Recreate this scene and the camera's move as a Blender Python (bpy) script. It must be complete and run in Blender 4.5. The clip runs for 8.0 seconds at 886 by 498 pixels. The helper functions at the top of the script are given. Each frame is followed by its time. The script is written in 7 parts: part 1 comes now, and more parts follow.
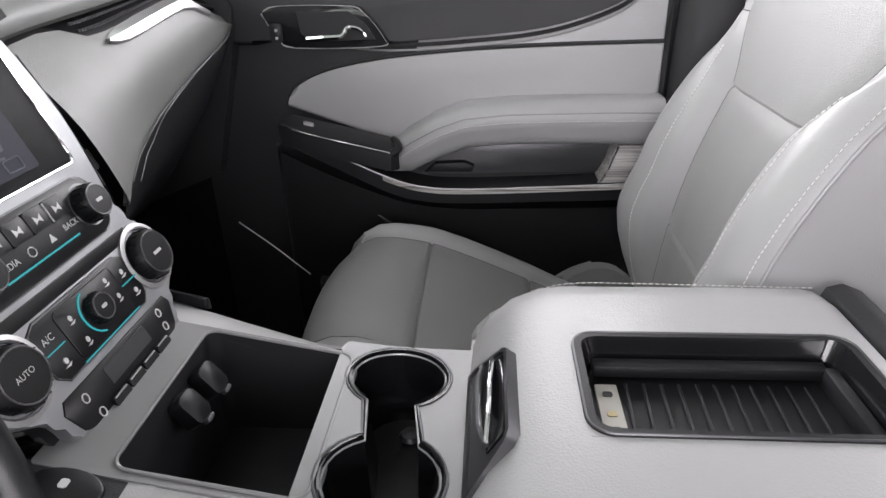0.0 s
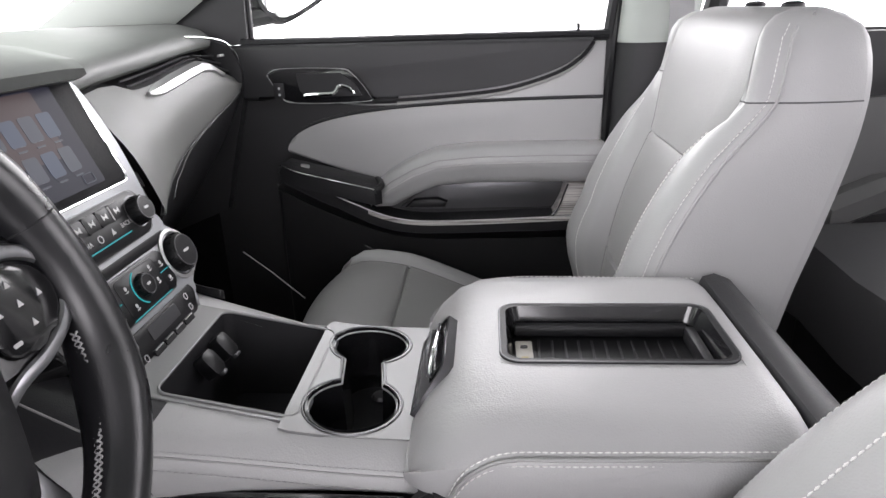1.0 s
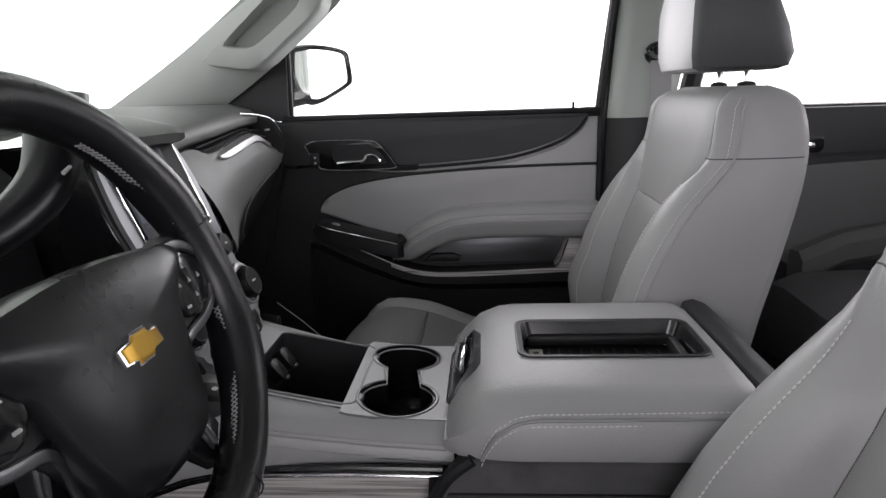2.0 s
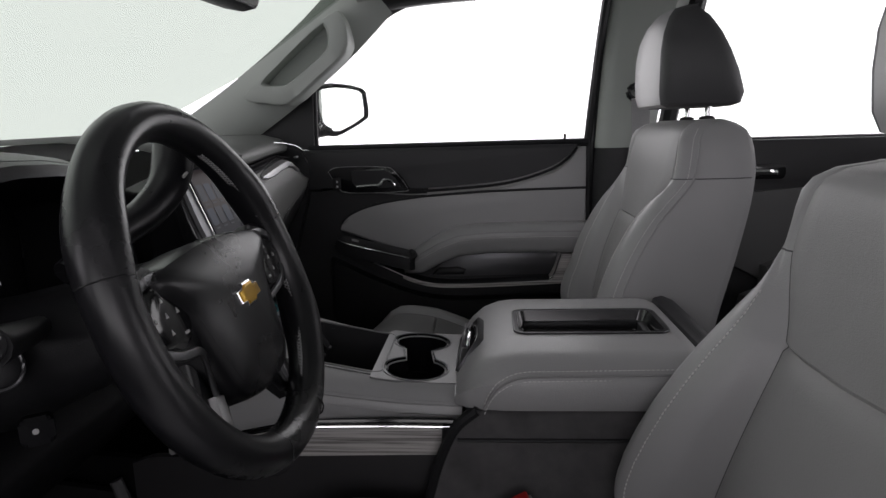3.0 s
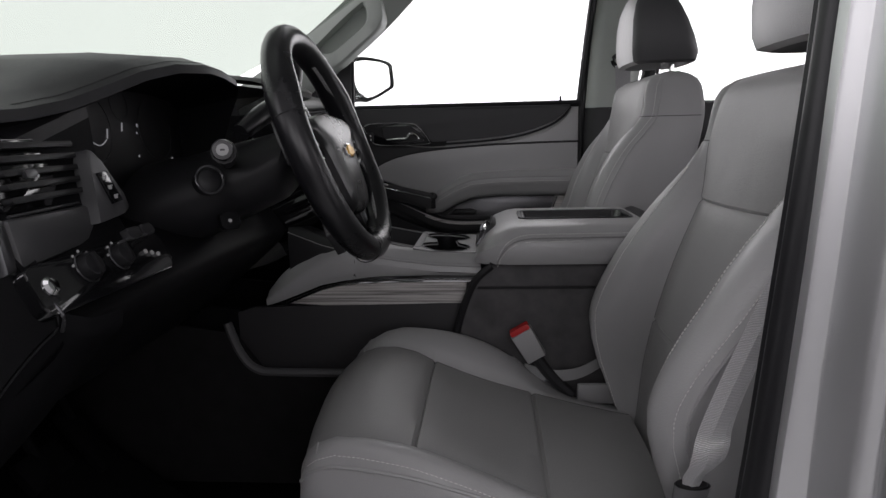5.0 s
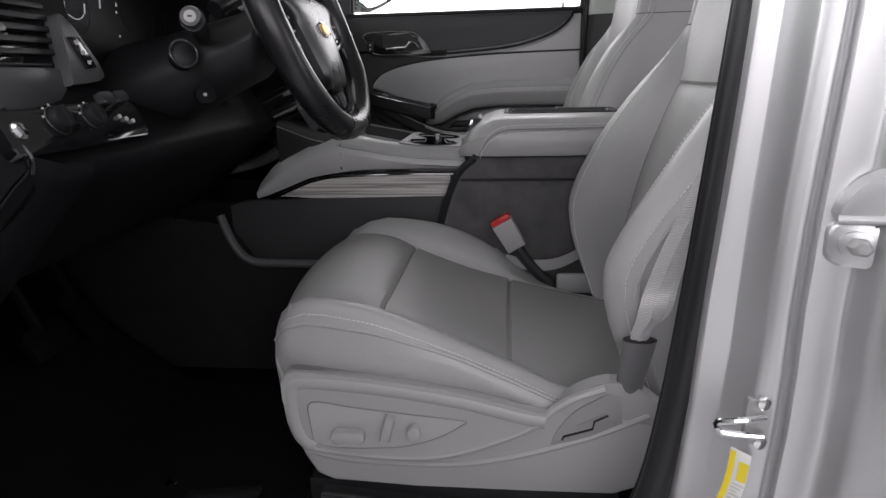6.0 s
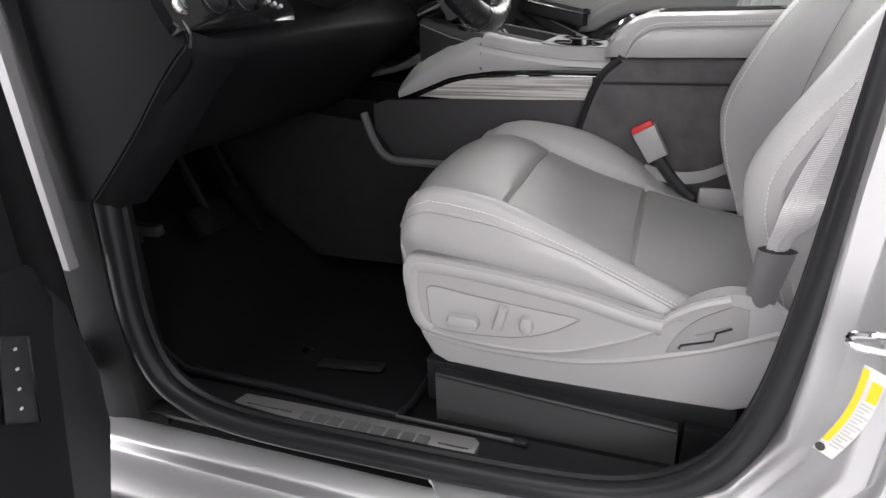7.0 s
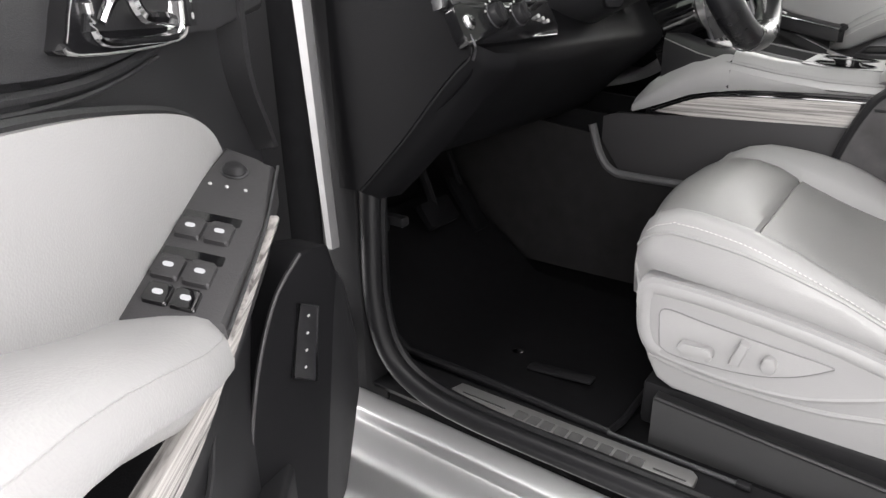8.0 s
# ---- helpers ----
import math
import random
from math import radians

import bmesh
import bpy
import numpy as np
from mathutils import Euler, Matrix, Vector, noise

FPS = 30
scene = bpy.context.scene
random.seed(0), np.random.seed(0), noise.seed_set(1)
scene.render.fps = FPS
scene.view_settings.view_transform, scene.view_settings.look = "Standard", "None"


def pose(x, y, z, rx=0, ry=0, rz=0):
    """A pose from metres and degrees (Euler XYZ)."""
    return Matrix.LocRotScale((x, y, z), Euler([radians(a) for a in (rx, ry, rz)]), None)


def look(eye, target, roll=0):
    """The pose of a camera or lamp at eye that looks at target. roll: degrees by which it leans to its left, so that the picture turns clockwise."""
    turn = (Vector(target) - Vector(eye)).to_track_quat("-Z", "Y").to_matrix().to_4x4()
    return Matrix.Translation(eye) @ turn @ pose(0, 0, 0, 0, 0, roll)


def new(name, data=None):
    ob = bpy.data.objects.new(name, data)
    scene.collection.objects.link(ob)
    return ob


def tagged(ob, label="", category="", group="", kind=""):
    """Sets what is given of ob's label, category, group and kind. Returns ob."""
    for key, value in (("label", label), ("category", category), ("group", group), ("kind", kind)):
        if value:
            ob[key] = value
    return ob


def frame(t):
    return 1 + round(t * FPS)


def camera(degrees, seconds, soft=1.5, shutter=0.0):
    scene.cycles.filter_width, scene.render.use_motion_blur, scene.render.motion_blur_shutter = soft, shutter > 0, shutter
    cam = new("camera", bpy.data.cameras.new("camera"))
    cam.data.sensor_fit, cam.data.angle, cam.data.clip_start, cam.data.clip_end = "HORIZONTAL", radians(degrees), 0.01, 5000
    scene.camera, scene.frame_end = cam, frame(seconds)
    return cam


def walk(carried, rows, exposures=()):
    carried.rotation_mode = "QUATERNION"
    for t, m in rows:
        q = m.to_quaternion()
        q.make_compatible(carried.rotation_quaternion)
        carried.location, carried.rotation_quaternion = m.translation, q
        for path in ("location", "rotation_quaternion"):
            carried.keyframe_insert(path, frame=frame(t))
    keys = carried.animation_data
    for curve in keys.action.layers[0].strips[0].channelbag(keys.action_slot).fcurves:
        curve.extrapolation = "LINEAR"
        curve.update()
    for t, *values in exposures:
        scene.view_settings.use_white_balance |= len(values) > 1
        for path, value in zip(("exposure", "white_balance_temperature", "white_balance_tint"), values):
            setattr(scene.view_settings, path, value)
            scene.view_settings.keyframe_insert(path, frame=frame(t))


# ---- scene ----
cam = camera(69.6, 8.0)
PATH = [
    (0, (0.127, -0.408, 1.454), (-0.022, 1.380, 0.572), -1.76),
    (0.5, (0.157, -0.510, 1.453), (0.023, 1.317, 0.650), -1.91),
    (1, (0.184, -0.602, 1.465), (0.044, 1.261, 0.752), -1.81),
    (1.2, (0.187, -0.628, 1.463), (0.045, 1.255, 0.803), -1.89),
    (1.5, (0.178, -0.683, 1.456), (0.039, 1.229, 0.886), -1.90),
    (1.7, (0.169, -0.724, 1.453), (0.031, 1.201, 0.928), -2.01),
    (2.8, (0.154, -0.940, 1.458), (0.014, 1.017, 1.072), -1.70),
    (3, (0.159, -0.982, 1.445), (0.017, 0.978, 1.077), -1.69),
    (3.5, (0.140, -1.087, 1.421), (0.000, 0.876, 1.068), -1.59),
    (4, (0.111, -1.204, 1.413), (-0.031, 0.759, 1.060), -1.39),
    (4.2, (0.111, -1.250, 1.394), (-0.031, 0.714, 1.043), -1.37),
    (5.3, (0.158, -1.382, 1.297), (0.008, 0.577, 0.924), -1.48),
    (5.5, (0.174, -1.392, 1.283), (0.025, 0.562, 0.880), -1.41),
    (6, (0.213, -1.400, 1.232), (-0.004, 0.512, 0.689), -1.56),
    (6.5, (0.243, -1.400, 1.196), (-0.155, 0.444, 0.530), -1.68),
    (7, (0.246, -1.408, 1.190), (-0.402, 0.329, 0.440), -1.97),
    (7.5, (0.208, -1.425, 1.200), (-0.682, 0.205, 0.457), -1.42),
    (8, (0.173, -1.466, 1.210), (-0.942, 0.025, 0.478), -1.02),
]

EXPOSURES = [(t, e, 6450 + 100 * max(0, t - 6), 18 - 2.4 * max(0, t - 6)) for t, e in ((0, 1.42), (0.5, 1.42), (1.0, 1.3), (1.5, 0.8), (3.0, -0.85), (4.0, -0.95), (5.5, -0.42), (6.0, 0.10), (6.5, 0.76), (7.0, 1.08), (7.5, 1.38), (8.0, 1.50))]
walk(cam, [(t, look(eye, target, roll)) for t, eye, target, roll in PATH], EXPOSURES)

# ---------------------------------------------------------------- light
world = bpy.data.worlds.new("studio")
scene.world = world
world.use_nodes = True
bg = world.node_tree.nodes["Background"]
bg.inputs[0].default_value = (1.0, 1.0, 1.0, 1)
bg.inputs[1].default_value = 0.48


def area_lamp(name, eye, target, sx, sy, power):
    d = bpy.data.lights.new(name, "AREA")
    d.shape, d.size, d.size_y, d.energy = "RECTANGLE", sx, sy, power
    ob = new(name, d)
    ob.matrix_world = look(eye, target)
    return tagged(ob, "large rectangular studio softbox lamp", "softbox")


area_lamp("softbox", (0.3, -1.1, 4.2), (0.3, -1.1, 0.0), 5.0, 2.6, 38)
area_lamp("softbox", (0.3, -5.2, 2.3), (0.1, 0.0, 1.2), 5.0, 1.8, 95)


# ---------------------------------------------------------------- materials
def material(name, colour, rough=0.5, metal=0.0, grain=0.0, grain_size=400.0, vary=0.08, spec=0.5, coat=0.0, stretch=(1, 1, 1), big=9.0, wear=0.05, crease=0.0):
    m = bpy.data.materials.new(name)
    m.use_nodes = True
    n, l = m.node_tree.nodes, m.node_tree.links
    p = n["Principled BSDF"]
    p.inputs["Metallic"].default_value = metal
    p.inputs["Specular IOR Level"].default_value = spec
    p.inputs["Coat Weight"].default_value = coat
    p.inputs["Coat Roughness"].default_value = 0.08
    tc = n.new("ShaderNodeTexCoord")
    mp = n.new("ShaderNodeMapping")
    mp.inputs["Scale"].default_value = stretch
    l.new(tc.outputs["Object"], mp.inputs[0])
    broad = n.new("ShaderNodeTexNoise")
    broad.inputs["Scale"].default_value = big
    broad.inputs["Detail"].default_value = 5
    l.new(mp.outputs[0], broad.inputs["Vector"])
    ramp = n.new("ShaderNodeMix")
    ramp.data_type = "RGBA"
    lo = [c * (1 - vary) for c in colour]
    hi = [min(1, c * (1 + vary)) for c in colour]
    ramp.inputs[6].default_value = (*lo, 1)
    ramp.inputs[7].default_value = (*hi, 1)
    l.new(broad.outputs[0], ramp.inputs[0])
    l.new(ramp.outputs[2], p.inputs["Base Color"])
    mr = n.new("ShaderNodeMapRange")
    mr.inputs[3].default_value = max(0.0, rough - wear)
    mr.inputs[4].default_value = min(1.0, rough + wear)
    l.new(broad.outputs[0], mr.inputs[0])
    l.new(mr.outputs[0], p.inputs["Roughness"])
    if grain:
        v = n.new("ShaderNodeTexVoronoi")
        v.feature = "F1"
        v.inputs["Scale"].default_value = grain_size
        l.new(mp.outputs[0], v.inputs["Vector"])
        fine = n.new("ShaderNodeTexNoise")
        fine.inputs["Scale"].default_value = grain_size * 0.35
        l.new(mp.outputs[0], fine.inputs["Vector"])
        add = n.new("ShaderNodeMath")
        l.new(v.outputs[0], add.inputs[0])
        l.new(fine.outputs[0], add.inputs[1])
        b = n.new("ShaderNodeBump")
        b.inputs["Strength"].default_value = grain
        b.inputs["Distance"].default_value = 0.0006
        l.new(add.outputs[0], b.inputs["Height"])
        l.new(b.outputs[0], p.inputs["Normal"])
        if crease:
            # soft pulls and dents of a stretched cover
            soft = n.new("ShaderNodeTexNoise")
            soft.inputs["Scale"].default_value = 10.0
            soft.inputs["Detail"].default_value = 3.0
            soft.inputs["Distortion"].default_value = 0.8
            l.new(mp.outputs[0], soft.inputs["Vector"])
            b2 = n.new("ShaderNodeBump")
            b2.inputs["Strength"].default_value = crease
            b2.inputs["Distance"].default_value = 0.02
            l.new(soft.outputs[0], b2.inputs["Height"])
            l.new(b2.outputs[0], b.inputs["Normal"])
    return m


def wood_material():
    m = bpy.data.materials.new("streaked wood trim")
    m.use_nodes = True
    n, l = m.node_tree.nodes, m.node_tree.links
    p = n["Principled BSDF"]
    p.inputs["Roughness"].default_value = 0.28
    p.inputs["Coat Weight"].default_value = 0.2
    tc = n.new("ShaderNodeTexCoord")
    mp = n.new("ShaderNodeMapping")
    mp.inputs["Scale"].default_value = (2.0, 60.0, 140.0)
    l.new(tc.outputs["Object"], mp.inputs[0])
    t = n.new("ShaderNodeTexNoise")
    t.inputs["Scale"].default_value = 2.2
    t.inputs["Detail"].default_value = 7
    t.inputs["Roughness"].default_value = 0.6
    l.new(mp.outputs[0], t.inputs["Vector"])
    r = n.new("ShaderNodeValToRGB")
    r.color_ramp.elements[0].position = 0.36
    r.color_ramp.elements[0].color = (0.12, 0.113, 0.108, 1)
    r.color_ramp.elements[1].position = 0.56
    r.color_ramp.elements[1].color = (0.56, 0.54, 0.52, 1)
    l.new(t.outputs[0], r.inputs[0])
    l.new(r.outputs[0], p.inputs["Base Color"])
    return m


def glass_material(name, tint, rough=0.0):
    m = bpy.data.materials.new(name)
    m.use_nodes = True
    n, l = m.node_tree.nodes, m.node_tree.links
    n.remove(n["Principled BSDF"])
    out = n["Material Output"]
    tr = n.new("ShaderNodeBsdfTransparent")
    tr.inputs[0].default_value = (*tint, 1)
    gl = n.new("ShaderNodeBsdfGlossy")
    gl.inputs["Roughness"].default_value = rough
    mx = n.new("ShaderNodeMixShader")
    mx.inputs[0].default_value = 0.04
    l.new(tr.outputs[0], mx.inputs[1])
    l.new(gl.outputs[0], mx.inputs[2])
    l.new(mx.outputs[0], out.inputs[0])
    return m


def glow_material(name, colour, strength):
    m = bpy.data.materials.new(name)
    m.use_nodes = True
    p = m.node_tree.nodes["Principled BSDF"]
    p.inputs["Base Color"].default_value = (0.02, 0.02, 0.02, 1)
    p.inputs["Emission Color"].default_value = (*colour, 1)
    p.inputs["Emission Strength"].default_value = strength
    p.inputs["Roughness"].default_value = 0.35
    p.inputs["Specular IOR Level"].default_value = 0.06
    return m


def weave_material(name, dark, light):
    m = bpy.data.materials.new(name)
    m.use_nodes = True
    n, l = m.node_tree.nodes, m.node_tree.links
    p = n["Principled BSDF"]
    p.inputs["Roughness"].default_value = 0.6
    tc = n.new("ShaderNodeTexCoord")
    w = n.new("ShaderNodeTexWave")
    w.bands_direction = "Z"
    w.inputs["Scale"].default_value = 170
    w.inputs["Distortion"].default_value = 0.4
    l.new(tc.outputs["Object"], w.inputs["Vector"])
    r = n.new("ShaderNodeMix")
    r.data_type = "RGBA"
    r.inputs[6].default_value = (*dark, 1)
    r.inputs[7].default_value = (*light, 1)
    l.new(w.outputs[1], r.inputs[0])
    l.new(r.outputs[2], p.inputs["Base Color"])
    b = n.new("ShaderNodeBump")
    b.inputs["Distance"].default_value = 0.001
    l.new(w.outputs[1], b.inputs["Height"])
    l.new(b.outputs[0], p.inputs["Normal"])
    return m


LEATHER = material("light grey leather", (0.37, 0.37, 0.37), 0.33, grain=0.3, grain_size=520, vary=0.06, crease=0.05)
LEATHER_MID = material("grey leather insert", (0.285, 0.286, 0.281), 0.42, grain=0.4, grain_size=700, vary=0.07, crease=0.05)
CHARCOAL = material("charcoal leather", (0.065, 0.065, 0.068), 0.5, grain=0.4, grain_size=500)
PLASTIC_GREY = material("light grey moulded plastic", (0.34, 0.34, 0.34), 0.42, grain=0.25, grain_size=900, vary=0.04)
PILLAR_GREY = material("pale grey green plastic", (0.42, 0.45, 0.42), 0.55, grain=0.25, grain_size=800, vary=0.04)
VINYL_DARK = material("black soft vinyl", (0.026, 0.026, 0.028), 0.45, grain=0.3, grain_size=900, vary=0.2, spec=0.4)
TOWER_GREY = material("mid grey sleeve plastic", (0.13, 0.13, 0.134), 0.45, grain=0.25, grain_size=900, vary=0.05)
PLASTIC_DARK = material("black moulded plastic", (0.015, 0.015, 0.0165), 0.43, grain=0.25, grain_size=900, vary=0.2, spec=0.3)
DASH_PAD = material("dark green grey dash pad", (0.085, 0.091, 0.085), 0.46, grain=0.25, grain_size=900, vary=0.06)
DASH_LEATHER = material("mid grey dash leather", (0.115, 0.117, 0.112), 0.46, grain=0.25, grain_size=900, vary=0.05)
LOWER_DASH = material("charcoal lower dash", (0.022, 0.022, 0.024), 0.42, grain=0.3, grain_size=900, vary=0.15)
GLOSS_BLACK = material("gloss black plastic", (0.008, 0.008, 0.009), 0.12, coat=0.5)
WHEEL_LEATHER = material("black wheel leather", (0.010, 0.010, 0.0115), 0.28, grain=0.10, grain_size=1300, vary=0.15, spec=0.5)
CARPET = material("black carpet", (0.0105, 0.0105, 0.0115), 0.95, grain=1.0, grain_size=1400, vary=0.35, big=40, spec=0.05)
CARPET_MID = material("dark grey tunnel carpet", (0.026, 0.0255, 0.0265), 0.85, grain=1.0, grain_size=1200, vary=0.3, big=30, spec=0.08)
CARPET_GREY = material("charcoal carpet side", (0.105, 0.102, 0.105), 0.75, grain=1.0, grain_size=1200, vary=0.5, big=26, spec=0.1)
RUBBER = material("black rubber seal", (0.014, 0.014, 0.0155), 0.36, grain=0.1, grain_size=300, spec=0.35)
MATTE_DARK = material("matte black lower trim", (0.0080, 0.0080, 0.0090), 0.55, grain=0.3, grain_size=900, vary=0.2, spec=0.08)
DECK_GREY = material("satin grey console plastic", (0.21, 0.21, 0.212), 0.34, metal=0.25, grain=0.12, grain_size=1200, vary=0.04)
CHROME = material("polished chrome", (0.86, 0.86, 0.87), 0.09, metal=1.0, vary=0.02, wear=0.02)
STACK_BLACK = material("satin black control plastic", (0.0065, 0.0065, 0.0075), 0.34, grain=0.1, grain_size=900, vary=0.1, spec=0.3)
SATIN = material("satin silver paint", (0.42, 0.42, 0.42), 0.38, metal=0.55, grain=0.05, grain_size=2000, vary=0.04)
ALU = material("brushed aluminium", (0.55, 0.55, 0.56), 0.3, metal=1.0, grain=0.25, grain_size=600, stretch=(0.05, 1, 1), vary=0.08)
STACK_SILVER = material("dull silver stack paint", (0.27, 0.275, 0.285), 0.42, metal=0.5, grain=0.05, grain_size=2000, vary=0.05)
BODY = material("silver body paint", (0.60, 0.605, 0.61), 0.36, metal=0.80, coat=0.2, vary=0.01, wear=0.01, big=2.0)
THREAD = material("pale grey thread", (0.72, 0.72, 0.70), 0.7)
RED = material("red plastic", (0.55, 0.02, 0.02), 0.4)
GOLD = material("gold enamel", (0.62, 0.36, 0.05), 0.3, metal=0.6)
LABEL_GOLD = material("pale gold label print", (0.55, 0.46, 0.24), 0.5)
YELLOW = material("yellow sticker print", (0.80, 0.62, 0.02), 0.5)
PAPER = material("white sticker paper", (0.75, 0.75, 0.73), 0.5)
INK = material("dark print", (0.05, 0.05, 0.05), 0.6)
MARK = material("white printed symbol", (0.50, 0.50, 0.50), 0.5)
WOOD = wood_material()
SIDE_GLASS = glass_material("clear side glass", (0.96, 0.97, 0.96))
SHIELD_GLASS = glass_material("green tinted windscreen", (0.60, 0.635, 0.60))
TRAY_DARK = material("dark satin trim", (0.10, 0.10, 0.105), 0.3, metal=0.7)
MIRROR = material("mirror silvering", (0.9, 0.9, 0.9), 0.01, metal=1.0, vary=0.0, wear=0.005)
# dark tubes of this draw the shade in the seat seams
SEAM_SHADE = material("dark grey seam shade line", (0.10, 0.10, 0.10), 0.6)
WEBBING = weave_material("woven seat belt webbing", (0.44, 0.44, 0.445), (0.78, 0.78, 0.79))
TEAL = glow_material("teal light line", (0.03, 0.55, 0.58), 0.26)
SCREEN = glow_material("lit touch screen", (0.012, 0.013, 0.030), 0.3)
ICON = glow_material("lit screen icon", (0.30, 0.33, 0.40), 0.11)
ICON_BLUE = glow_material("lit blue screen icon", (0.27, 0.33, 0.46), 0.12)
HAZE_PINK = glow_material("glowing pink screen haze", (0.50, 0.36, 0.36), 0.055)
GLOW_WHITE = glow_material("glowing white mark", (0.8, 0.82, 0.85), 0.35)
BACKDROP = glow_material("lit white backdrop", (1.0, 1.0, 1.0), 3.9)
# rear cabin shade is put into this leather colour
REAR_SHADE = material("rear leather darkened for shade", (0.11, 0.11, 0.11), 0.5, grain=0.3, grain_size=600, vary=0.06)
FLANK = material("charcoal console plastic", (0.034, 0.033, 0.035), 0.45, grain=0.3, grain_size=900, vary=0.15)
JAMB = material("silver jamb paint", (0.30, 0.30, 0.305), 0.5, metal=0.4, vary=0.1, big=30)
ETCHED = material("dark etched lettering", (0.09, 0.09, 0.09), 0.5, vary=0.3, big=60)
PLATE = material("brushed sill metal", (0.46, 0.46, 0.455), 0.28, metal=0.75, grain=0.15, grain_size=900, stretch=(0.05, 1, 1), vary=0.06)
STUDIO = material("grey painted studio floor", (0.42, 0.42, 0.42), 0.6, vary=0.03, big=1.0)


# ---------------------------------------------------------------- mesh helpers
def mesh_of(name, bm, angle=38):
    bmesh.ops.recalc_face_normals(bm, faces=bm.faces[:])
    me = bpy.data.meshes.new(name)
    bm.to_mesh(me)
    bm.free()
    me.polygons.foreach_set("use_smooth", [True] * len(me.polygons))
    me.set_sharp_from_angle(angle=radians(angle))
    return me


def part(name, bm, mat, parent=None, label="", angle=38):
    me = mesh_of(name, bm, angle)
    me.materials.append(mat)
    ob = new(name, me)
    if parent is not None:
        ob.parent = parent
    return tagged(ob, label)


def thing(name, label, category, group="", kind=""):
    return tagged(new(name), label, category, group, kind)


def solid(name, bm, mat, label, category, group="", kind="", angle=38):
    return tagged(part(name, bm, mat, None, "", angle), label, category, group, kind)


def grid(rows, close_j=False, close_i=False, caps=False):
    bm = bmesh.new()
    vs = [[bm.verts.new(p) for p in r] for r in rows]
    n, m = len(vs), len(vs[0])
    for i in range(n if close_i else n - 1):
        for j in range(m if close_j else m - 1):
            a, b, c, d = vs[i][j], vs[i][(j + 1) % m], vs[(i + 1) % n][(j + 1) % m], vs[(i + 1) % n][j]
            if len({a, b, c, d}) == 4:
                bm.faces.new((a, b, c, d))
    if caps:
        bm.faces.new(vs[0])
        bm.faces.new(vs[-1])
    return bm


def thick(bm, t):
    """Give a sheet a thickness."""
    bmesh.ops.recalc_face_normals(bm, faces=bm.faces[:])
    bmesh.ops.solidify(bm, geom=bm.faces[:] + bm.edges[:] + bm.verts[:], thickness=t)
    return bm


def curve(points, n=6, closed=False):
    """A smooth line through the points, n steps to each span."""
    p = [Vector(q) for q in points]
    k = len(p)
    out = []
    for i in range(k if closed else k - 1):
        if closed:
            a, b, c, d = p[i - 1], p[i], p[(i + 1) % k], p[(i + 2) % k]
        else:
            a, b, c, d = p[max(i - 1, 0)], p[i], p[i + 1], p[min(i + 2, k - 1)]
        for s in range(n):
            t = s / n
            out.append(0.5 * ((2 * b) + (c - a) * t + (2 * a - 5 * b + 4 * c - d) * t * t + (3 * b - a - 3 * c + d) * t ** 3))
    if not closed:
        out.append(p[-1])
    return out


def tube(path, r, n=8, closed=False, flat=1.0, up=(0, 0, 1)):
    path = [Vector(p) for p in path]
    rows = []
    k = len(path)
    for i, p in enumerate(path):
        a = path[i - 1] if (i or closed) else p
        b = path[(i + 1) % k] if (i < k - 1 or closed) else p
        d = (b - a).normalized()
        s = d.cross(Vector(up))
        if s.length < 1e-3:
            s = d.cross(Vector((1, 0.1, 0)))
        s.normalize()
        q = s.cross(d)
        rr = r(i / max(1, k - 1)) if callable(r) else r
        rows.append([p + s * (rr * math.cos(2 * math.pi * j / n)) + q * (rr * flat * math.sin(2 * math.pi * j / n)) for j in range(n)])
    return grid(rows, close_j=True, close_i=closed, caps=not closed)


def stitches(path, r=0.0008, gap=0.0062, length=0.0048):
    """A row of single thread stitches along a line."""
    path = [Vector(p) for p in path]
    bm = bmesh.new()
    dist, at = 0.0, 0.0
    for a, b in zip(path, path[1:]):
        seg = (b - a).length
        if seg < 1e-6:
            continue
        d = (b - a) / seg
        s = d.cross(Vector((0.13, 0.2, 0.97))).normalized()
        q = s.cross(d)
        while at < dist + seg:
            c = a + d * (at - dist)
            ring = []
            for e, w in ((0, 0.4), (length * 0.5, 1.0), (length, 0.4)):
                ring.append([bm.verts.new(c + d * e + (s * math.cos(f) + q * math.sin(f)) * r * w) for f in (0, 1.57, 3.14, 4.71)])
            for x, y in zip(ring, ring[1:]):
                for j in range(4):
                    bm.faces.new((x[j], x[(j + 1) % 4], y[(j + 1) % 4], y[j]))
            at += gap
        dist += seg
    return bm


def box(c, s, bevel=0.004, seg=2, m=None):
    bm = bmesh.new()
    bmesh.ops.create_cube(bm, size=1)
    bmesh.ops.scale(bm, vec=s, verts=bm.verts)
    if bevel:
        bmesh.ops.bevel(bm, geom=bm.edges[:], offset=min(bevel, min(s) * 0.45), segments=seg, profile=0.5, affect="EDGES")
    bmesh.ops.translate(bm, vec=c, verts=bm.verts)
    if m is not None:
        bmesh.ops.transform(bm, matrix=m, verts=bm.verts)
    return bm


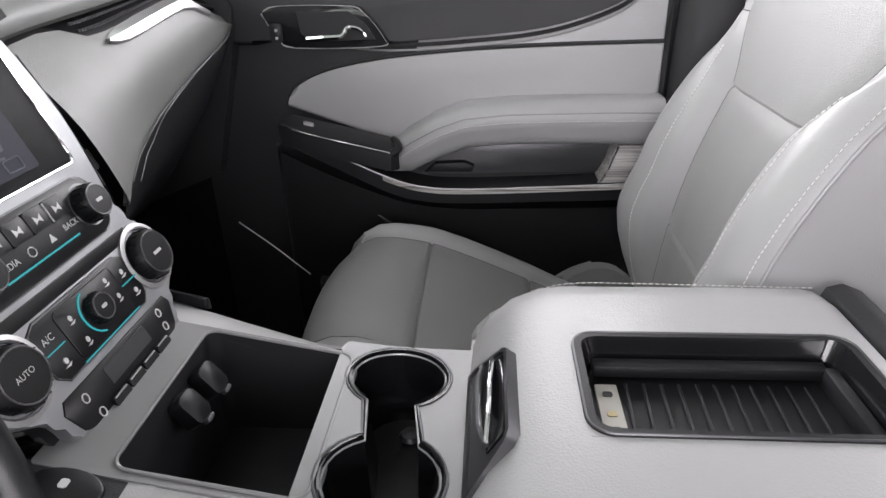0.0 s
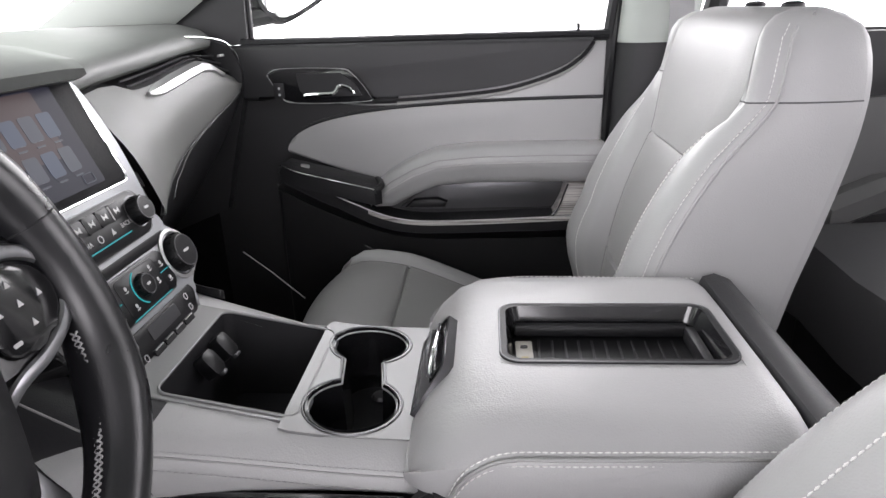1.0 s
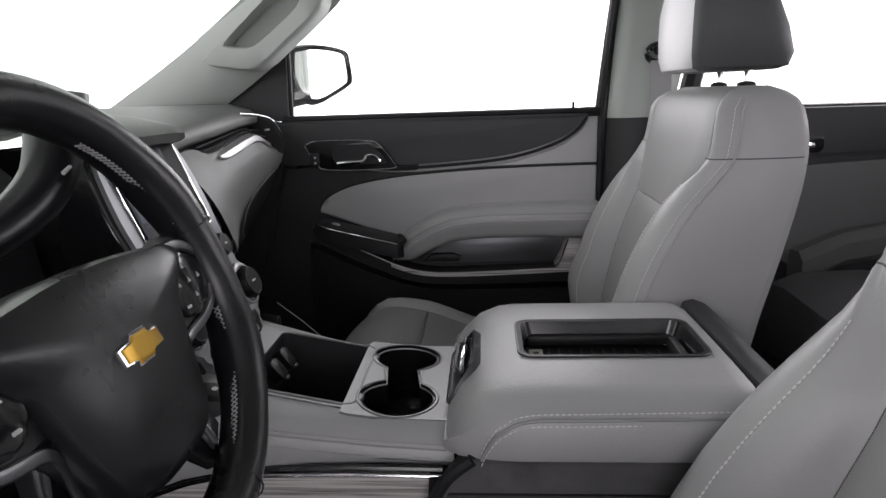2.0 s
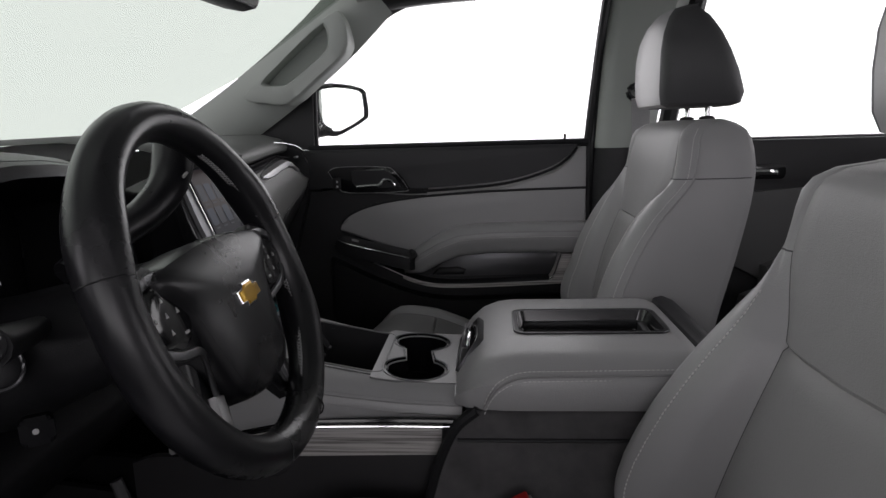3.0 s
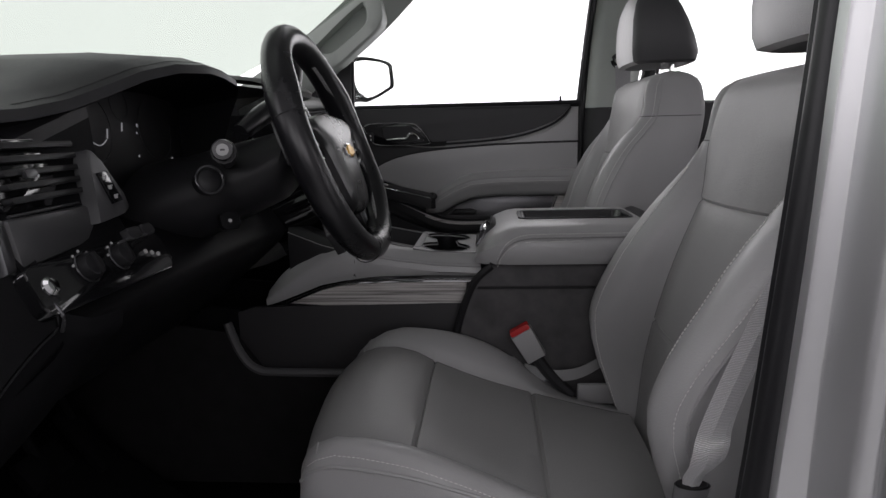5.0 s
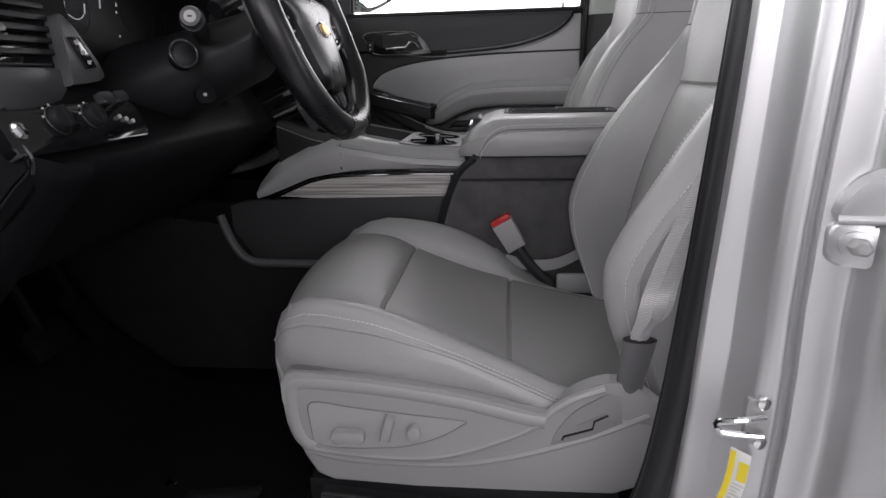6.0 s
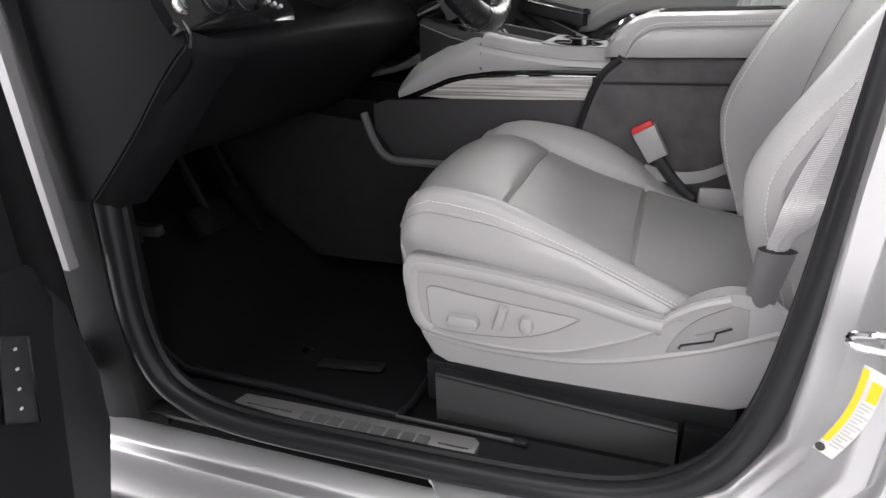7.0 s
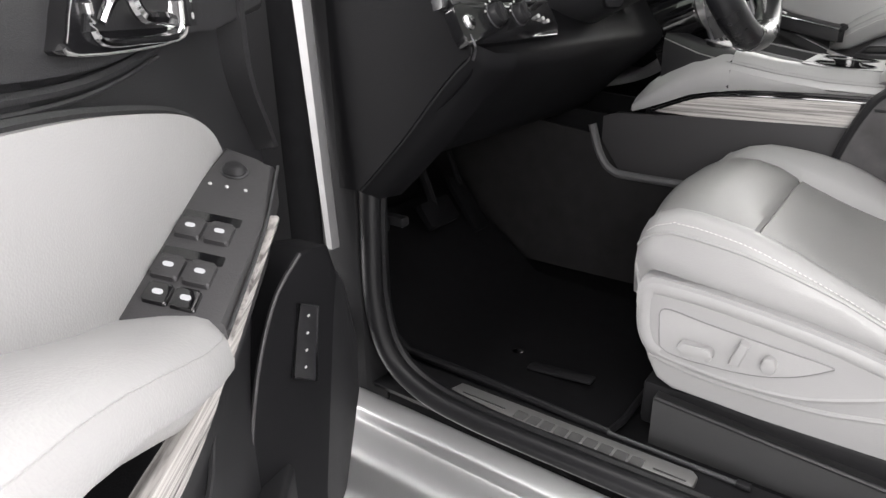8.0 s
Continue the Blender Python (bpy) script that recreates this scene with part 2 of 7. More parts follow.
def prism(poly, put, w0, w1, bevel=0.003, seg=2, holes=()):
    """A plate with the outline poly (u, v) from w0 to w1 deep; put(u, v, w) gives the place. The w1 rim is rounded."""
    bm = bmesh.new()
    lo = [bm.verts.new((u, v, w0)) for u, v in poly]
    hi = [bm.verts.new((u, v, w1)) for u, v in poly]
    k = len(poly)
    top = bm.faces.new(hi)
    bm.faces.new(lo[::-1])
    for i in range(k):
        bm.faces.new((lo[i], lo[(i + 1) % k], hi[(i + 1) % k], hi[i]))
    if bevel:
        bmesh.ops.bevel(bm, geom=top.edges[:], offset=bevel, segments=seg, profile=0.5, affect="EDGES")
    for v in bm.verts:
        v.co = put(*v.co)
    return bm


def ringplate(outer, inner, put, w0, w1):
    """A frame between two outlines of as many points."""
    rows = [[put(u, v, w0) for u, v in outer], [put(u, v, w1) for u, v in outer], [put(u, v, w1) for u, v in inner], [put(u, v, w0) for u, v in inner]]
    return grid(rows, close_j=True, close_i=True)


def rounded(u0, v0, u1, v1, r, n=5):
    """The outline of a rectangle with round corners."""
    out = []
    for cx, cy, a in ((u1 - r, v1 - r, 0), (u0 + r, v1 - r, 90), (u0 + r, v0 + r, 180), (u1 - r, v0 + r, 270)):
        for i in range(n + 1):
            t = radians(a + 90 * i / n)
            out.append((cx + r * math.cos(t), cy + r * math.sin(t)))
    return out


def circle(u, v, r, n=28, ru=None):
    return [(u + (ru or r) * math.cos(2 * math.pi * i / n), v + r * math.sin(2 * math.pi * i / n)) for i in range(n)]


def lettering(text, size, put, u, v, w):
    """Raised built-in letters, centred on (u, v)."""
    c = bpy.data.curves.new("letters", "FONT")
    c.body, c.size, c.align_x, c.align_y, c.extrude = text, size, "CENTER", "CENTER", 0.0001
    holder = bpy.data.objects.new("letters", c)
    me = bpy.data.meshes.new_from_object(holder)
    bm = bmesh.new()
    bm.from_mesh(me)
    bpy.data.objects.remove(holder)
    bpy.data.meshes.remove(me)
    for q in bm.verts:
        q.co = put(u + q.co.x, v + q.co.y, w + q.co.z)
    return bm


def lathe(profile, put, u, v, n=28):
    """Rings of (radius, w) round the axis at (u, v)."""
    rows = [[put(u + r * math.cos(2 * math.pi * i / n), v + r * math.sin(2 * math.pi * i / n), w) for i in range(n)] for r, w in profile]
    return grid(rows, close_j=True, caps=True)


def merge(*bms):
    out = bmesh.new()
    for b in bms:
        me = bpy.data.meshes.new("t")
        b.to_mesh(me)
        b.free()
        out.from_mesh(me)
        bpy.data.meshes.remove(me)
    return out


def frame_of(o, u, v, n):
    o, u, v, n = Vector(o), Vector(u), Vector(v), Vector(n)
    return lambda a, b, c: o + u * a + v * b + n * c


def at(keys, t):
    """A smooth table: keys of (t, value)."""
    ks = sorted(keys)
    xs = [k[0] for k in ks]
    if t <= xs[0]:
        return ks[0][1]
    if t >= xs[-1]:
        return ks[-1][1]
    i = max(k for k in range(len(xs)) if xs[k] <= t)
    x0, x1 = xs[i], xs[i + 1]
    y0, y1 = ks[i][1], ks[i + 1][1]
    m0 = (y1 - ks[i - 1][1]) / (x1 - xs[i - 1]) if i > 0 else (y1 - y0) / (x1 - x0)
    m1 = (ks[i + 2][1] - y0) / (xs[i + 2] - x0) if i + 2 < len(ks) else (y1 - y0) / (x1 - x0)
    h = x1 - x0
    s = (t - x0) / h
    return (2 * s ** 3 - 3 * s ** 2 + 1) * y0 + (s ** 3 - 2 * s ** 2 + s) * h * m0 + (-2 * s ** 3 + 3 * s ** 2) * y1 + (s ** 3 - s ** 2) * h * m1


SIDE = lambda y: (lambda u, v, w: Vector((u, y + w, v)))     # u along the car, v up, w towards the passenger


# ---------------------------------------------------------------- studio and body shell
def build_shell():
    b = box((0, 0, -0.03), (80, 80, 0.06), 0)
    rows = [[Vector((6.5 * math.cos(radians(a)), 6.5 * math.sin(radians(a)), z)) for z in (0.0, 3.0, 6.0)] for a in range(-20, 231, 10)]
    solid("backdrop", grid(rows), BACKDROP, "seamless white lit studio backdrop", "backdrop", kind="structure")
    solid("ground", b, STUDIO, "smooth grey painted studio floor under the vehicle", "floor", kind="structure")
    solid("floor", box((0.35, 0, 0.555), (2.5, 1.5, 0.05), 0.01), CARPET, "black carpeted cabin floor", "floor", kind="structure")
    # driver side rocker: dark inner step, silver outer shell
    rows = []
    for x in (-0.56, -0.2, 0.2, 0.6):
        rows.append([Vector((x, y, z)) for y, z in ((-0.69, 0.50), (-0.69, 0.603), (-0.72, 0.607), (-0.775, 0.604), (-0.79, 0.598))])
    solid("sill", thick(grid(rows), 0.01), PLASTIC_DARK, "black plastic sill under the open door", "sill", kind="structure")
    rows = []
    for i in range(13):
        x = -0.62 + 1.6 * i / 12
        rows.append([Vector((x, q[0], q[1])) for q in curve([(-0.79, 0.56, 0), (-0.80, 0.585, 0), (-0.812, 0.590, 0), (-0.840, 0.584, 0), (-0.846, 0.578, 0), (-0.850, 0.571, 0), (-0.858, 0.567, 0), (-0.905, 0.558, 0), (-0.922, 0.545, 0), (-0.945, 0.51, 0), (-0.965, 0.43, 0), (-0.94, 0.36, 0), (-0.80, 0.34, 0)], 4)])
    solid("rocker", thick(grid(rows), 0.006), BODY, "silver painted rocker panel of the body", "body panel", kind="structure")
    # passenger side sill
    solid("sill", box((0.2, 0.78, 0.58), (1.6, 0.14, 0.08), 0.015), PLASTIC_DARK, "black plastic sill beside the shut door", "sill", kind="structure")
    # door opening seal on the driver side
    path = curve([(0.445, -0.775, 1.78), (0.437, -0.775, 1.50), (0.430, -0.775, 1.37), (0.412, -0.775, 1.15), (0.388, -0.775, 0.90), (0.362, -0.775, 0.755), (0.318, -0.778, 0.675), (0.24, -0.782, 0.628), (0.12, -0.785, 0.612),
                  (-0.1, -0.785, 0.606), (-0.3, -0.785, 0.606), (-0.40, -0.785, 0.625), (-0.455, -0.785, 0.67), (-0.478, -0.785, 0.76), (-0.475, -0.785, 0.9), (-0.46, -0.785, 1.2), (-0.45, -0.785, 1.42)], 5)
    seal = solid("door_seal", tube(path, 0.017, 10, flat=1.0, up=(0, 1, 0)), RUBBER, "black rubber weather seal round the door opening", "seal", kind="structure")
    part("lip", tube([p + Vector((0.0, 0.02, 0)) for p in path], 0.013, 8, up=(0, 1, 0)), RUBBER, seal)
    # driver B pillar, painted
    rows = []
    plain = [(0.375, -0.765), (0.384, -0.792), (0.392, -0.800), (0.401, -0.811), (0.405, -0.815), (0.425, -0.836), (0.431, -0.839), (0.438, -0.841), (0.445, -0.843), (0.448, -0.836), (0.453, -0.836), (0.456, -0.849), (0.478, -0.855), (0.485, -0.862), (0.502, -0.90), (0.58, -0.94)]
    # above the striker a flat band by the seal, then a step facing forwards and a rounded ridge
    for z, dx, k, bw in ((0.597, -0.40, 0, 0.03), (0.606, -0.25, 0, 0.03), (0.625, -0.125, 0, 0.03), (0.672, -0.047, 0, 0.03), (0.75, 0.0, 0, 0.032), (0.83, 0.006, 0.1, 0.032), (0.9, 0.012, 0.4, 0.029), (0.96, 0.017, 0.75, 0.026), (1.02, 0.022, 1, 0.022), (1.1, 0.028, 1, 0.019), (1.2, 0.035, 1, 0.018), (1.37, 0.045, 1, 0.017), (1.6, 0.06, 1, 0.017), (1.80, 0.07, 1, 0.017)):
        e = 0.382 + bw
        stepped = [(0.372, -0.765), (0.379, -0.797), (0.384, -0.800), (e - 0.002, -0.802), (e + 0.001, -0.806), (e + 0.010, -0.841), (e + 0.013, -0.847), (e + 0.020, -0.851), (e + 0.027, -0.853), (e + 0.030, -0.844), (e + 0.035, -0.844), (e + 0.038, -0.857), (e + 0.062, -0.862), (e + 0.068, -0.868), (e + 0.085, -0.905), (e + 0.16, -0.94)]
        rows.append([Vector((q[0] + dx, q[1], z)) for q in curve([(a + (c - a) * k, b + (d - b) * k, 0) for (a, b), (c, d) in zip(plain, stepped)], 3)])
    solid("b_pillar", thick(grid(rows), 0.008), BODY, "silver painted door pillar with a striker", "pillar", kind="structure")
    # rear door skin on the driver side
    rows = []
    for z, y in ((0.40, -0.955), (0.6, -0.985), (0.8, -1.0), (1.0, -1.0), (1.2, -0.985), (1.36, -0.955)):
        rows.append([Vector((0.475 + dx + (z - 0.6) * 0.07, y + dy, z)) for dx, dy in ((0.03, 0.06), (0.0, 0.035), (-0.004, 0.012), (0.008, 0.0), (0.1, -0.004), (0.5, -0.005), (0.98, 0.0))])
    solid("rear_door_skin", thick(grid(rows), 0.01), BODY, "silver painted shut rear door skin", "door", kind="structure")
    # front jamb strip and pillar on the driver side
    solid("front_jamb", prism([(-0.521, 0.853), (-0.510, 0.853), (-0.539, 1.42), (-0.562, 1.42)], SIDE(-0.83), -0.007, 0.012, 0.005, 3), JAMB, "silver painted front door jamb strip", "jamb", kind="structure")
    rows = []
    for z in (0.55, 0.75, 0.95, 1.2, 1.42):
        rows.append([Vector((x, y, z)) for x, y in ((-0.50, -0.72), (-0.478, -0.765), (-0.492, -0.80), (-0.53, -0.812), (-0.62, -0.815), (-0.66, -0.86))])
    solid("hinge_pillar", thick(grid(rows), 0.008), PLASTIC_DARK, "dark lower hinge pillar of the body", "pillar", kind="structure")
    # roof and headliner
    rows = []
    for i in range(9):
        y = -0.78 + 1.56 * i / 8
        k = 1 - (y / 0.78) ** 2
        rows.append([Vector((x, y * (0.86 if x < 0 else 0.9), z + 0.04 * k)) for x, z in ((-0.16, 1.80), (0.1, 1.835), (0.6, 1.85), (1.2, 1.84), (1.75, 1.81))])
    solid("roof", thick(grid(rows), 0.04), PILLAR_GREY, "pale grey cloth headliner under the roof", "roof", kind="structure")
    # rails between the doors and the roof
    for s in (-1, 1):
        pts = [(-0.18, 0.72, 1.765), (0.0, 0.735, 1.80), (0.5, 0.745, 1.815), (1.1, 0.745, 1.80), (1.75, 0.72, 1.78)]
        solid("roof_rail", tube(curve([(x, s * y, z) for x, y, z in pts], 5), 0.05, 10, flat=0.8), VINYL_DARK if s > 0 else BODY, "dark roof rail above the doors", "roof rail", kind="structure")
    # rear closing wall
    solid("rear_wall", box((1.78, 0, 0.98), (0.05, 1.62, 0.84), 0.02), CARPET_GREY, "dark trimmed rear end of the cabin", "wall", kind="structure")
    solid("firewall", box((-0.98, 0, 0.95), (0.06, 1.5, 0.82), 0.02), CARPET, "black carpeted bulkhead ahead of the feet", "wall", kind="structure")
    solid("toe_board", prism([(-0.96, 0.58), (-0.62, 0.58), (-0.96, 0.95)], SIDE(0), -0.74, 0.74, 0), CARPET, "black carpeted sloping toe board", "floor", kind="structure")
    for s in (-1, 1):
        solid("cowl_side", box((-0.78 if s < 0 else -0.715, s * 0.79, 0.98), (0.46 if s < 0 else 0.56, 0.06, 0.86), 0.02), CARPET, "dark side wall of the footwell", "wall", kind="structure")


def build_pass_side():
    # A pillar with grab handle
    ap = [(-0.92, 0.745, 1.27), (-0.60, 0.74, 1.455), (-0.42, 0.725, 1.568), (-0.26, 0.705, 1.685), (-0.13, 0.68, 1.80)]
    rows = []
    for p in curve(ap, 5):
        rows.append([p + Vector(q) for q in ((-0.035, -0.030, 0.045), (-0.012, -0.035, 0.015), (0.035, -0.012, -0.035), (0.055, 0.03, -0.06), (0.03, 0.08, -0.05), (-0.05, 0.05, 0.05))])
    pil = solid("a_pillar", grid(rows, close_j=True, caps=True), PILLAR_GREY, "pale grey windscreen pillar with moulded grab handle", "pillar", kind="structure")
    # moulded handle: a thick frame standing off the pillar round a deep recess
    fo = [(-0.455, 1.541), (-0.40, 1.525), (-0.336, 1.523), (-0.267, 1.573), (-0.19, 1.638), (-0.180, 1.690), (-0.191, 1.726), (-0.213, 1.735), (-0.288, 1.676), (-0.381, 1.597)]
    fi = [(-0.400, 1.572), (-0.37, 1.566), (-0.338, 1.569), (-0.288, 1.604), (-0.236, 1.645), (-0.228, 1.675), (-0.232, 1.698), (-0.246, 1.702), (-0.305, 1.657), (-0.370, 1.603)]
    lean = lambda x, z: 0.640 - 0.10 * (z - 1.53) + 0.05 * (x + 0.35)
    ring = lambda poly, k, w: [Vector((x + (x + 0.31) * k, lean(x, z) + w, z + (z - 1.63) * k)) for x, z in poly]
    rows = [ring(fo, 0.03, 0.075), ring(fo, 0.02, 0.020), ring(fo, 0.0, 0.006), ring(fo, -0.07, 0.0), ring(fi, 0.06, 0.0), ring(fi, 0.0, 0.006), ring(fi, -0.02, 0.050)]
    smooth = [[Vector(q) for q in curve([tuple(p) for p in r], 3, closed=True)] for r in rows]
    part("grab_handle", grid(smooth, close_j=True), PILLAR_GREY, pil, "pale grey moulded grab handle")
    # darker copy of the pillar grey carries the recess shade
    part("handle_recess", prism(fi, lambda u, v, w: Vector((u, lean(u, v) + 0.048 + w, v)), 0.0, 0.004, 0), material("shaded recess plastic", (0.36, 0.39, 0.36), 0.6, grain=0.2), pil, "recess behind the handle, darkened for shade")
    # driver A pillar
    rows = []
    for p in curve([(x, -y, z) for x, y, z in ap], 5):
        rows.append([p + Vector((q[0], -q[1], q[2])) for q in ((-0.035, -0.030, 0.045), (0.035, -0.012, -0.035), (0.055, 0.03, -0.06), (-0.05, 0.05, 0.05))])
    solid("a_pillar", grid(rows, close_j=True, caps=True), PILLAR_GREY, "pale grey windscreen pillar above the open door", "pillar", kind="structure")
    # windscreen
    rows = []
    for i in range(9):
        y = -0.72 + 1.44 * i / 8
        k = (y / 0.72) ** 2
        rows.append([Vector((x + 0.07 * k, y, z)) for x, z in ((-1.06, 1.37), (-0.8, 1.49), (-0.5, 1.63), (-0.21, 1.80))])
    g = solid("windscreen", thick(grid(rows), 0.005), SHIELD_GLASS, "green tinted raked windscreen glass", "windscreen", kind="structure")
    g.visible_shadow = False
    # black edge band and wiper at the foot of the screen
    solid("screen_band", tube(curve([(-1.03, -0.7, 1.385), (-1.06, 0, 1.375), (-1.03, 0.7, 1.385)], 8), 0.02, 8), GLOSS_BLACK, "black band along the foot of the windscreen", "trim", kind="structure")
    # passenger B pillar trim
    rows = []
    for z, x0, x1 in ((0.60, 0.42, 0.60), (0.95, 0.43, 0.60), (1.385, 0.455, 0.60), (1.6, 0.47, 0.64), (1.80, 0.49, 0.70)):
        rows.append([Vector(q) for q in ((x0 - 0.015, 0.80, z), (x0, 0.765, z), (x0 + 0.03, 0.745, z), (x1 - 0.04, 0.745, z), (x1, 0.79, z), (x1, 0.84, z))])
    low = [r for r in rows[:3]]
    solid("b_pillar_trim", thick(grid(low), 0.01), VINYL_DARK, "dark lower trim of the door pillar", "pillar", kind="structure")
    up = [[p + Vector((0, -0.003, 0)) for p in r] for r in rows[2:]]
    solid("b_pillar_trim", thick(grid(up), 0.01), PILLAR_GREY, "pale grey upper trim of the door pillar", "pillar", kind="structure")
    # rubber seals of the shut door along the pillar
    for dx in (0.0, 0.022):
        solid("door_seal", tube(curve([(0.425 + dx, 0.775, 0.75), (0.43 + dx, 0.775, 1.1), (0.44 + dx, 0.785, 1.38), (0.462 + dx, 0.785, 1.6), (0.485 + dx, 0.775, 1.79)], 4), 0.011, 8), RUBBER, "black rubber seal along the shut door", "seal", kind="structure")
    # belt anchor on the pillar
    an = thing("belt_anchor", "black seat belt loop on the door pillar", "belt anchor")
    part("loop", tube([Vector((0.555 + 0.03 * math.cos(a), 0.735, 1.525 + 0.02 * math.sin(a))) for a in [i * math.pi / 8 for i in range(16)]], 0.007, 8, closed=True), GLOSS_BLACK, an)
    part("bolt_cover", lathe([(0.0, 0.0), (0.016, 0.0), (0.014, 0.012), (0.0, 0.014)], lambda u, v, w: Vector((u, 0.745 - w, v)), 0.555, 1.535), PLASTIC_DARK, an)
    pts = [(0.555, 0.73, 1.51), (0.565, 0.735, 1.25), (0.57, 0.74, 0.85)]
    rows = [[Vector(p) + Vector((dx, 0, 0)) for dx in (-0.023, 0.0, 0.023)] for p in curve(pts, 5)]
    part("webbing", thick(grid(rows), 0.002), WEBBING, an, "grey woven belt webbing")
    # rear door: inner trim and window
    rd = thing("rear_door", "shut rear passenger door with dark and grey trim", "door")
    S = SIDE(0.80)
    part("panel", prism([(0.62, 0.62), (1.70, 0.62), (1.70, 1.40), (0.62, 1.40)], S, 0.0, 0.11, 0.004), VINYL_DARK, rd, "dark vinyl door panel")
    part("upper_pad", prism([(0.63, 1.285), (0.9, 1.285), (1.3, 1.30), (1.69, 1.32), (1.69, 1.395), (0.63, 1.395)], S, 0.0, -0.02, 0.006), VINYL_DARK, rd)
    # insert and armrest take the leather with rear shade in its colour
    part("insert", prism(curve2([(0.70, 1.12), (0.72, 1.19), (0.80, 1.24), (0.95, 1.262), (1.3, 1.275), (1.68, 1.28)]) + [(1.68, 1.10), (1.2, 1.12), (1.0, 1.05), (0.93, 1.0)], S, 0.0, -0.018, 0.006), REAR_SHADE, rd, "leather insert, darkened for shade")
    part("armrest", grid([[Vector((x, 0.79 - q[0], zc + q[1])) for q in ((0, 0.035), (0.05, 0.04), (0.075, 0.02), (0.075, -0.02), (0.04, -0.045), (0, -0.045))] for x, zc in ((0.90, 1.02), (1.0, 1.065), (1.15, 1.09), (1.4, 1.10), (1.65, 1.10))], close_j=True, caps=True), REAR_SHADE, rd, "padded armrest, darkened for shade")
    part("pull_handle", tube(curve([(0.855, 0.765, 1.312), (0.89, 0.755, 1.312), (0.92, 0.768, 1.308)], 4), 0.008, 8), CHROME, rd, "chrome pull handle")
    part("handle_cup", prism(rounded(0.84, 1.29, 0.95, 1.33, 0.012), S, -0.02, -0.024, 0.002), GLOSS_BLACK, rd)
    gl = part("window", prism([(0.66, 1.395), (1.70, 1.395), (1.66, 1.78), (0.72, 1.79)], SIDE(0.83), 0.0, 0.004, 0), SIDE_GLASS, rd)
    gl.visible_shadow = False
    part("window_frame", tube(curve([(0.64, 0.82, 1.40), (0.68, 0.815, 1.6), (0.715, 0.80, 1.78)], 4), 0.024, 8), VINYL_DARK, rd)
    # rear quarter
    solid("rear_quarter", box((1.74, 0.80, 1.1), (0.06, 0.1, 1.4), 0.02), PILLAR_GREY, "pale grey rear pillar trim", "pillar", kind="structure")


def curve2(pts, n=5):
    return [(p[0], p[1]) for p in curve([(a, b, 0) for a, b in pts], n)]


build_shell()
build_pass_side()


# ---------------------------------------------------------------- front seats
def evenly(pts, n):
    """The same line with n points at even steps."""
    d = [0.0]
    for a, b in zip(pts, pts[1:]):
        d.append(d[-1] + (b - a).length)
    out = []
    for i in range(n):
        q = d[-1] * i / (n - 1)
        k = max(j for j in range(len(pts) - 1) if d[j] <= q + 1e-9)
        out.append(pts[k].lerp(pts[k + 1], min(1, (q - d[k]) / max(1e-9, d[k + 1] - d[k]))))
    return out


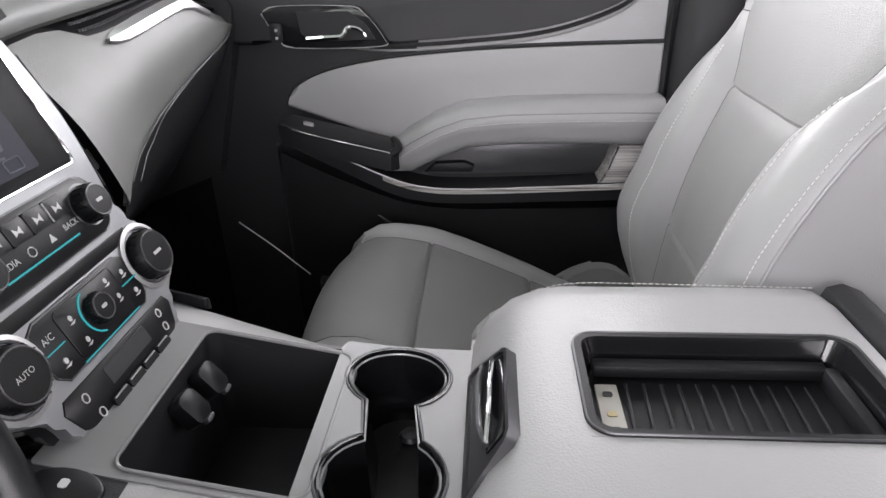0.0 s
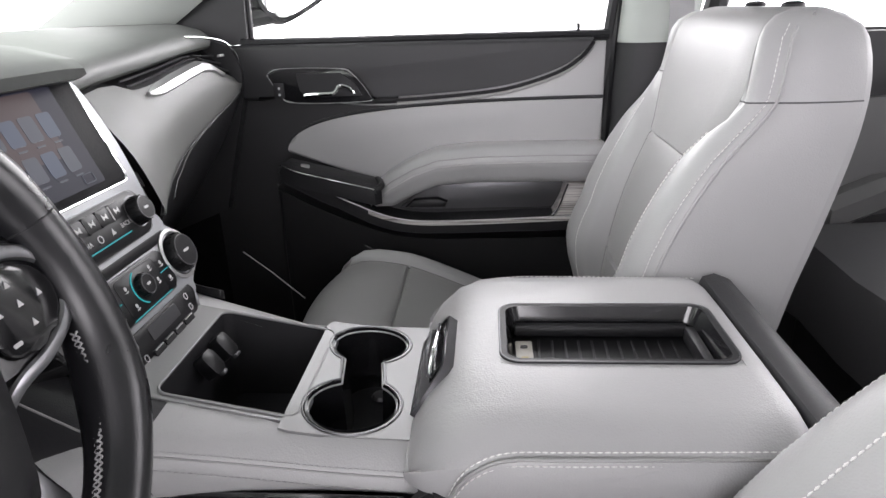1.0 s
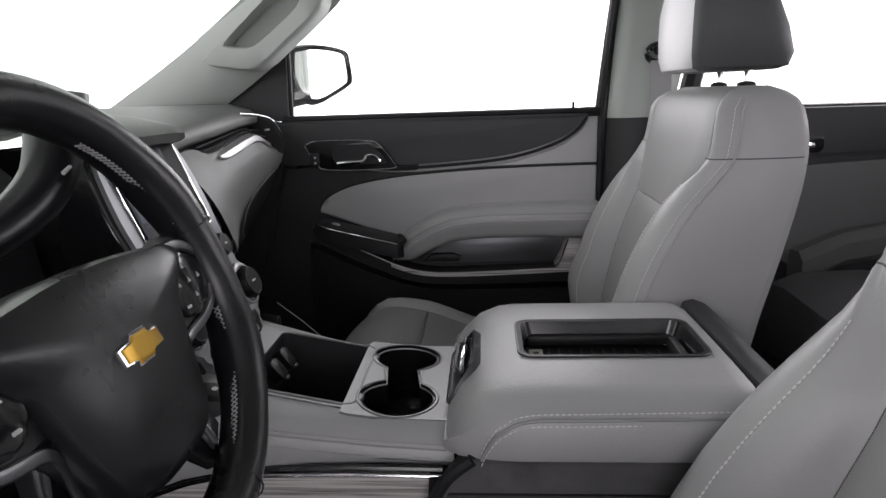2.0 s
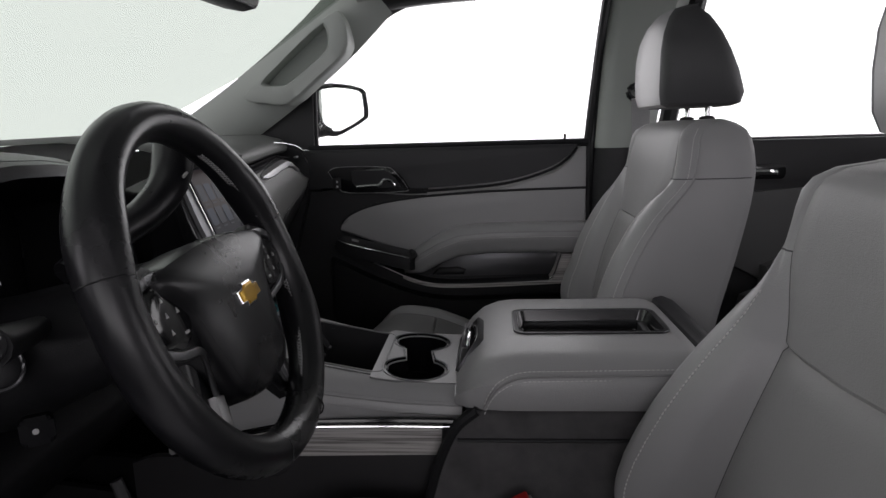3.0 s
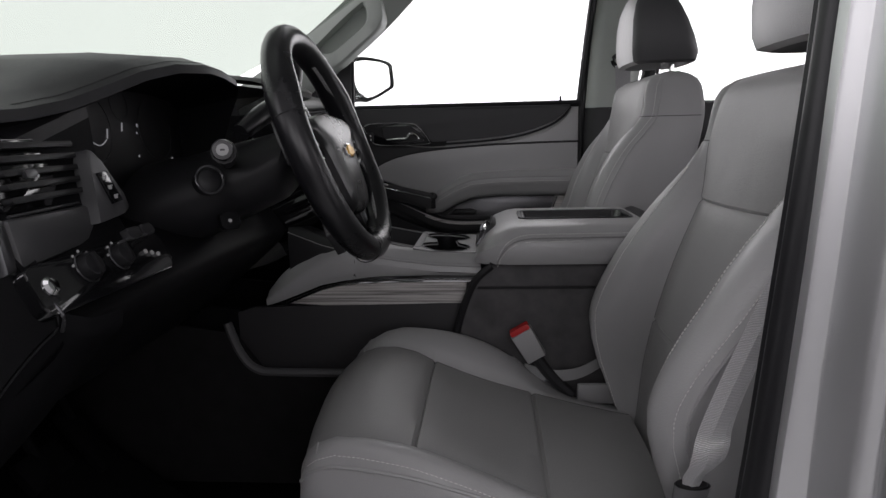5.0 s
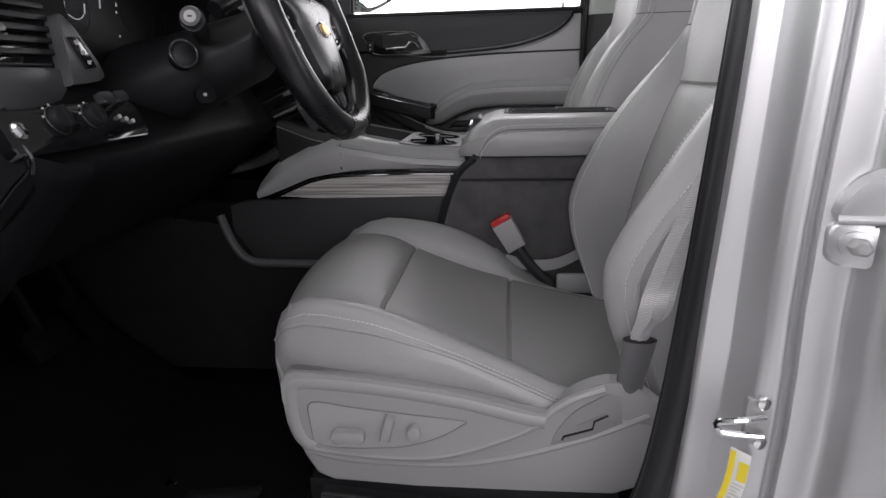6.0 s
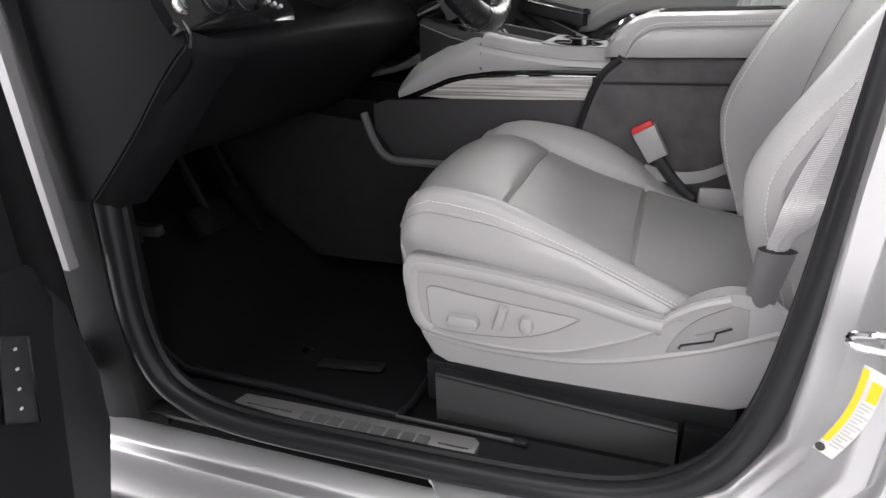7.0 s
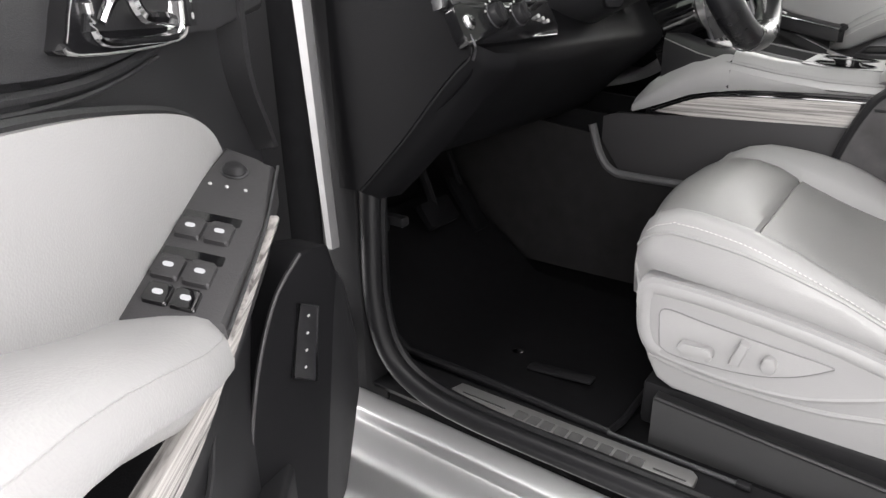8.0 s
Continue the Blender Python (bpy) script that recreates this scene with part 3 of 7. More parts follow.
def build_seat(yc, s, dx, dz, controls, label, twist=0.0, hx=0.0, slim=0.0, deep=0.0):
    """A front seat; s is the outboard direction. l counts outboard from the seat's middle."""
    seat = thing("front_seat", label, "seat", "front seats")
    W = lambda x, l, z: Vector((x + dx, yc + s * l, z + dz))
    # backrest: rings at rising heights
    XF = [(0.79, 0.37), (0.86, 0.345), (0.93, 0.322), (1.0, 0.318), (1.08, 0.350), (1.15, 0.393), (1.20, 0.432), (1.25, 0.474), (1.294, 0.508), (1.34, 0.516), (1.375, 0.524), (1.392, 0.545), (1.40, 0.575)]
    XC = [(0.79, 0.385), (0.86, 0.395), (0.93, 0.402), (1.0, 0.412), (1.08, 0.430), (1.15, 0.453), (1.20, 0.474), (1.25, 0.491), (1.294, 0.504), (1.34, 0.514), (1.375, 0.524), (1.392, 0.543), (1.40, 0.575)]
    XR = [(0.79, 0.52), (0.9, 0.545), (1.04, 0.57), (1.155, 0.60), (1.29, 0.632), (1.35, 0.630), (1.385, 0.618), (1.40, 0.595)]
    WD = [(0.79, 0.205), (0.88, 0.222), (1.0, 0.232), (1.15, 0.230), (1.25, 0.222), (1.30, 0.214), (1.35, 0.207), (1.38, 0.195), (1.395, 0.175), (1.40, 0.155)]
    SM = [(0.79, 0.112), (0.9, 0.116), (1.0, 0.116), (1.1, 0.118), (1.2, 0.124), (1.225, 0.138), (1.255, 0.162), (1.294, 0.186), (1.35, 0.182), (1.38, 0.172), (1.395, 0.152), (1.40, 0.135)]
    SI = [(0.79, 0.168), (0.88, 0.164), (0.94, 0.154), (1.0, 0.140), (1.06, 0.129), (1.12, 0.122), (1.20, 0.12), (1.40, 0.12)]
    zs = [0.79, 0.82, 0.86, 0.90, 0.94, 0.975, 0.985, 0.99, 0.995, 1.005, 1.03, 1.06, 1.10, 1.14, 1.175, 1.195, 1.20, 1.205, 1.225, 1.25, 1.272, 1.288, 1.294, 1.30, 1.32, 1.345, 1.365, 1.38, 1.392, 1.40]
    K = 3
    rows = []
    for z in zs:
        xf, xc, xr, w, sm = at(XF, z), at(XC, z), at(XR, z), at(WD, z), at(SM, z)
        xr += deep
        top = max(0.0, min(1.0, (z - 1.294) / 0.03))
        xf += slim * max(0.0, min(1.0, (1.22 - z) / 0.16))
        la = min(max(w - 0.016, sm + 0.034), w - 0.002)
        lb = min(max(w - 0.045, sm + 0.024), la - 0.006)
        lc = min(sm + 0.016 - 0.012 * top, lb - 0.006)
        ld = min(sm, lc - 0.006)
        side_of = lambda sm, lc, ld: [(xr - 0.012, w - 0.004), ((xf + xr) / 2, w + 0.004), (xf + 0.035, w), (xf + 0.009, la), (xf + 0.001, lb), (xf + 0.35 * (xc - xf) + 0.004, lc), (xc + 0.003, ld), (xc + 0.001, sm * 0.6), (xc + 0.002, 0.03)]
        half, inboard = side_of(sm, lc, ld), side_of(sm, lc, ld)
        if controls:
            si = max(sm, at(SI, z))
            inboard = side_of(si, min(si + 0.016 - 0.012 * top, lb - 0.006), min(si, lb - 0.012))
        ring = [(x, -l) for x, l in inboard] + [(x, l) for x, l in half[::-1]] + [(xr, w - 0.03), (xr + 0.008, 0.05), (xr + 0.008, -0.05), (xr, -w + 0.03)]
        pts = curve([(a, b, 0) for a, b in ring], K, closed=True)
        for j in (K * 6, K * 11):
            pts[j] = pts[j] + Vector((0.005, 0, 0))
        swell = 1 - 0.7 * max(0.0, min(1.0, (1.10 - z) / 0.14))
        v = 0.0045 if abs(z - 1.20) < 0.002 or abs(z - 0.99) < 0.002 else 0
        rows.append([W(p[0] + (v if K * 6 <= j <= K * 11 else 0) + (twist * swell * max(0.0, p[1]) / 0.2 * max(0.0, min(1.0, (1.3 - z) / 0.1)) if p[0] < xf + 0.1 else 0), p[1], z) for j, p in enumerate(pts)])
    n = len(rows[0])
    il, iv, ih = zs.index(0.99), zs.index(1.20), zs.index(1.294)
    c_in, c_out = K * 6, K * 11
    cut = lambda i0, i1, j0, j1: grid([r[j0:j1 + 1] for r in rows[i0:i1 + 1]])
    part("lower_insert", cut(0, il, c_in, c_out), LEATHER_MID, seat, "grey lower back insert")
    part("middle_insert", cut(il, iv, c_in, c_out), LEATHER_MID, seat, "smooth grey back insert")
    part("upper_insert", cut(iv, len(zs) - 1, c_in, c_out), LEATHER_MID, seat, "grey shoulder panel")
    part("back_bolster", cut(0, ih, K * 2, c_in), LEATHER, seat, "raised side bolster")
    part("back_bolster", cut(0, ih, c_out, K * 15), LEATHER, seat, "raised side bolster")
    part("shoulder_side", cut(ih, len(zs) - 1, K * 2, c_in), LEATHER, seat)
    part("shoulder_side", cut(ih, len(zs) - 1, c_out, K * 15), LEATHER, seat)
    part("side_panel", cut(0, len(zs) - 1, 0, K * 2), LEATHER, seat)
    part("side_panel", cut(0, len(zs) - 1, K * 15, K * 17), LEATHER, seat)
    back = [[r[j % n] for j in range(K * 17, n + 1)] for r in rows]
    part("back_cover", grid(back), PLASTIC_GREY, seat, "grey seat back cover")
    part("top_cap", grid([rows[-1][:n // 2], rows[-1][:n // 2 - 1:-1]]), LEATHER, seat)
    for cols, z0, z1 in ((K * 2, 0, len(zs) - 2), (K * 15, 0, len(zs) - 2)):
        part("piping", tube([rows[i][cols] for i in range(z0, z1)], 0.0022, 6), LEATHER, seat)
        part("stitching", stitches([rows[i][cols + (1 if cols == K * 2 else -1)] + Vector((-0.0015, 0, 0)) for i in range(z0, z1)]), THREAD, seat, "pale thread stitching")
    for cols in (c_in, c_out):
        part("seam", tube([rows[i][cols] + Vector((0.0005, 0, 0)) for i in range(0, ih + 1)], 0.0012, 6), SEAM_SHADE, seat)
    for a, b in ((0, c_in), (c_out, K * 17)):
        part("seam", tube([p for p in rows[ih][a:b + 1]], 0.0011, 6), SEAM_SHADE, seat)
    for a, b in ((K * 3 + 1, c_in - 1), (c_out + 1, K * 14 - 1)):
        part("stitching", stitches([rows[i][(a + b) // 2] + Vector((-0.001, 0, 0)) for i in range(1, ih - 2)], 0.0012), THREAD, seat, "pale thread stitching")
    # headrest
    rows = []
    for z, x0, x1, w in ((1.425, 0.50, 0.635, 0.105), (1.43, 0.485, 0.648, 0.118), (1.45, 0.480, 0.652, 0.126), (1.49, 0.479, 0.640, 0.130), (1.53, 0.480, 0.624, 0.128), (1.565, 0.486, 0.607, 0.122), (1.595, 0.498, 0.588, 0.110), (1.612, 0.512, 0.572, 0.095), (1.618, 0.53, 0.558, 0.075)):
        c = [(x0 + 0.03, -w), (x0 + 0.008, -w + 0.014), (x0, -w * 0.55), (x0 - 0.003, 0), (x0, w * 0.55), (x0 + 0.008, w - 0.014), (x0 + 0.03, w), ((x0 + x1) / 2 + 0.01, w + 0.004), (x1 - 0.02, w - 0.006), (x1, w * 0.6), (x1 + 0.004, 0), (x1, -w * 0.6), (x1 - 0.02, -w + 0.006), ((x0 + x1) / 2 + 0.01, -w - 0.004)]
        rows.append([W(p[0] + hx, p[1], z) for p in curve([(a, b, 0) for a, b in c], 3, closed=True)])
    hr = part("headrest", grid([r[14:] + r[:5] for r in rows]), CHARCOAL, seat, "charcoal headrest shell")
    part("headrest_face", grid([r[4:15] for r in rows]), LEATHER, hr, "light grey headrest face")
    part("headrest_top", grid([rows[-1][:21], rows[-1][:20:-1]]), CHARCOAL, hr)
    part("headrest_base", grid([rows[0][:21], rows[0][:20:-1]]), CHARCOAL, hr)
    for l in (-0.065, 0.065):
        part("headrest_post", tube([W(0.598 + hx * 0.5, l, 1.37), W(0.592 + hx, l, 1.45)], 0.0065, 10, up=(1, 0, 0)), CHROME, seat, "chrome headrest post")
        part("post_sleeve", lathe([(0.015, 0), (0.015, 0.006), (0.009, 0.009)], lambda u, v, w: W(u, v, 1.398 + w), 0.597 + hx * 0.6, l, 16), PLASTIC_DARK, seat)
    # cushion: rings from the nose to the rear
    ZB = [(-0.112, 0.895), (-0.10, 0.922), (-0.075, 0.945), (-0.04, 0.957), (0.0, 0.956), (0.09, 0.938), (0.17, 0.900), (0.235, 0.848), (0.30, 0.815), (0.38, 0.80)]
    ZC = [(-0.112, 0.888), (-0.10, 0.915), (-0.075, 0.937), (-0.04, 0.943), (0.0, 0.934), (0.035, 0.916), (0.12, 0.882), (0.208, 0.856), (0.30, 0.832), (0.38, 0.815)]
    ZR = [(-0.112, 0.885), (-0.10, 0.914), (-0.075, 0.936), (-0.05, 0.943), (0.0, 0.938), (0.045, 0.928), (0.12, 0.898), (0.205, 0.860), (0.25, 0.838), (0.30, 0.815), (0.38, 0.80)]
    WC = [(-0.112, 0.205), (-0.09, 0.222), (-0.04, 0.236), (0.1, 0.245), (0.25, 0.243), (0.38, 0.232)]
    xs = [-0.100, -0.112, -0.110, -0.10, -0.085, -0.06, -0.03, 0.0, 0.02, 0.031, 0.035, 0.039, 0.06, 0.09, 0.12, 0.15, 0.18, 0.203, 0.208, 0.213, 0.24, 0.27, 0.30, 0.34, 0.38]
    rows = []
    for i, x in enumerate(xs):
        zb, zc, w = at(ZB, x), at(ZC, x), at(WC, x)
        if i == 0:
            zb, zc = 0.84, 0.84
        elif i == 1:
            zb, zc = 0.875, 0.868
        g = 0.006 if abs(x - 0.035) < 0.001 or abs(x - 0.208) < 0.001 else 0
        zr = zb if i < 2 else at(ZR, x)
        inner = [(w - 0.012, min(0.80, zb - 0.03)), (w + 0.002, min(0.86, zb - 0.025)), (w + 0.001, zb - 0.035 if zb - 0.035 > 0.862 else zb - 0.012), (w - 0.012, zb - 0.010), (w - 0.038, zb), (0.162, (zb * 0.6 + zc * 0.4)), (0.142, zc + 0.002), (0.08, zc + 0.005), (0.03, zc + 0.006)]
        outer = [(w - 0.012, min(0.80, zr - 0.03)), (w + 0.002, min(0.86, zr - 0.03)), (w - 0.001, (min(0.86, zr - 0.03) + zr) / 2), (w - 0.010, zr - 0.007), (w - 0.024, zr + 0.001), (0.199, zr - 0.004), (0.186, zr - 0.010), (0.11, zc * 0.7 + zr * 0.3 - 0.001), (0.035, zc + 0.004)]
        ring = [(-l, z) for l, z in inner] + [(l, z) for l, z in outer[::-1]]
        pts = curve([(a, b, 0) for a, b in ring], K)
        rows.append([W(x - 0.020 * max(0.0, 1 - (p[0] / 0.21) ** 2) * max(0.0, min(1.0, -x / 0.1)), p[0], p[1] - (g if K * 6 <= j <= K * 11 else 0) - (0.004 if j in (K * 6, K * 11) else 0)) for j, p in enumerate(pts)])
    i1, i2 = xs.index(0.035), xs.index(0.208)
    cut = lambda a, b, j0, j1: grid([r[j0:j1 + 1] for r in rows[a:b + 1]])
    m = len(rows[0]) - 1
    part("cushion_front", cut(0, i1, c_in, c_out), LEATHER_MID, seat, "grey front cushion panel")
    part("cushion_middle", cut(i1, i2, c_in, c_out), LEATHER_MID, seat, "grey middle cushion panel")
    part("cushion_rear", cut(i2, len(xs) - 1, c_in, c_out), LEATHER_MID, seat, "grey rear cushion panel")
    part("cushion_bolster", cut(0, len(xs) - 1, 0, c_in), LEATHER, seat, "raised thigh bolster")
    part("cushion_bolster", cut(0, len(xs) - 1, c_out, m), LEATHER, seat, "raised thigh bolster")
    for c in (K * 2 + 1, K * 15 - 1):
        part("piping", tube([rows[i][c] for i in range(2, len(xs) - 3)], 0.0026, 6), LEATHER, seat)
        part("stitching", stitches([rows[i][c + (1 if c < 20 else -1)] + Vector((0, 0, 0.0012)) for i in range(3, len(xs) - 3)]), THREAD, seat, "pale thread stitching")
    for c in (c_in, c_out):
        part("seam", tube([rows[i][c] for i in range(1, len(xs))], 0.0011, 6), SEAM_SHADE, seat)
    part("seam", tube([rows[4][j] for j in range(K * 3, K * 6 + 1)], 0.0014, 6), LEATHER, seat)
    part("seam", tube([rows[4][j] for j in range(K * 11, K * 14 + 1)], 0.0014, 6), LEATHER, seat)
    # valance and base
    put = lambda u, v, w: W(u, 0.232 + w, v)
    # side cover: a skirt below, an upper shell with a thick rolled top edge, a ridge sweeping up behind the switches
    top = curve2([(-0.088, 0.815), (-0.087, 0.842), (-0.072, 0.857), (0.01, 0.853), (0.085, 0.844), (0.157, 0.832), (0.228, 0.814), (0.262, 0.808)])
    hump = curve2([(0.275, 0.818), (0.294, 0.835), (0.328, 0.849), (0.365, 0.845), (0.40, 0.82)])
    sweep = curve2([(0.262, 0.808), (0.243, 0.790), (0.196, 0.765), (0.124, 0.741), (0.046, 0.736), (-0.030, 0.742), (-0.060, 0.750)])
    skirt = top + [(0.30, 0.798), (0.402, 0.798), (0.405, 0.79), (0.375, 0.70), (0.346, 0.688), (0.236, 0.690), (0.086, 0.690), (-0.03, 0.692), (-0.052, 0.702), (-0.067, 0.728), (-0.079, 0.764)]
    part("valance", prism(skirt, put, -0.06, 0.018, 0.006, 3), PLASTIC_GREY, seat, "light grey plastic side cover")
    part("rear_shell", prism([(0.262, 0.79)] + hump + [(0.40, 0.79)], put, -0.008, 0.0175, 0.005, 3), PLASTIC_GREY, seat, "raised rear end of the side cover")
    part("valance_shell", prism(top + sweep[1:] + [(-0.075, 0.765), (-0.084, 0.79)], put, 0.0, 0.026, 0.005, 3), PLASTIC_GREY, seat, "upper shell of the side cover")
    lip = curve([put(u, v, 0.014) for u, v in ((0.255, 0.797), (0.225, 0.801), (0.157, 0.818), (0.085, 0.830), (0.01, 0.839), (-0.060, 0.842), (-0.074, 0.832), (-0.076, 0.81), (-0.073, 0.78), (-0.064, 0.758), (-0.05, 0.748))], 4)
    part("valance_lip", tube(lip, 0.0145, 12, up=(0, 1, 0)), PLASTIC_GREY, seat, "rolled upper edge of the side cover")
    part("sweep_ridge", tube(curve([put(u, v, 0.021) for u, v in ((-0.058, 0.748), (-0.030, 0.742), (0.046, 0.736), (0.124, 0.741), (0.196, 0.766), (0.243, 0.790), (0.265, 0.812), (0.294, 0.831), (0.328, 0.844))], 4), 0.0062, 8, up=(0, 1, 0)), PLASTIC_GREY, seat)
    part("skirt_ridge", tube(curve([put(u, v, 0.015) for u, v in ((-0.066, 0.738), (0.005, 0.725), (0.124, 0.724), (0.198, 0.735), (0.266, 0.755), (0.329, 0.779), (0.385, 0.806))], 4), 0.0055, 8, up=(0, 1, 0)), PLASTIC_GREY, seat)
    if controls:
        pan = curve2([(-0.050, 0.760), (-0.053, 0.79), (-0.049, 0.816), (0.007, 0.810), (0.085, 0.802), (0.150, 0.796), (0.148, 0.789), (0.115, 0.769), (0.07, 0.755), (0.006, 0.750), (-0.035, 0.752), (-0.050, 0.760)], 4)[:-1]
        cp = part("control_panel", prism(pan, put, 0.018, 0.0268, 0.001), material("grey switch panel plastic", (0.36, 0.36, 0.36), 0.5, grain=0.3), seat, "recessed grey seat switch panel")
        part("panel_groove", tube([put(u, v, 0.0266) for u, v in pan], 0.0008, 6, closed=True), DECK_GREY, seat)
        part("slide_switch", prism(rounded(-0.023, 0.760, 0.022, 0.780, 0.009), put, 0.026, 0.040, 0.004), PLASTIC_GREY, cp, "oblong slide switch")
        part("recline_switch", prism([(0.041, 0.768), (0.054, 0.766), (0.063, 0.799), (0.052, 0.803)], put, 0.026, 0.040, 0.004), PLASTIC_GREY, cp, "upright recline switch")
        part("lumbar_switch", prism(circle(0.087, 0.778, 0.012, 16, 0.009), put, 0.026, 0.038, 0.003), PLASTIC_GREY, cp, "small round lumbar switch")
        # recline handle pocket and belt tower
        # the pocket's shade is put into a darker grey patch
        part("pocket", prism(curve2([(0.262, 0.760), (0.272, 0.784), (0.294, 0.811), (0.332, 0.835)]) + [(0.350, 0.832), (0.352, 0.795), (0.31, 0.772)], put, 0.01, 0.0195, 0.002), material("shadow grey plastic", (0.25, 0.25, 0.25), 0.55, grain=0.2), seat, "recline handle recess, darkened for its shade")
        part("pocket_slot", tube([put(0.277, 0.769, 0.0195), put(0.279, 0.774, 0.0195), put(0.315, 0.786, 0.0195), put(0.317, 0.797, 0.0195), put(0.334, 0.806, 0.0195)], 0.0016, 6), PLASTIC_DARK, seat)
        part("pocket_slot", tube([put(0.295, 0.791, 0.0195), put(0.332, 0.809, 0.0195)], 0.0012, 6), DECK_GREY, seat)
        tower = [(0.357, 0.002, 0.79, 0.0155), (0.359, 0.006, 0.83, 0.0165), (0.361, 0.012, 0.86, 0.0175), (0.3645, 0.019, 0.895, 0.0195), (0.3665, 0.021, 0.911, 0.0205)]
        part("belt_tower", grid([[W(x + r * math.cos(a), 0.232 + l + r * 0.62 * math.sin(a), z) for a in [i * math.pi / 10 for i in range(20)]] for x, l, z, r in tower], close_j=True), TOWER_GREY, seat, "grey belt guide sleeve")
        part("tower_mouth", prism([(0.366 + 0.018 * math.cos(a), 0.252 + 0.0115 * math.sin(a)) for a in [i * math.pi / 10 for i in range(20)]], lambda u, v, w: W(u, v, 0.9095 + w), 0, 0.002, 0), PLASTIC_DARK, seat)
    # rails
    for l in (-0.17, 0.19):
        part("seat_rail", box(W(0.14, l, 0.632) , (0.44, 0.05, 0.075), 0.008), PLASTIC_DARK, seat, "black seat rail cover")
    part("base_frame", box(W(0.14, 0.0, 0.72), (0.40, 0.36, 0.16), 0.02), PLASTIC_DARK, seat)
    return seat


def build_belts():
    # driver belt rising from the sleeve along the seat
    y = -0.672
    belt = thing("seat_belt", "grey woven belt hanging beside the driver seat", "seat belt")
    rows = []
    for p, w in zip(curve([(0.367, y, 0.898), (0.368, y - 0.004, 0.922), (0.376, y - 0.018, 0.945), (0.380, y - 0.020, 0.965), (0.386, y - 0.010, 0.980), (0.396, y - 0.012, 1.017), (0.411, y - 0.014, 1.061), (0.428, y - 0.018, 1.11), (0.475, y - 0.035, 1.25), (0.52, y - 0.06, 1.40)], 4), curve([(a, 0, 0) for a in (0.010, 0.013, 0.019, 0.020, 0.0195, 0.0185, 0.018, 0.018, 0.020, 0.020)], 4)):
        rows.append([p + Vector((w.x * c, 0.008 * c * c + 0.0012 * math.sin(9 * c), 0.004 * c)) for c in (-1, -0.75, -0.5, -0.25, 0, 0.25, 0.5, 0.75, 1)])
    part("webbing", thick(grid(rows), 0.002), WEBBING, belt)
    part("belt_button", lathe([(0.006, 0), (0.009, 0.003), (0.004, 0.006)], lambda u, v, w: Vector((u, y - 0.03 - w, v)), 0.447, 1.165, 12), PLASTIC_DARK, belt)
    # buckle
    b = thing("belt_buckle", "grey belt buckle with red button beside the console", "belt buckle")
    o, up = Vector((0.205, -0.205, 0.925)), Vector((-0.50, 0.0, 0.866))
    side, out = Vector((0.866, 0, 0.50)), Vector((0, -1, 0))
    put = frame_of(o, side, up, out)
    part("housing", prism([(-0.019, -0.034), (0.019, -0.034), (0.021, 0.026), (-0.021, 0.026)], put, -0.012, 0.014, 0.004), PLASTIC_GREY, b)
    part("release_button", prism(rounded(-0.019, 0.025, 0.019, 0.036, 0.003), put, -0.009, 0.011, 0.002), RED, b, "red release button")
    part("stalk", tube(curve([put(0, -0.03, 0), put(0.002, -0.06, 0), put(0.01, -0.10, 0), put(0.02, -0.13, 0.0)], 4), 0.011, 8), VINYL_DARK, b, "black buckle stalk")
    bs = thing("belt_strap", "white plastic strap lying by the buckle", "strap")
    part("band", thick(grid([[p + Vector((0, 0, h)) for h in (-0.011, 0.011)] for p in curve([(0.20, -0.192, 0.868), (0.25, -0.205, 0.86), (0.30, -0.205, 0.865), (0.345, -0.19, 0.882)], 5)]), 0.002), PLASTIC_GREY, bs)
    part("tab", box((0.335, -0.205, 0.825), (0.075, 0.012, 0.04), 0.006), PLASTIC_GREY, bs)


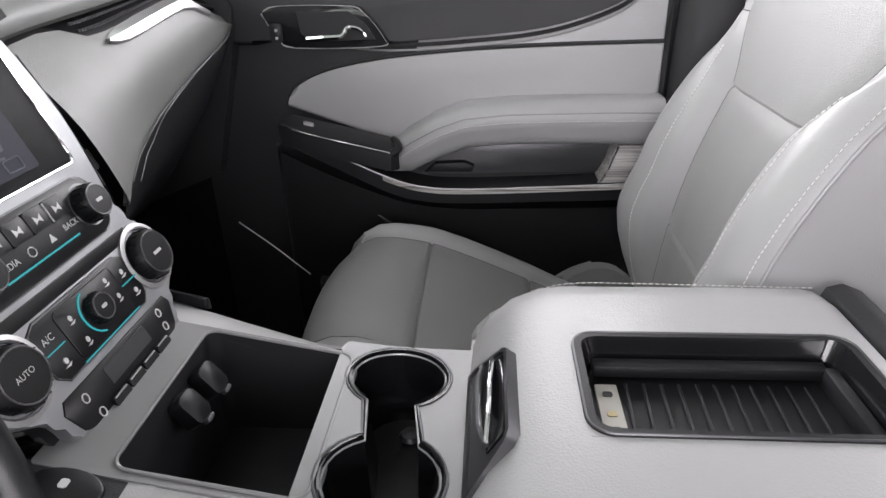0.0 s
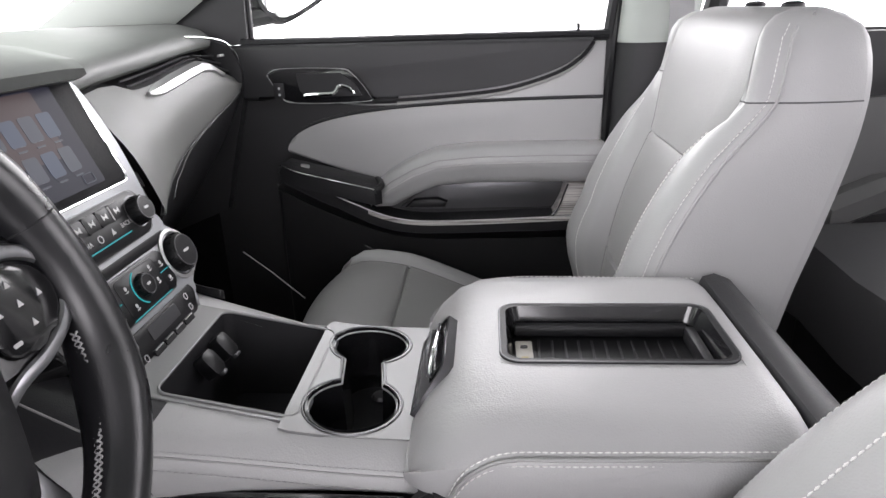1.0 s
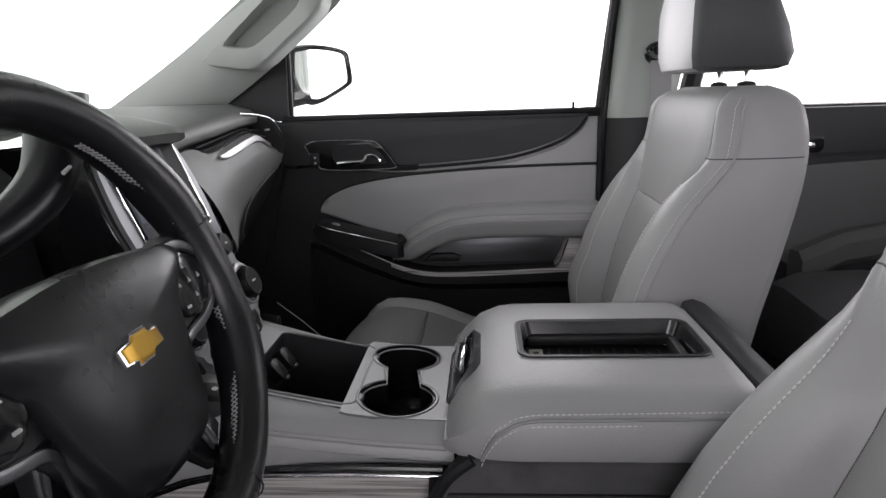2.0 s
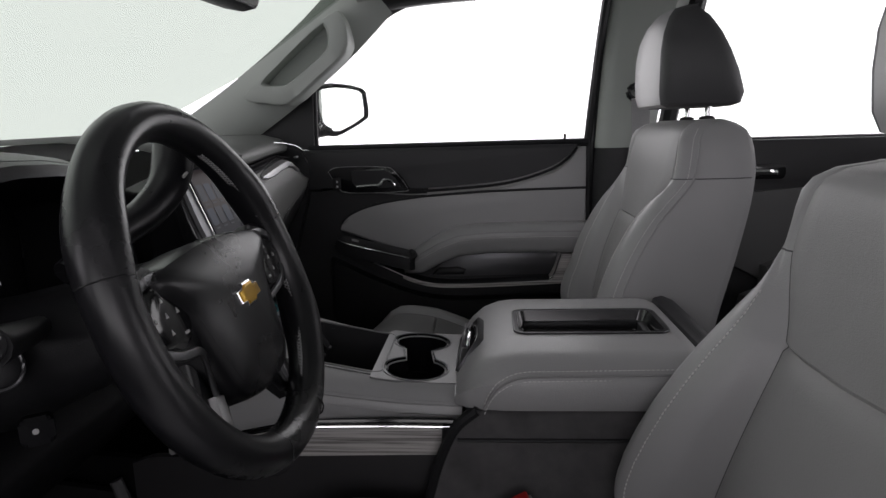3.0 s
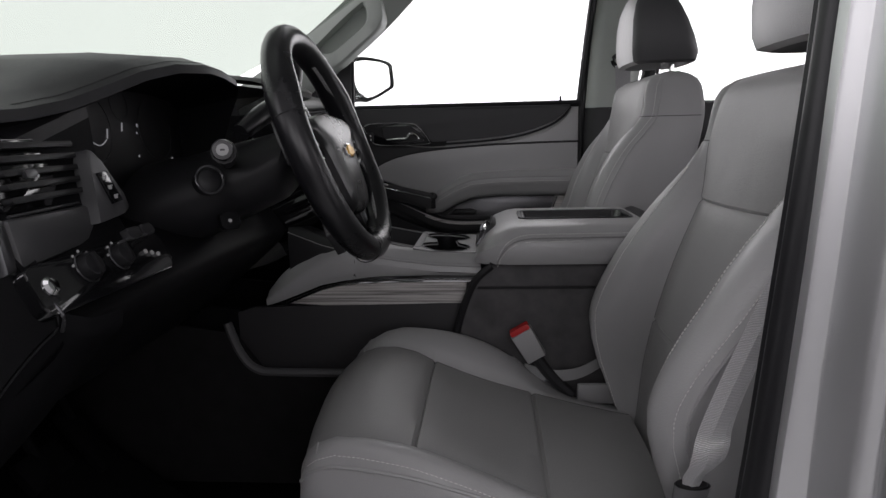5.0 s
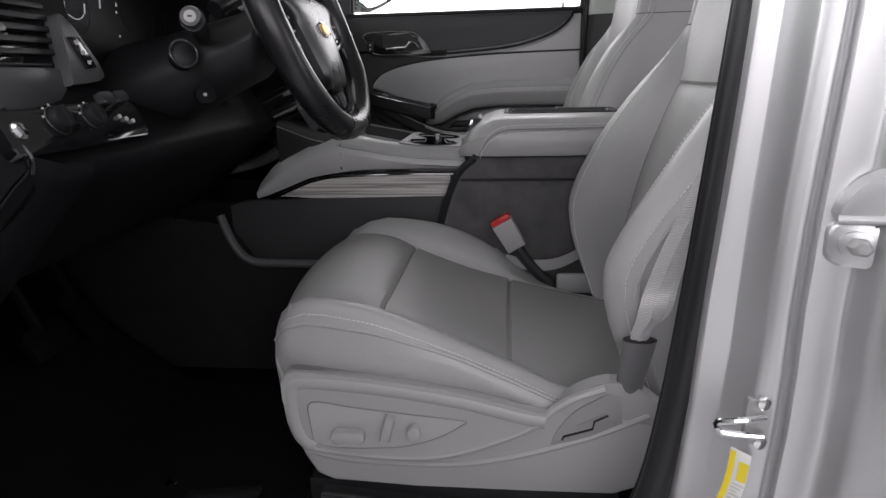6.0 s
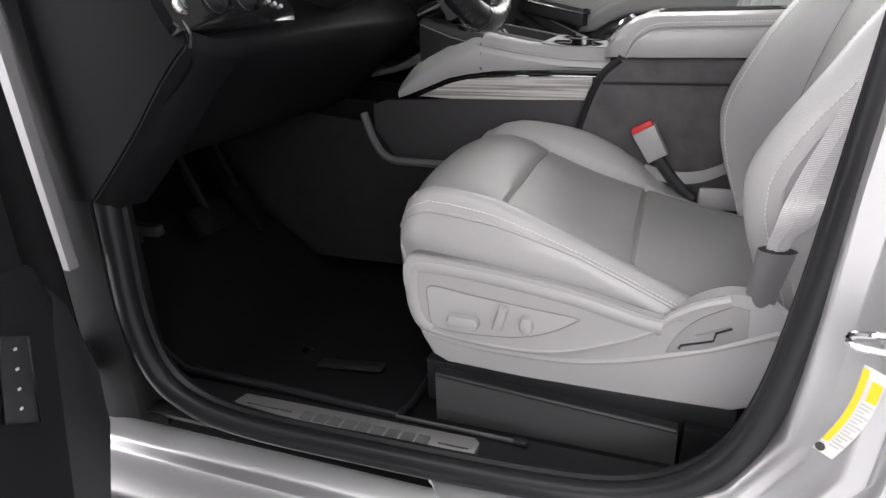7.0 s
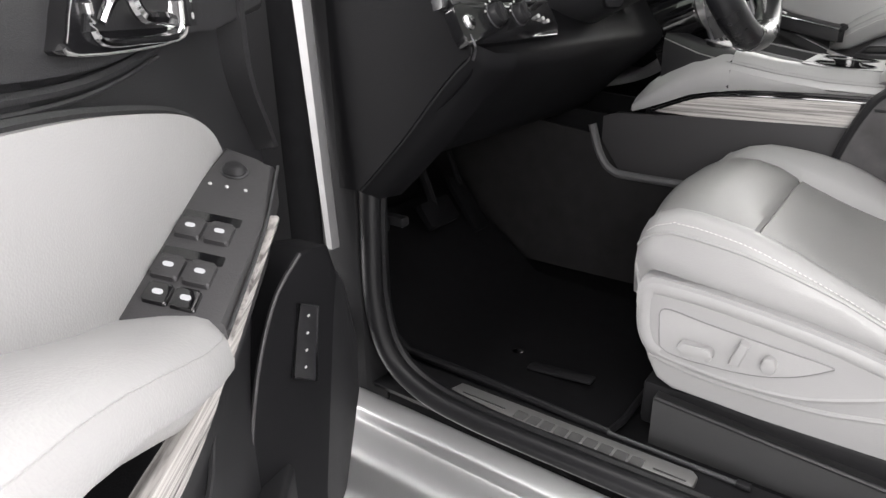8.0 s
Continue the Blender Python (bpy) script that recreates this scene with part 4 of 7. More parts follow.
# ---------------------------------------------------------------- centre console
def build_console():
    con = thing("centre_console", "light grey centre console with wood trim and cup holders", "console")
    # upper shell, both flanks falling from the top deck
    st = [(-0.27, 1.150, 0.155), (-0.20, 1.125, 0.152), (-0.13, 1.110, 0.140), (-0.05, 1.093, 0.128), (0.03, 1.082, 0.124), (0.118, 1.078, 0.126)]
    for s in (-1, 1):
        rows = []
        for x, z, w in (st if s > 0 else [(-0.27, 1.150, 0.112), (-0.20, 1.125, 0.124)] + st[2:]):
            lip = 0.1005 if s > 0 else 0.087
            if x > -0.02:
                lip = 0.117 if s > 0 else 0.104
            lip = min(lip, w - 0.007)
            rows.append([Vector((x, s * a, b)) for a, b in ((lip, z), (max(w - 0.018, lip + 0.001), z - 0.002), (max(w - 0.006, lip + 0.003), z - 0.008), (w + 0.001, z - 0.018), (w + 0.004, z - 0.022), (w + 0.007, z - 0.035), (w + 0.006, 1.045), (w - 0.004, 1.032))])
        deck = part("deck_side", grid(rows if s > 0 else rows[2:]), LEATHER, con, "soft grey console edge")
        if s < 0:
            # shade beside the stack is given by a charcoal colour here
            part("deck_front", grid(rows[:3]), LOWER_DASH, con, "console front beside the stack, darkened for shade")
        thr = THREAD if s > 0 else PLASTIC_GREY
        for k in (3, 5):
            part("stitching", stitches([r[k] + Vector((0, s * 0.001, 0.001)) for r in rows[2:]]), thr, con, "pale thread stitching")
        part("welt", tube([r[4] for r in rows], 0.0012, 6), LEATHER_MID, con)
        # chrome line, wood band and lower carpet
        path = [(-0.275, 0.986), (-0.235, 1.002), (-0.19, 1.018), (-0.13, 1.027), (0.0, 1.030), (0.105, 1.029)]
        y = s * 0.135
        up = curve2(path)
        part("wood_band", prism(up + [(0.098, 0.985), (-0.10, 0.983), (-0.20, 0.982)], SIDE(y), -0.004 * s, 0.004 * s, 0.003), WOOD, con, "streaked wood trim band")
        part("chrome_line", tube([Vector((u, y + s * 0.005, v)) for u, v in up], 0.0026, 8), CHROME, con, "chrome line")
        part("dark_groove", tube([Vector((u, y + s * 0.001, v + 0.007)) for u, v in up], 0.004, 8), GLOSS_BLACK, con)
        part("flank", prism([(-0.38, 0.60), (0.10, 0.60), (0.098, 0.99), (-0.35, 0.975), (-0.38, 0.965)], SIDE(s * 0.125), -0.008, 0.008, 0.003), FLANK, con, "charcoal console side")
        part("tunnel_front", prism([(-0.96, 0.60), (-0.375, 0.60), (-0.375, 0.97), (-0.96, 1.02)], SIDE(s * 0.120), -0.008, 0.008, 0.003), CARPET, con, "black carpet tunnel")
        # grey flare running forward from the deck
        st2 = [(-0.10, ((0.090, 1.094), (0.130, 1.091), (0.140, 1.084), (0.145, 1.070), (0.144, 1.052), (0.138, 1.036))), (-0.15, ((0.090, 1.110), (0.142, 1.101), (0.152, 1.088), (0.155, 1.070), (0.155, 1.050), (0.146, 1.034))), (-0.20, ((0.090, 1.108), (0.126, 1.092), (0.152, 1.074), (0.162, 1.058), (0.162, 1.040), (0.152, 1.025))),
               (-0.25, ((0.100, 1.074), (0.124, 1.062), (0.153, 1.046), (0.166, 1.038), (0.166, 1.018), (0.155, 1.005))), (-0.29, ((0.108, 1.040), (0.126, 1.032), (0.151, 1.020), (0.164, 1.014), (0.164, 1.0), (0.154, 0.99))), (-0.315, ((0.112, 1.010), (0.128, 1.005), (0.145, 0.998), (0.156, 0.996), (0.156, 0.988), (0.148, 0.982)))]
        fl = [[Vector((x, s * (0.124 + (a - 0.124) * at([(-0.25, 0.62), (-0.15, 0.78), (-0.10, 0.80)], x)), b)) for a, b in r] for x, r in st2]
        fl = [evenly(r, 14) for r in ([rows[2]] + fl[1:] if s < 0 else fl)]
        if s < 0:
            fl = [[p + Vector((0.02, 0.004, -0.003)) for p in fl[0]]] + fl
        part("flare", grid(fl), LEATHER if s < 0 else PLASTIC_GREY, con, "grey flared console foot")
        # pale trim line low on the tunnel
        part("tunnel_trim", tube(curve([(-0.395, s * 0.155, 0.95), (-0.372, s * 0.158, 0.89), (-0.34, s * 0.16, 0.855), (-0.28, s * 0.16, 0.848), (-0.05, s * 0.16, 0.846), (0.09, s * 0.16, 0.846)], 5), 0.009, 8), material("dim grey trim", (0.11, 0.11, 0.113), 0.5) if s < 0 else PLASTIC_DARK, con, "dim grey lower trim line")
        part("tunnel_side", prism([(-0.93, 0.60), (0.12, 0.60), (0.12, 0.845), (-0.33, 0.848), (-0.385, 0.93), (-0.93, 1.00)], SIDE(s * 0.150), -0.006, 0.006, 0.002), CARPET_MID, con, "dark grey carpet tunnel side")
    # deck plate of satin plastic: around bin and cup holders
    deck = lambda u, v, w: Vector((u, v, at([(-0.20, 1.125), (-0.13, 1.110), (-0.05, 1.093), (0.03, 1.082), (0.118, 1.078)], u) + w))
    bin_o = rounded(-0.147, -0.082, -0.006, 0.098, 0.012)
    plate_o = [(max(-0.20, min(0.118, u * 1.0)), v) for u, v in rounded(-0.20, -0.090, 0.000, 0.103, 0.004)]
    part("bin_surround", ringplate(plate_o, bin_o, deck, -0.006, 0.0008), DECK_GREY, con)
    part("bin_rim", tube([deck(u, v, 0.002) for u, v in bin_o], 0.0016, 8, closed=True), DECK_GREY, con)
    rows = [[deck(u, v, 0.001) for u, v in bin_o], [deck(u * 0.97 - 0.002, v * 0.96, -0.04) for u, v in bin_o], [Vector((u * 0.93 - 0.004, v * 0.92, 1.0)) for u, v in bin_o]]
    part("bin", grid(rows, close_j=True), PLASTIC_DARK, con, "deep black storage bin")
    part("bin_floor", prism([(u * 0.93 - 0.004, v * 0.92) for u, v in bin_o], lambda u, v, w: Vector((u, v, 1.0 + w)), -0.003, 0.0, 0), RUBBER, con)
    for v in (0.050, 0.010):
        o, n = Vector((-0.128, v, 1.096)), Vector((0.80, 0, 0.60))
        put = frame_of(o, (0, 1, 0), (-0.60, 0, 0.80), n)
        sock = part("socket_cap", prism(rounded(-0.012, -0.016, 0.012, 0.014, 0.006, 6), put, -0.014, 0.0015, 0.0015, 2), STACK_BLACK, con, "black power socket cap")
        part("cap_tab", prism(rounded(-0.006, -0.020, 0.006, -0.016, 0.002), put, -0.002, 0.003, 0.001), TRAY_DARK, sock)
    # cup holders: two bowls joined by a slot
    def cup_outline(k):
        out = []
        for a in range(-64, 245, 12):
            out.append((0.042 + (0.046 + k) * math.cos(radians(a)), 0.072 + (0.042 + k) * math.sin(radians(a))))
        for a in range(116, 425, 12):
            out.append((0.044 + (0.048 + k) * math.cos(radians(a)), -0.052 + (0.047 + k) * math.sin(radians(a))))
        return out
    flat = lambda u, v, w: Vector((u, v, at([(-0.05, 1.093), (0.03, 1.082), (0.118, 1.078)], u) + w))
    co = cup_outline(0)
    outer = []
    for u, v in co:
        d = Vector((u - 0.043, v - 0.01))
        d = d / max(abs(d.x) / 0.062, abs(d.y) / 0.112)
        outer.append((0.043 + d.x + 0.012 * (1 if d.x > 0 else 0), 0.008 + d.y))
    part("cup_plate", ringplate(outer, cup_outline(0.002), flat, -0.004, 0.002), DECK_GREY, con, "grey cup holder plate")
    part("cup_rim", tube([flat(u, v, 0.002) for u, v in cup_outline(0.0035)], 0.0014, 6, closed=True), TRAY_DARK, con, "dark satin rim")
    part("cup_groove", tube([flat(u, v, 0.0015) for u, v in cup_outline(0.0015)], 0.0010, 6, closed=True), GLOSS_BLACK, con)
    part("cup_liner_edge", tube([flat(u, v, -0.001) for u, v in cup_outline(-0.002)], 0.0013, 6, closed=True), SATIN, con, "thin bright liner edge")
    inner = cup_outline(-0.002)
    part("cup_well", grid([[flat(u, v, 0.004) for u, v in inner], [flat(u, v, -0.02) for u, v in cup_outline(-0.004)], [Vector((u, v, 1.0)) for u, v in cup_outline(-0.009)]], close_j=True), GLOSS_BLACK, con, "gloss black double cup holder")
    part("cup_floor", prism(cup_outline(-0.009), lambda u, v, w: Vector((u, v, 1.002 + w)), -0.004, 0.0, 0), RUBBER, con)
    # glint in the cup, made by an added satin dome
    part("cup_glint", lathe([(0.0, 0), (0.012, 0.001), (0.009, 0.005), (0.0, 0.007)], lambda u, v, w: Vector((u, v, 1.004 + w)), 0.048, 0.078, 14), TRAY_DARK, con, "small metal dome added for the cup holder glint")
    # little switch beside the stack
    part("side_switch", prism(rounded(-0.212, 0.140, -0.166, 0.151, 0.003), lambda u, v, w: Vector((u, v, 1.128 + (-0.20 - u) * 0.25 + (0.146 - v) * 0.5 + w)), -0.010, 0.002, 0.001), STACK_BLACK, con, "black slide switch")
    # dark seat switch low on the driver side of the stack
    sw = part("seat_switch", prism(circle(-0.166, -0.104, 0.016, 20, 0.026), lambda u, v, w: Vector((u, v, 1.117 + 0.25 * (-0.165 - u) + w)), -0.02, 0.003, 0.002), STACK_BLACK, con, "black round seat heater switch")
    part("key_mark", prism(rounded(-0.170, -0.107, -0.164, -0.099, 0.002), lambda u, v, w: Vector((u, v, 1.117 + 0.25 * (-0.165 - u) + w)), 0.003, 0.0036, 0), MARK, sw)
    # lower box under the lid
    base = thing("armrest", "padded light grey leather armrest on black storage box", "armrest")
    for s in (-1, 1):
        part("box_side", prism(curve2([(0.055, 0.60), (0.062, 0.80), (0.075, 0.95), (0.105, 1.03), (0.135, 1.066)]) + [(0.49, 1.066), (0.49, 0.60)], SIDE(s * 0.150), -0.012 * s, 0.014 * s, 0.008, 3), CARPET_GREY, base, "charcoal box side")
        part("edge_trim", tube(curve([(0.05, s * 0.158, 0.62), (0.058, s * 0.160, 0.85), (0.075, s * 0.160, 0.95), (0.105, s * 0.160, 1.03), (0.140, s * 0.160, 1.064)], 5), 0.008, 8), PLASTIC_DARK, base)
        part("box_seam", tube([(0.112, s * 0.1635, 1.022), (0.30, s * 0.1635, 1.022), (0.486, s * 0.1635, 1.022)], 0.0055, 8, flat=0.5), VINYL_DARK, base, "dark band along the box side")
    part("box_front", prism([(0.06, 0.60), (0.10, 0.60), (0.12, 1.03), (0.09, 1.03)], SIDE(0), -0.15, 0.15, 0.01), PLASTIC_DARK, base)
    part("box_rear", box((0.485, 0, 0.83), (0.04, 0.29, 0.46), 0.02), PLASTIC_DARK, base)
    # lid
    lid = base
    XS = [(0.108, 1.078, 0.146), (0.113, 1.092, 0.154), (0.126, 1.110, 0.163), (0.148, 1.128, 0.170), (0.175, 1.138, 0.174), (0.197, 1.1405, 0.175)]
    XS2 = [(0.426, 1.1405, 0.175), (0.438, 1.139, 0.172), (0.447, 1.135, 0.168), (0.452, 1.124, 0.162), (0.454, 1.10, 0.155)]

    def section(x, z, w):
        return [Vector((x, a, b)) for a, b in ((-w + 0.004, 1.068), (-w - 0.002, 1.080), (-w - 0.003, (1.08 + z) / 2), (-w + 0.004, z - 0.018), (-w + 0.020, z - 0.005), (-w + 0.045, z - 0.001), (-0.064, z))]
    for s in (-1, 1):
        rows = [[Vector((p.x, s * p.y * -1 if s > 0 else p.y, p.z)) for p in section(*q)] for q in XS + XS2]
        part("lid_side", grid(rows), LEATHER, lid, "padded lid edge")
        low = [Vector((0.150, s * 0.176, 1.072)), Vector((0.158, s * 0.178, 1.09)), Vector((0.172, s * 0.178, 1.106)), Vector((0.20, s * 0.1775, 1.118)), Vector((0.26, s * 0.178, 1.120)), Vector((0.444, s * 0.172, 1.120))]
        lp = curve(low, 6)
        part("welt", tube(lp, 0.0018, 6), LEATHER_MID, lid)
        for o in (-0.007, 0.007):
            part("stitching", stitches([p + Vector((0, s * -0.0005, o)) for p in lp]), THREAD, lid, "pale thread stitching")
    part("lid_front", grid([[Vector((x, -0.064 + 0.128 * k / 4, z)) for k in range(5)] for x, z, w in XS]), LEATHER, lid)
    part("lid_rear", grid([[Vector((x, -0.064 + 0.128 * k / 4, z)) for k in range(5)] for x, z, w in XS2]), LEATHER, lid)
    part("lid_nose", prism([(a, b) for a, b in ((-0.146, 1.066), (0.146, 1.066), (0.146, 1.076), (0.12, 1.079), (-0.12, 1.079), (-0.146, 1.076))], lambda u, v, w: Vector((0.108 + w, u, v)), 0.0, 0.01, 0), LEATHER, lid)
    part("lid_under", box((0.30, 0, 1.070), (0.33, 0.33, 0.008), 0.002), PLASTIC_DARK, lid)
    # tray slot in the lid
    top = lambda u, v, w: Vector((u, v, 1.1405 + w))
    ro, ri = rounded(0.195, -0.064, 0.428, 0.064, 0.02), rounded(0.203, -0.057, 0.420, 0.057, 0.014)
    edge = rounded(0.1965, -0.0635, 0.4255, 0.0635, 0.001)
    part("tray_apron", ringplate(edge, rounded(0.197, -0.062, 0.426, 0.062, 0.02), top, -0.002, 0.0), LEATHER, lid)
    part("tray_frame", ringplate(ro, ri, top, -0.004, 0.002), PLASTIC_DARK, lid, "black tray frame")
    part("tray_line", tube([top(u, v, 0.002) for u, v in rounded(0.196, -0.063, 0.427, 0.063, 0.019)], 0.0011, 6, closed=True), TRAY_DARK, lid, "thin dark tray edge")
    part("tray_wall", grid([[top(u, v, 0.002) for u, v in ri], [top(u, v, -0.03) for u, v in rounded(0.212, -0.048, 0.408, 0.048, 0.012)]], close_j=True), GLOSS_BLACK, lid)
    tray = part("tray_floor", prism(rounded(0.21, -0.05, 0.41, 0.05, 0.012), top, -0.034, -0.030, 0), PLASTIC_DARK, lid, "black ribbed tray mat")
    part("tray_step", box((0.308, 0.040, 1.122), (0.19, 0.014, 0.012), 0.003), PLASTIC_DARK, lid)
    part("tray_step", box((0.404, -0.006, 1.120), (0.012, 0.088, 0.018), 0.004), PLASTIC_DARK, lid)
    for i in range(11):
        x = 0.236 + 0.0145 * i
        part("tray_rib", tube([Vector((x, -0.044, 1.113)), Vector((x + 0.004, 0.03, 1.113))], 0.0014, 6), VINYL_DARK, tray)
    part("tray_label", prism(rounded(0.214, -0.04, 0.232, 0.028, 0.002), top, -0.03, -0.027, 0), material("pale label", (0.55, 0.53, 0.48), 0.5), lid, "small pale label in the tray")
    for k, v in enumerate((-0.03, -0.012, 0.012)):
        part("label_mark", prism(rounded(0.219, v, 0.227, v + 0.006, 0.002), top, -0.027, -0.0262, 0), INK if k != 1 else LABEL_GOLD, lid)
    # latch at the lid's nose
    put = frame_of((0.129, -0.003, 1.108), (0, 1, 0), (0.6, 0, 0.8), (-0.8, 0, 0.6))
    q = [(-0.074, -0.026), (0.066, -0.026), (0.068, -0.018), (0.056, 0.022), (0.050, 0.027), (-0.048, 0.027), (-0.056, 0.022), (-0.075, -0.020)]
    latch = part("latch_bezel", ringplate([(u * 1.02, v * 1.06) for u, v in q], [(u * 0.97, v * 0.92) for u, v in q], put, -0.004, 0.007), TRAY_DARK, lid, "dark latch surround")
    part("latch_plate", prism(q, put, -0.004, 0.004, 0), TRAY_DARK, latch, "satin latch plate")
    part("latch_void", prism([(-0.050, 0.0), (0.054, 0.0), (0.048, 0.022), (-0.046, 0.022)], put, 0.003, 0.006, 0), GLOSS_BLACK, latch)
    part("latch_lever", tube(curve([put(-0.046, 0.004, 0.009), put(-0.02, 0.011, 0.012), (put(0.02, 0.013, 0.012)), put(0.052, 0.012, 0.009)], 4), 0.0022, 8), CHROME, latch, "chrome latch lever")
    part("latch_lever_foot", tube(curve([put(-0.046, 0.004, 0.009), put(-0.02, -0.004, 0.010), put(0.03, -0.006, 0.010), put(0.052, 0.0, 0.010)], 4), 0.0028, 8), TRAY_DARK, latch)
    # dark grab hump behind the lid
    part("rear_band", grid([[Vector((x, 0.165 * c * (1 - 0.1 * abs(c)), z)) for c in (-1.1, -1, -0.6, 0, 0.6, 1, 1.1)] for x, z in ((0.450, 1.118), (0.456, 1.134), (0.470, 1.138), (0.490, 1.130), (0.508, 1.110), (0.515, 1.08), (0.515, 1.0))]), VINYL_DARK, base, "black rounded rear end of the box")


build_seat(-0.415, -1, 0.0, 0.0, True, "light grey leather driver seat with power switches", 0.035, 0.055)
build_seat(0.415, 1, -0.012, 0.05, False, "light grey leather passenger seat beside the console", 0.0, 0.022, 0.036, 0.025)
build_belts()
build_console()


# ---------------------------------------------------------------- dashboard
def build_dash():
    dash = thing("dashboard", "grey and black dashboard with silver centre stack", "dashboard")
    # passenger side, cross sections from the centre to the door
    ys = [0.141, 0.165, 0.22, 0.265, 0.297, 0.34, 0.40, 0.50, 0.60, 0.66, 0.70, 0.74]
    LIP = [(0.118, -0.300), (0.22, -0.325), (0.40, -0.345), (0.60, -0.368), (0.74, -0.385)]
    LZ = [(0.118, 1.395), (0.22, 1.398), (0.40, 1.405), (0.60, 1.414), (0.74, 1.415)]
    CX = [(0.118, -0.296), (0.22, -0.322), (0.265, -0.328), (0.297, -0.317), (0.45, -0.333), (0.591, -0.348), (0.66, -0.345), (0.74, -0.345)]
    CZ = [(0.118, 1.366), (0.22, 1.370), (0.265, 1.368), (0.297, 1.357), (0.45, 1.366), (0.591, 1.374), (0.66, 1.352), (0.74, 1.33)]
    SX = [(0.118, -0.222), (0.15, -0.227), (0.18, -0.238), (0.26, -0.264), (0.36, -0.290), (0.50, -0.308), (0.663, -0.318), (0.74, -0.335)]
    SZ = [(0.118, 1.200), (0.14, 1.228), (0.18, 1.247), (0.26, 1.253), (0.36, 1.262), (0.50, 1.281), (0.663, 1.304), (0.74, 1.308)]
    top, pan, low, lip = [], [], [], []
    for y in ys:
        lx, lz, cx, cz, sx, sz = (at(k, y) for k in (LIP, LZ, CX, CZ, SX, SZ))
        top.append([Vector(q) for q in ((-1.02, y, 1.375), (-0.80, y, 1.43), (-0.62, y, 1.447), (-0.50, y, 1.447), (lx - 0.06, y, lz + 0.030), (lx - 0.015, y, lz + 0.018), (lx, y, lz + 0.006), (lx + 0.003, y, lz - 0.004), (lx + 0.001, y, lz - 0.013), (lx - 0.008, y, lz - 0.019))])
        lip.append([Vector((lx - 0.008, y, lz - 0.019)), Vector((lx - 0.03, y, lz - 0.022)), Vector((cx - 0.03, y, cz + 0.012)), Vector((cx, y, cz + 0.008))])
        mx, mz = (cx * 0.45 + sx * 0.55) + 0.012, (cz + sz) / 2 + 0.006
        pan.append(curve([(cx, y, cz + 0.008), (cx + 0.012, y, cz - 0.006), (mx, y, mz), (sx + 0.004, y, sz + 0.008), (sx, y, sz)], 4))
        low.append(curve([(sx, y, sz), (sx - 0.004, y, sz - 0.012), (sx - 0.035, y, sz - 0.075), (sx - 0.09, y, sz - 0.16), (sx - 0.19, y, min(sz - 0.22, 1.02)), (-0.60, y, 0.98), (-0.80, y, 1.0)], 4))
    part("dash_top", grid(top), DASH_PAD, dash, "soft grey dash top pad")
    part("vent_slot", grid(lip), PLASTIC_DARK, dash, "long black slot under the dash top")
    part("leather_panel", grid(pan), DASH_LEATHER, dash, "grey leather panel with stitched edge")
    part("glovebox", grid(low), LOWER_DASH, dash, "black glovebox and lower dash")
    edge = [r[-1] for r in pan]
    for d in (0.004, 0.012):
        part("stitching", stitches([r[-1] + (r[-3] - r[-1]).normalized() * d + Vector((0.002, 0, 0.001)) for r in pan[1:11]], 0.0005), DECK_GREY, dash, "double row of pale thread")
    part("panel_welt", tube(edge, 0.003, 6), VINYL_DARK, dash)
    # mesh in the slot: small cells
    bm = bmesh.new()
    for i in range(44):
        y = 0.30 + 0.0070 * i
        lx, lz, cx, cz = (at(k, y) for k in (LIP, LZ, CX, CZ))
        for r in range(2):
            f = (r + 0.5) / 2
            p = Vector((cx - 0.006, y + 0.004 * r, cz + 0.010)) * (1 - f) + Vector((lx - 0.010, y + 0.004 * r, lz - 0.020)) * f
            b = bmesh.ops.create_cube(bm, size=0.0032, matrix=Matrix.Translation(p))
    part("grille_mesh", bm, TRAY_DARK, dash, "fine mesh grille")
    blade = []
    for y, k in ((0.315, 0.05), (0.335, 0.55), (0.36, 0.85), (0.42, 1.0), (0.50, 1.0), (0.57, 1.0), (0.61, 0.95), (0.64, 0.7), (0.665, 0.3)):
        cx, cz = at(CX, y), at(CZ, y)
        blade.append([Vector((cx + 0.010 - 0.008 * k, y, cz + 0.002 + 0.008 * k)), Vector((cx + 0.0145, y, cz + 0.003 + 0.002 * k)), Vector((cx + 0.0145 + 0.004 * k, y, cz + 0.001 - 0.007 * k)), Vector((cx + 0.010 + 0.004 * k, y, cz - 0.002 - 0.009 * k))])
    part("chrome_strip", thick(grid(blade), 0.003), ALU, dash, "bright aluminium strip")
    # slatted end vent, continuing the slot
    vent = part("side_vent", grid([[Vector((at(CX, y) - 0.004, y, at(CZ, y) + 0.012)), Vector((at(LIP, y) - 0.020, y, at(LZ, y) - 0.020))] for y in (0.60, 0.64, 0.68, 0.72, 0.745)]), GLOSS_BLACK, dash, "black slatted end air vent")
    for k in range(3):
        f = (k + 0.7) / 3.6
        part("vent_slat", tube([Vector((at(CX, y), y, at(CZ, y) + 0.010)).lerp(Vector((at(LIP, y) - 0.008, y, at(LZ, y) - 0.019)), f) for y in (0.615, 0.66, 0.70, 0.735)], 0.0032, 6, flat=0.5), LOWER_DASH, vent)
    part("vent_tab", box((-0.345, 0.69, 1.385), (0.008, 0.022, 0.005), 0.002), SATIN, vent)
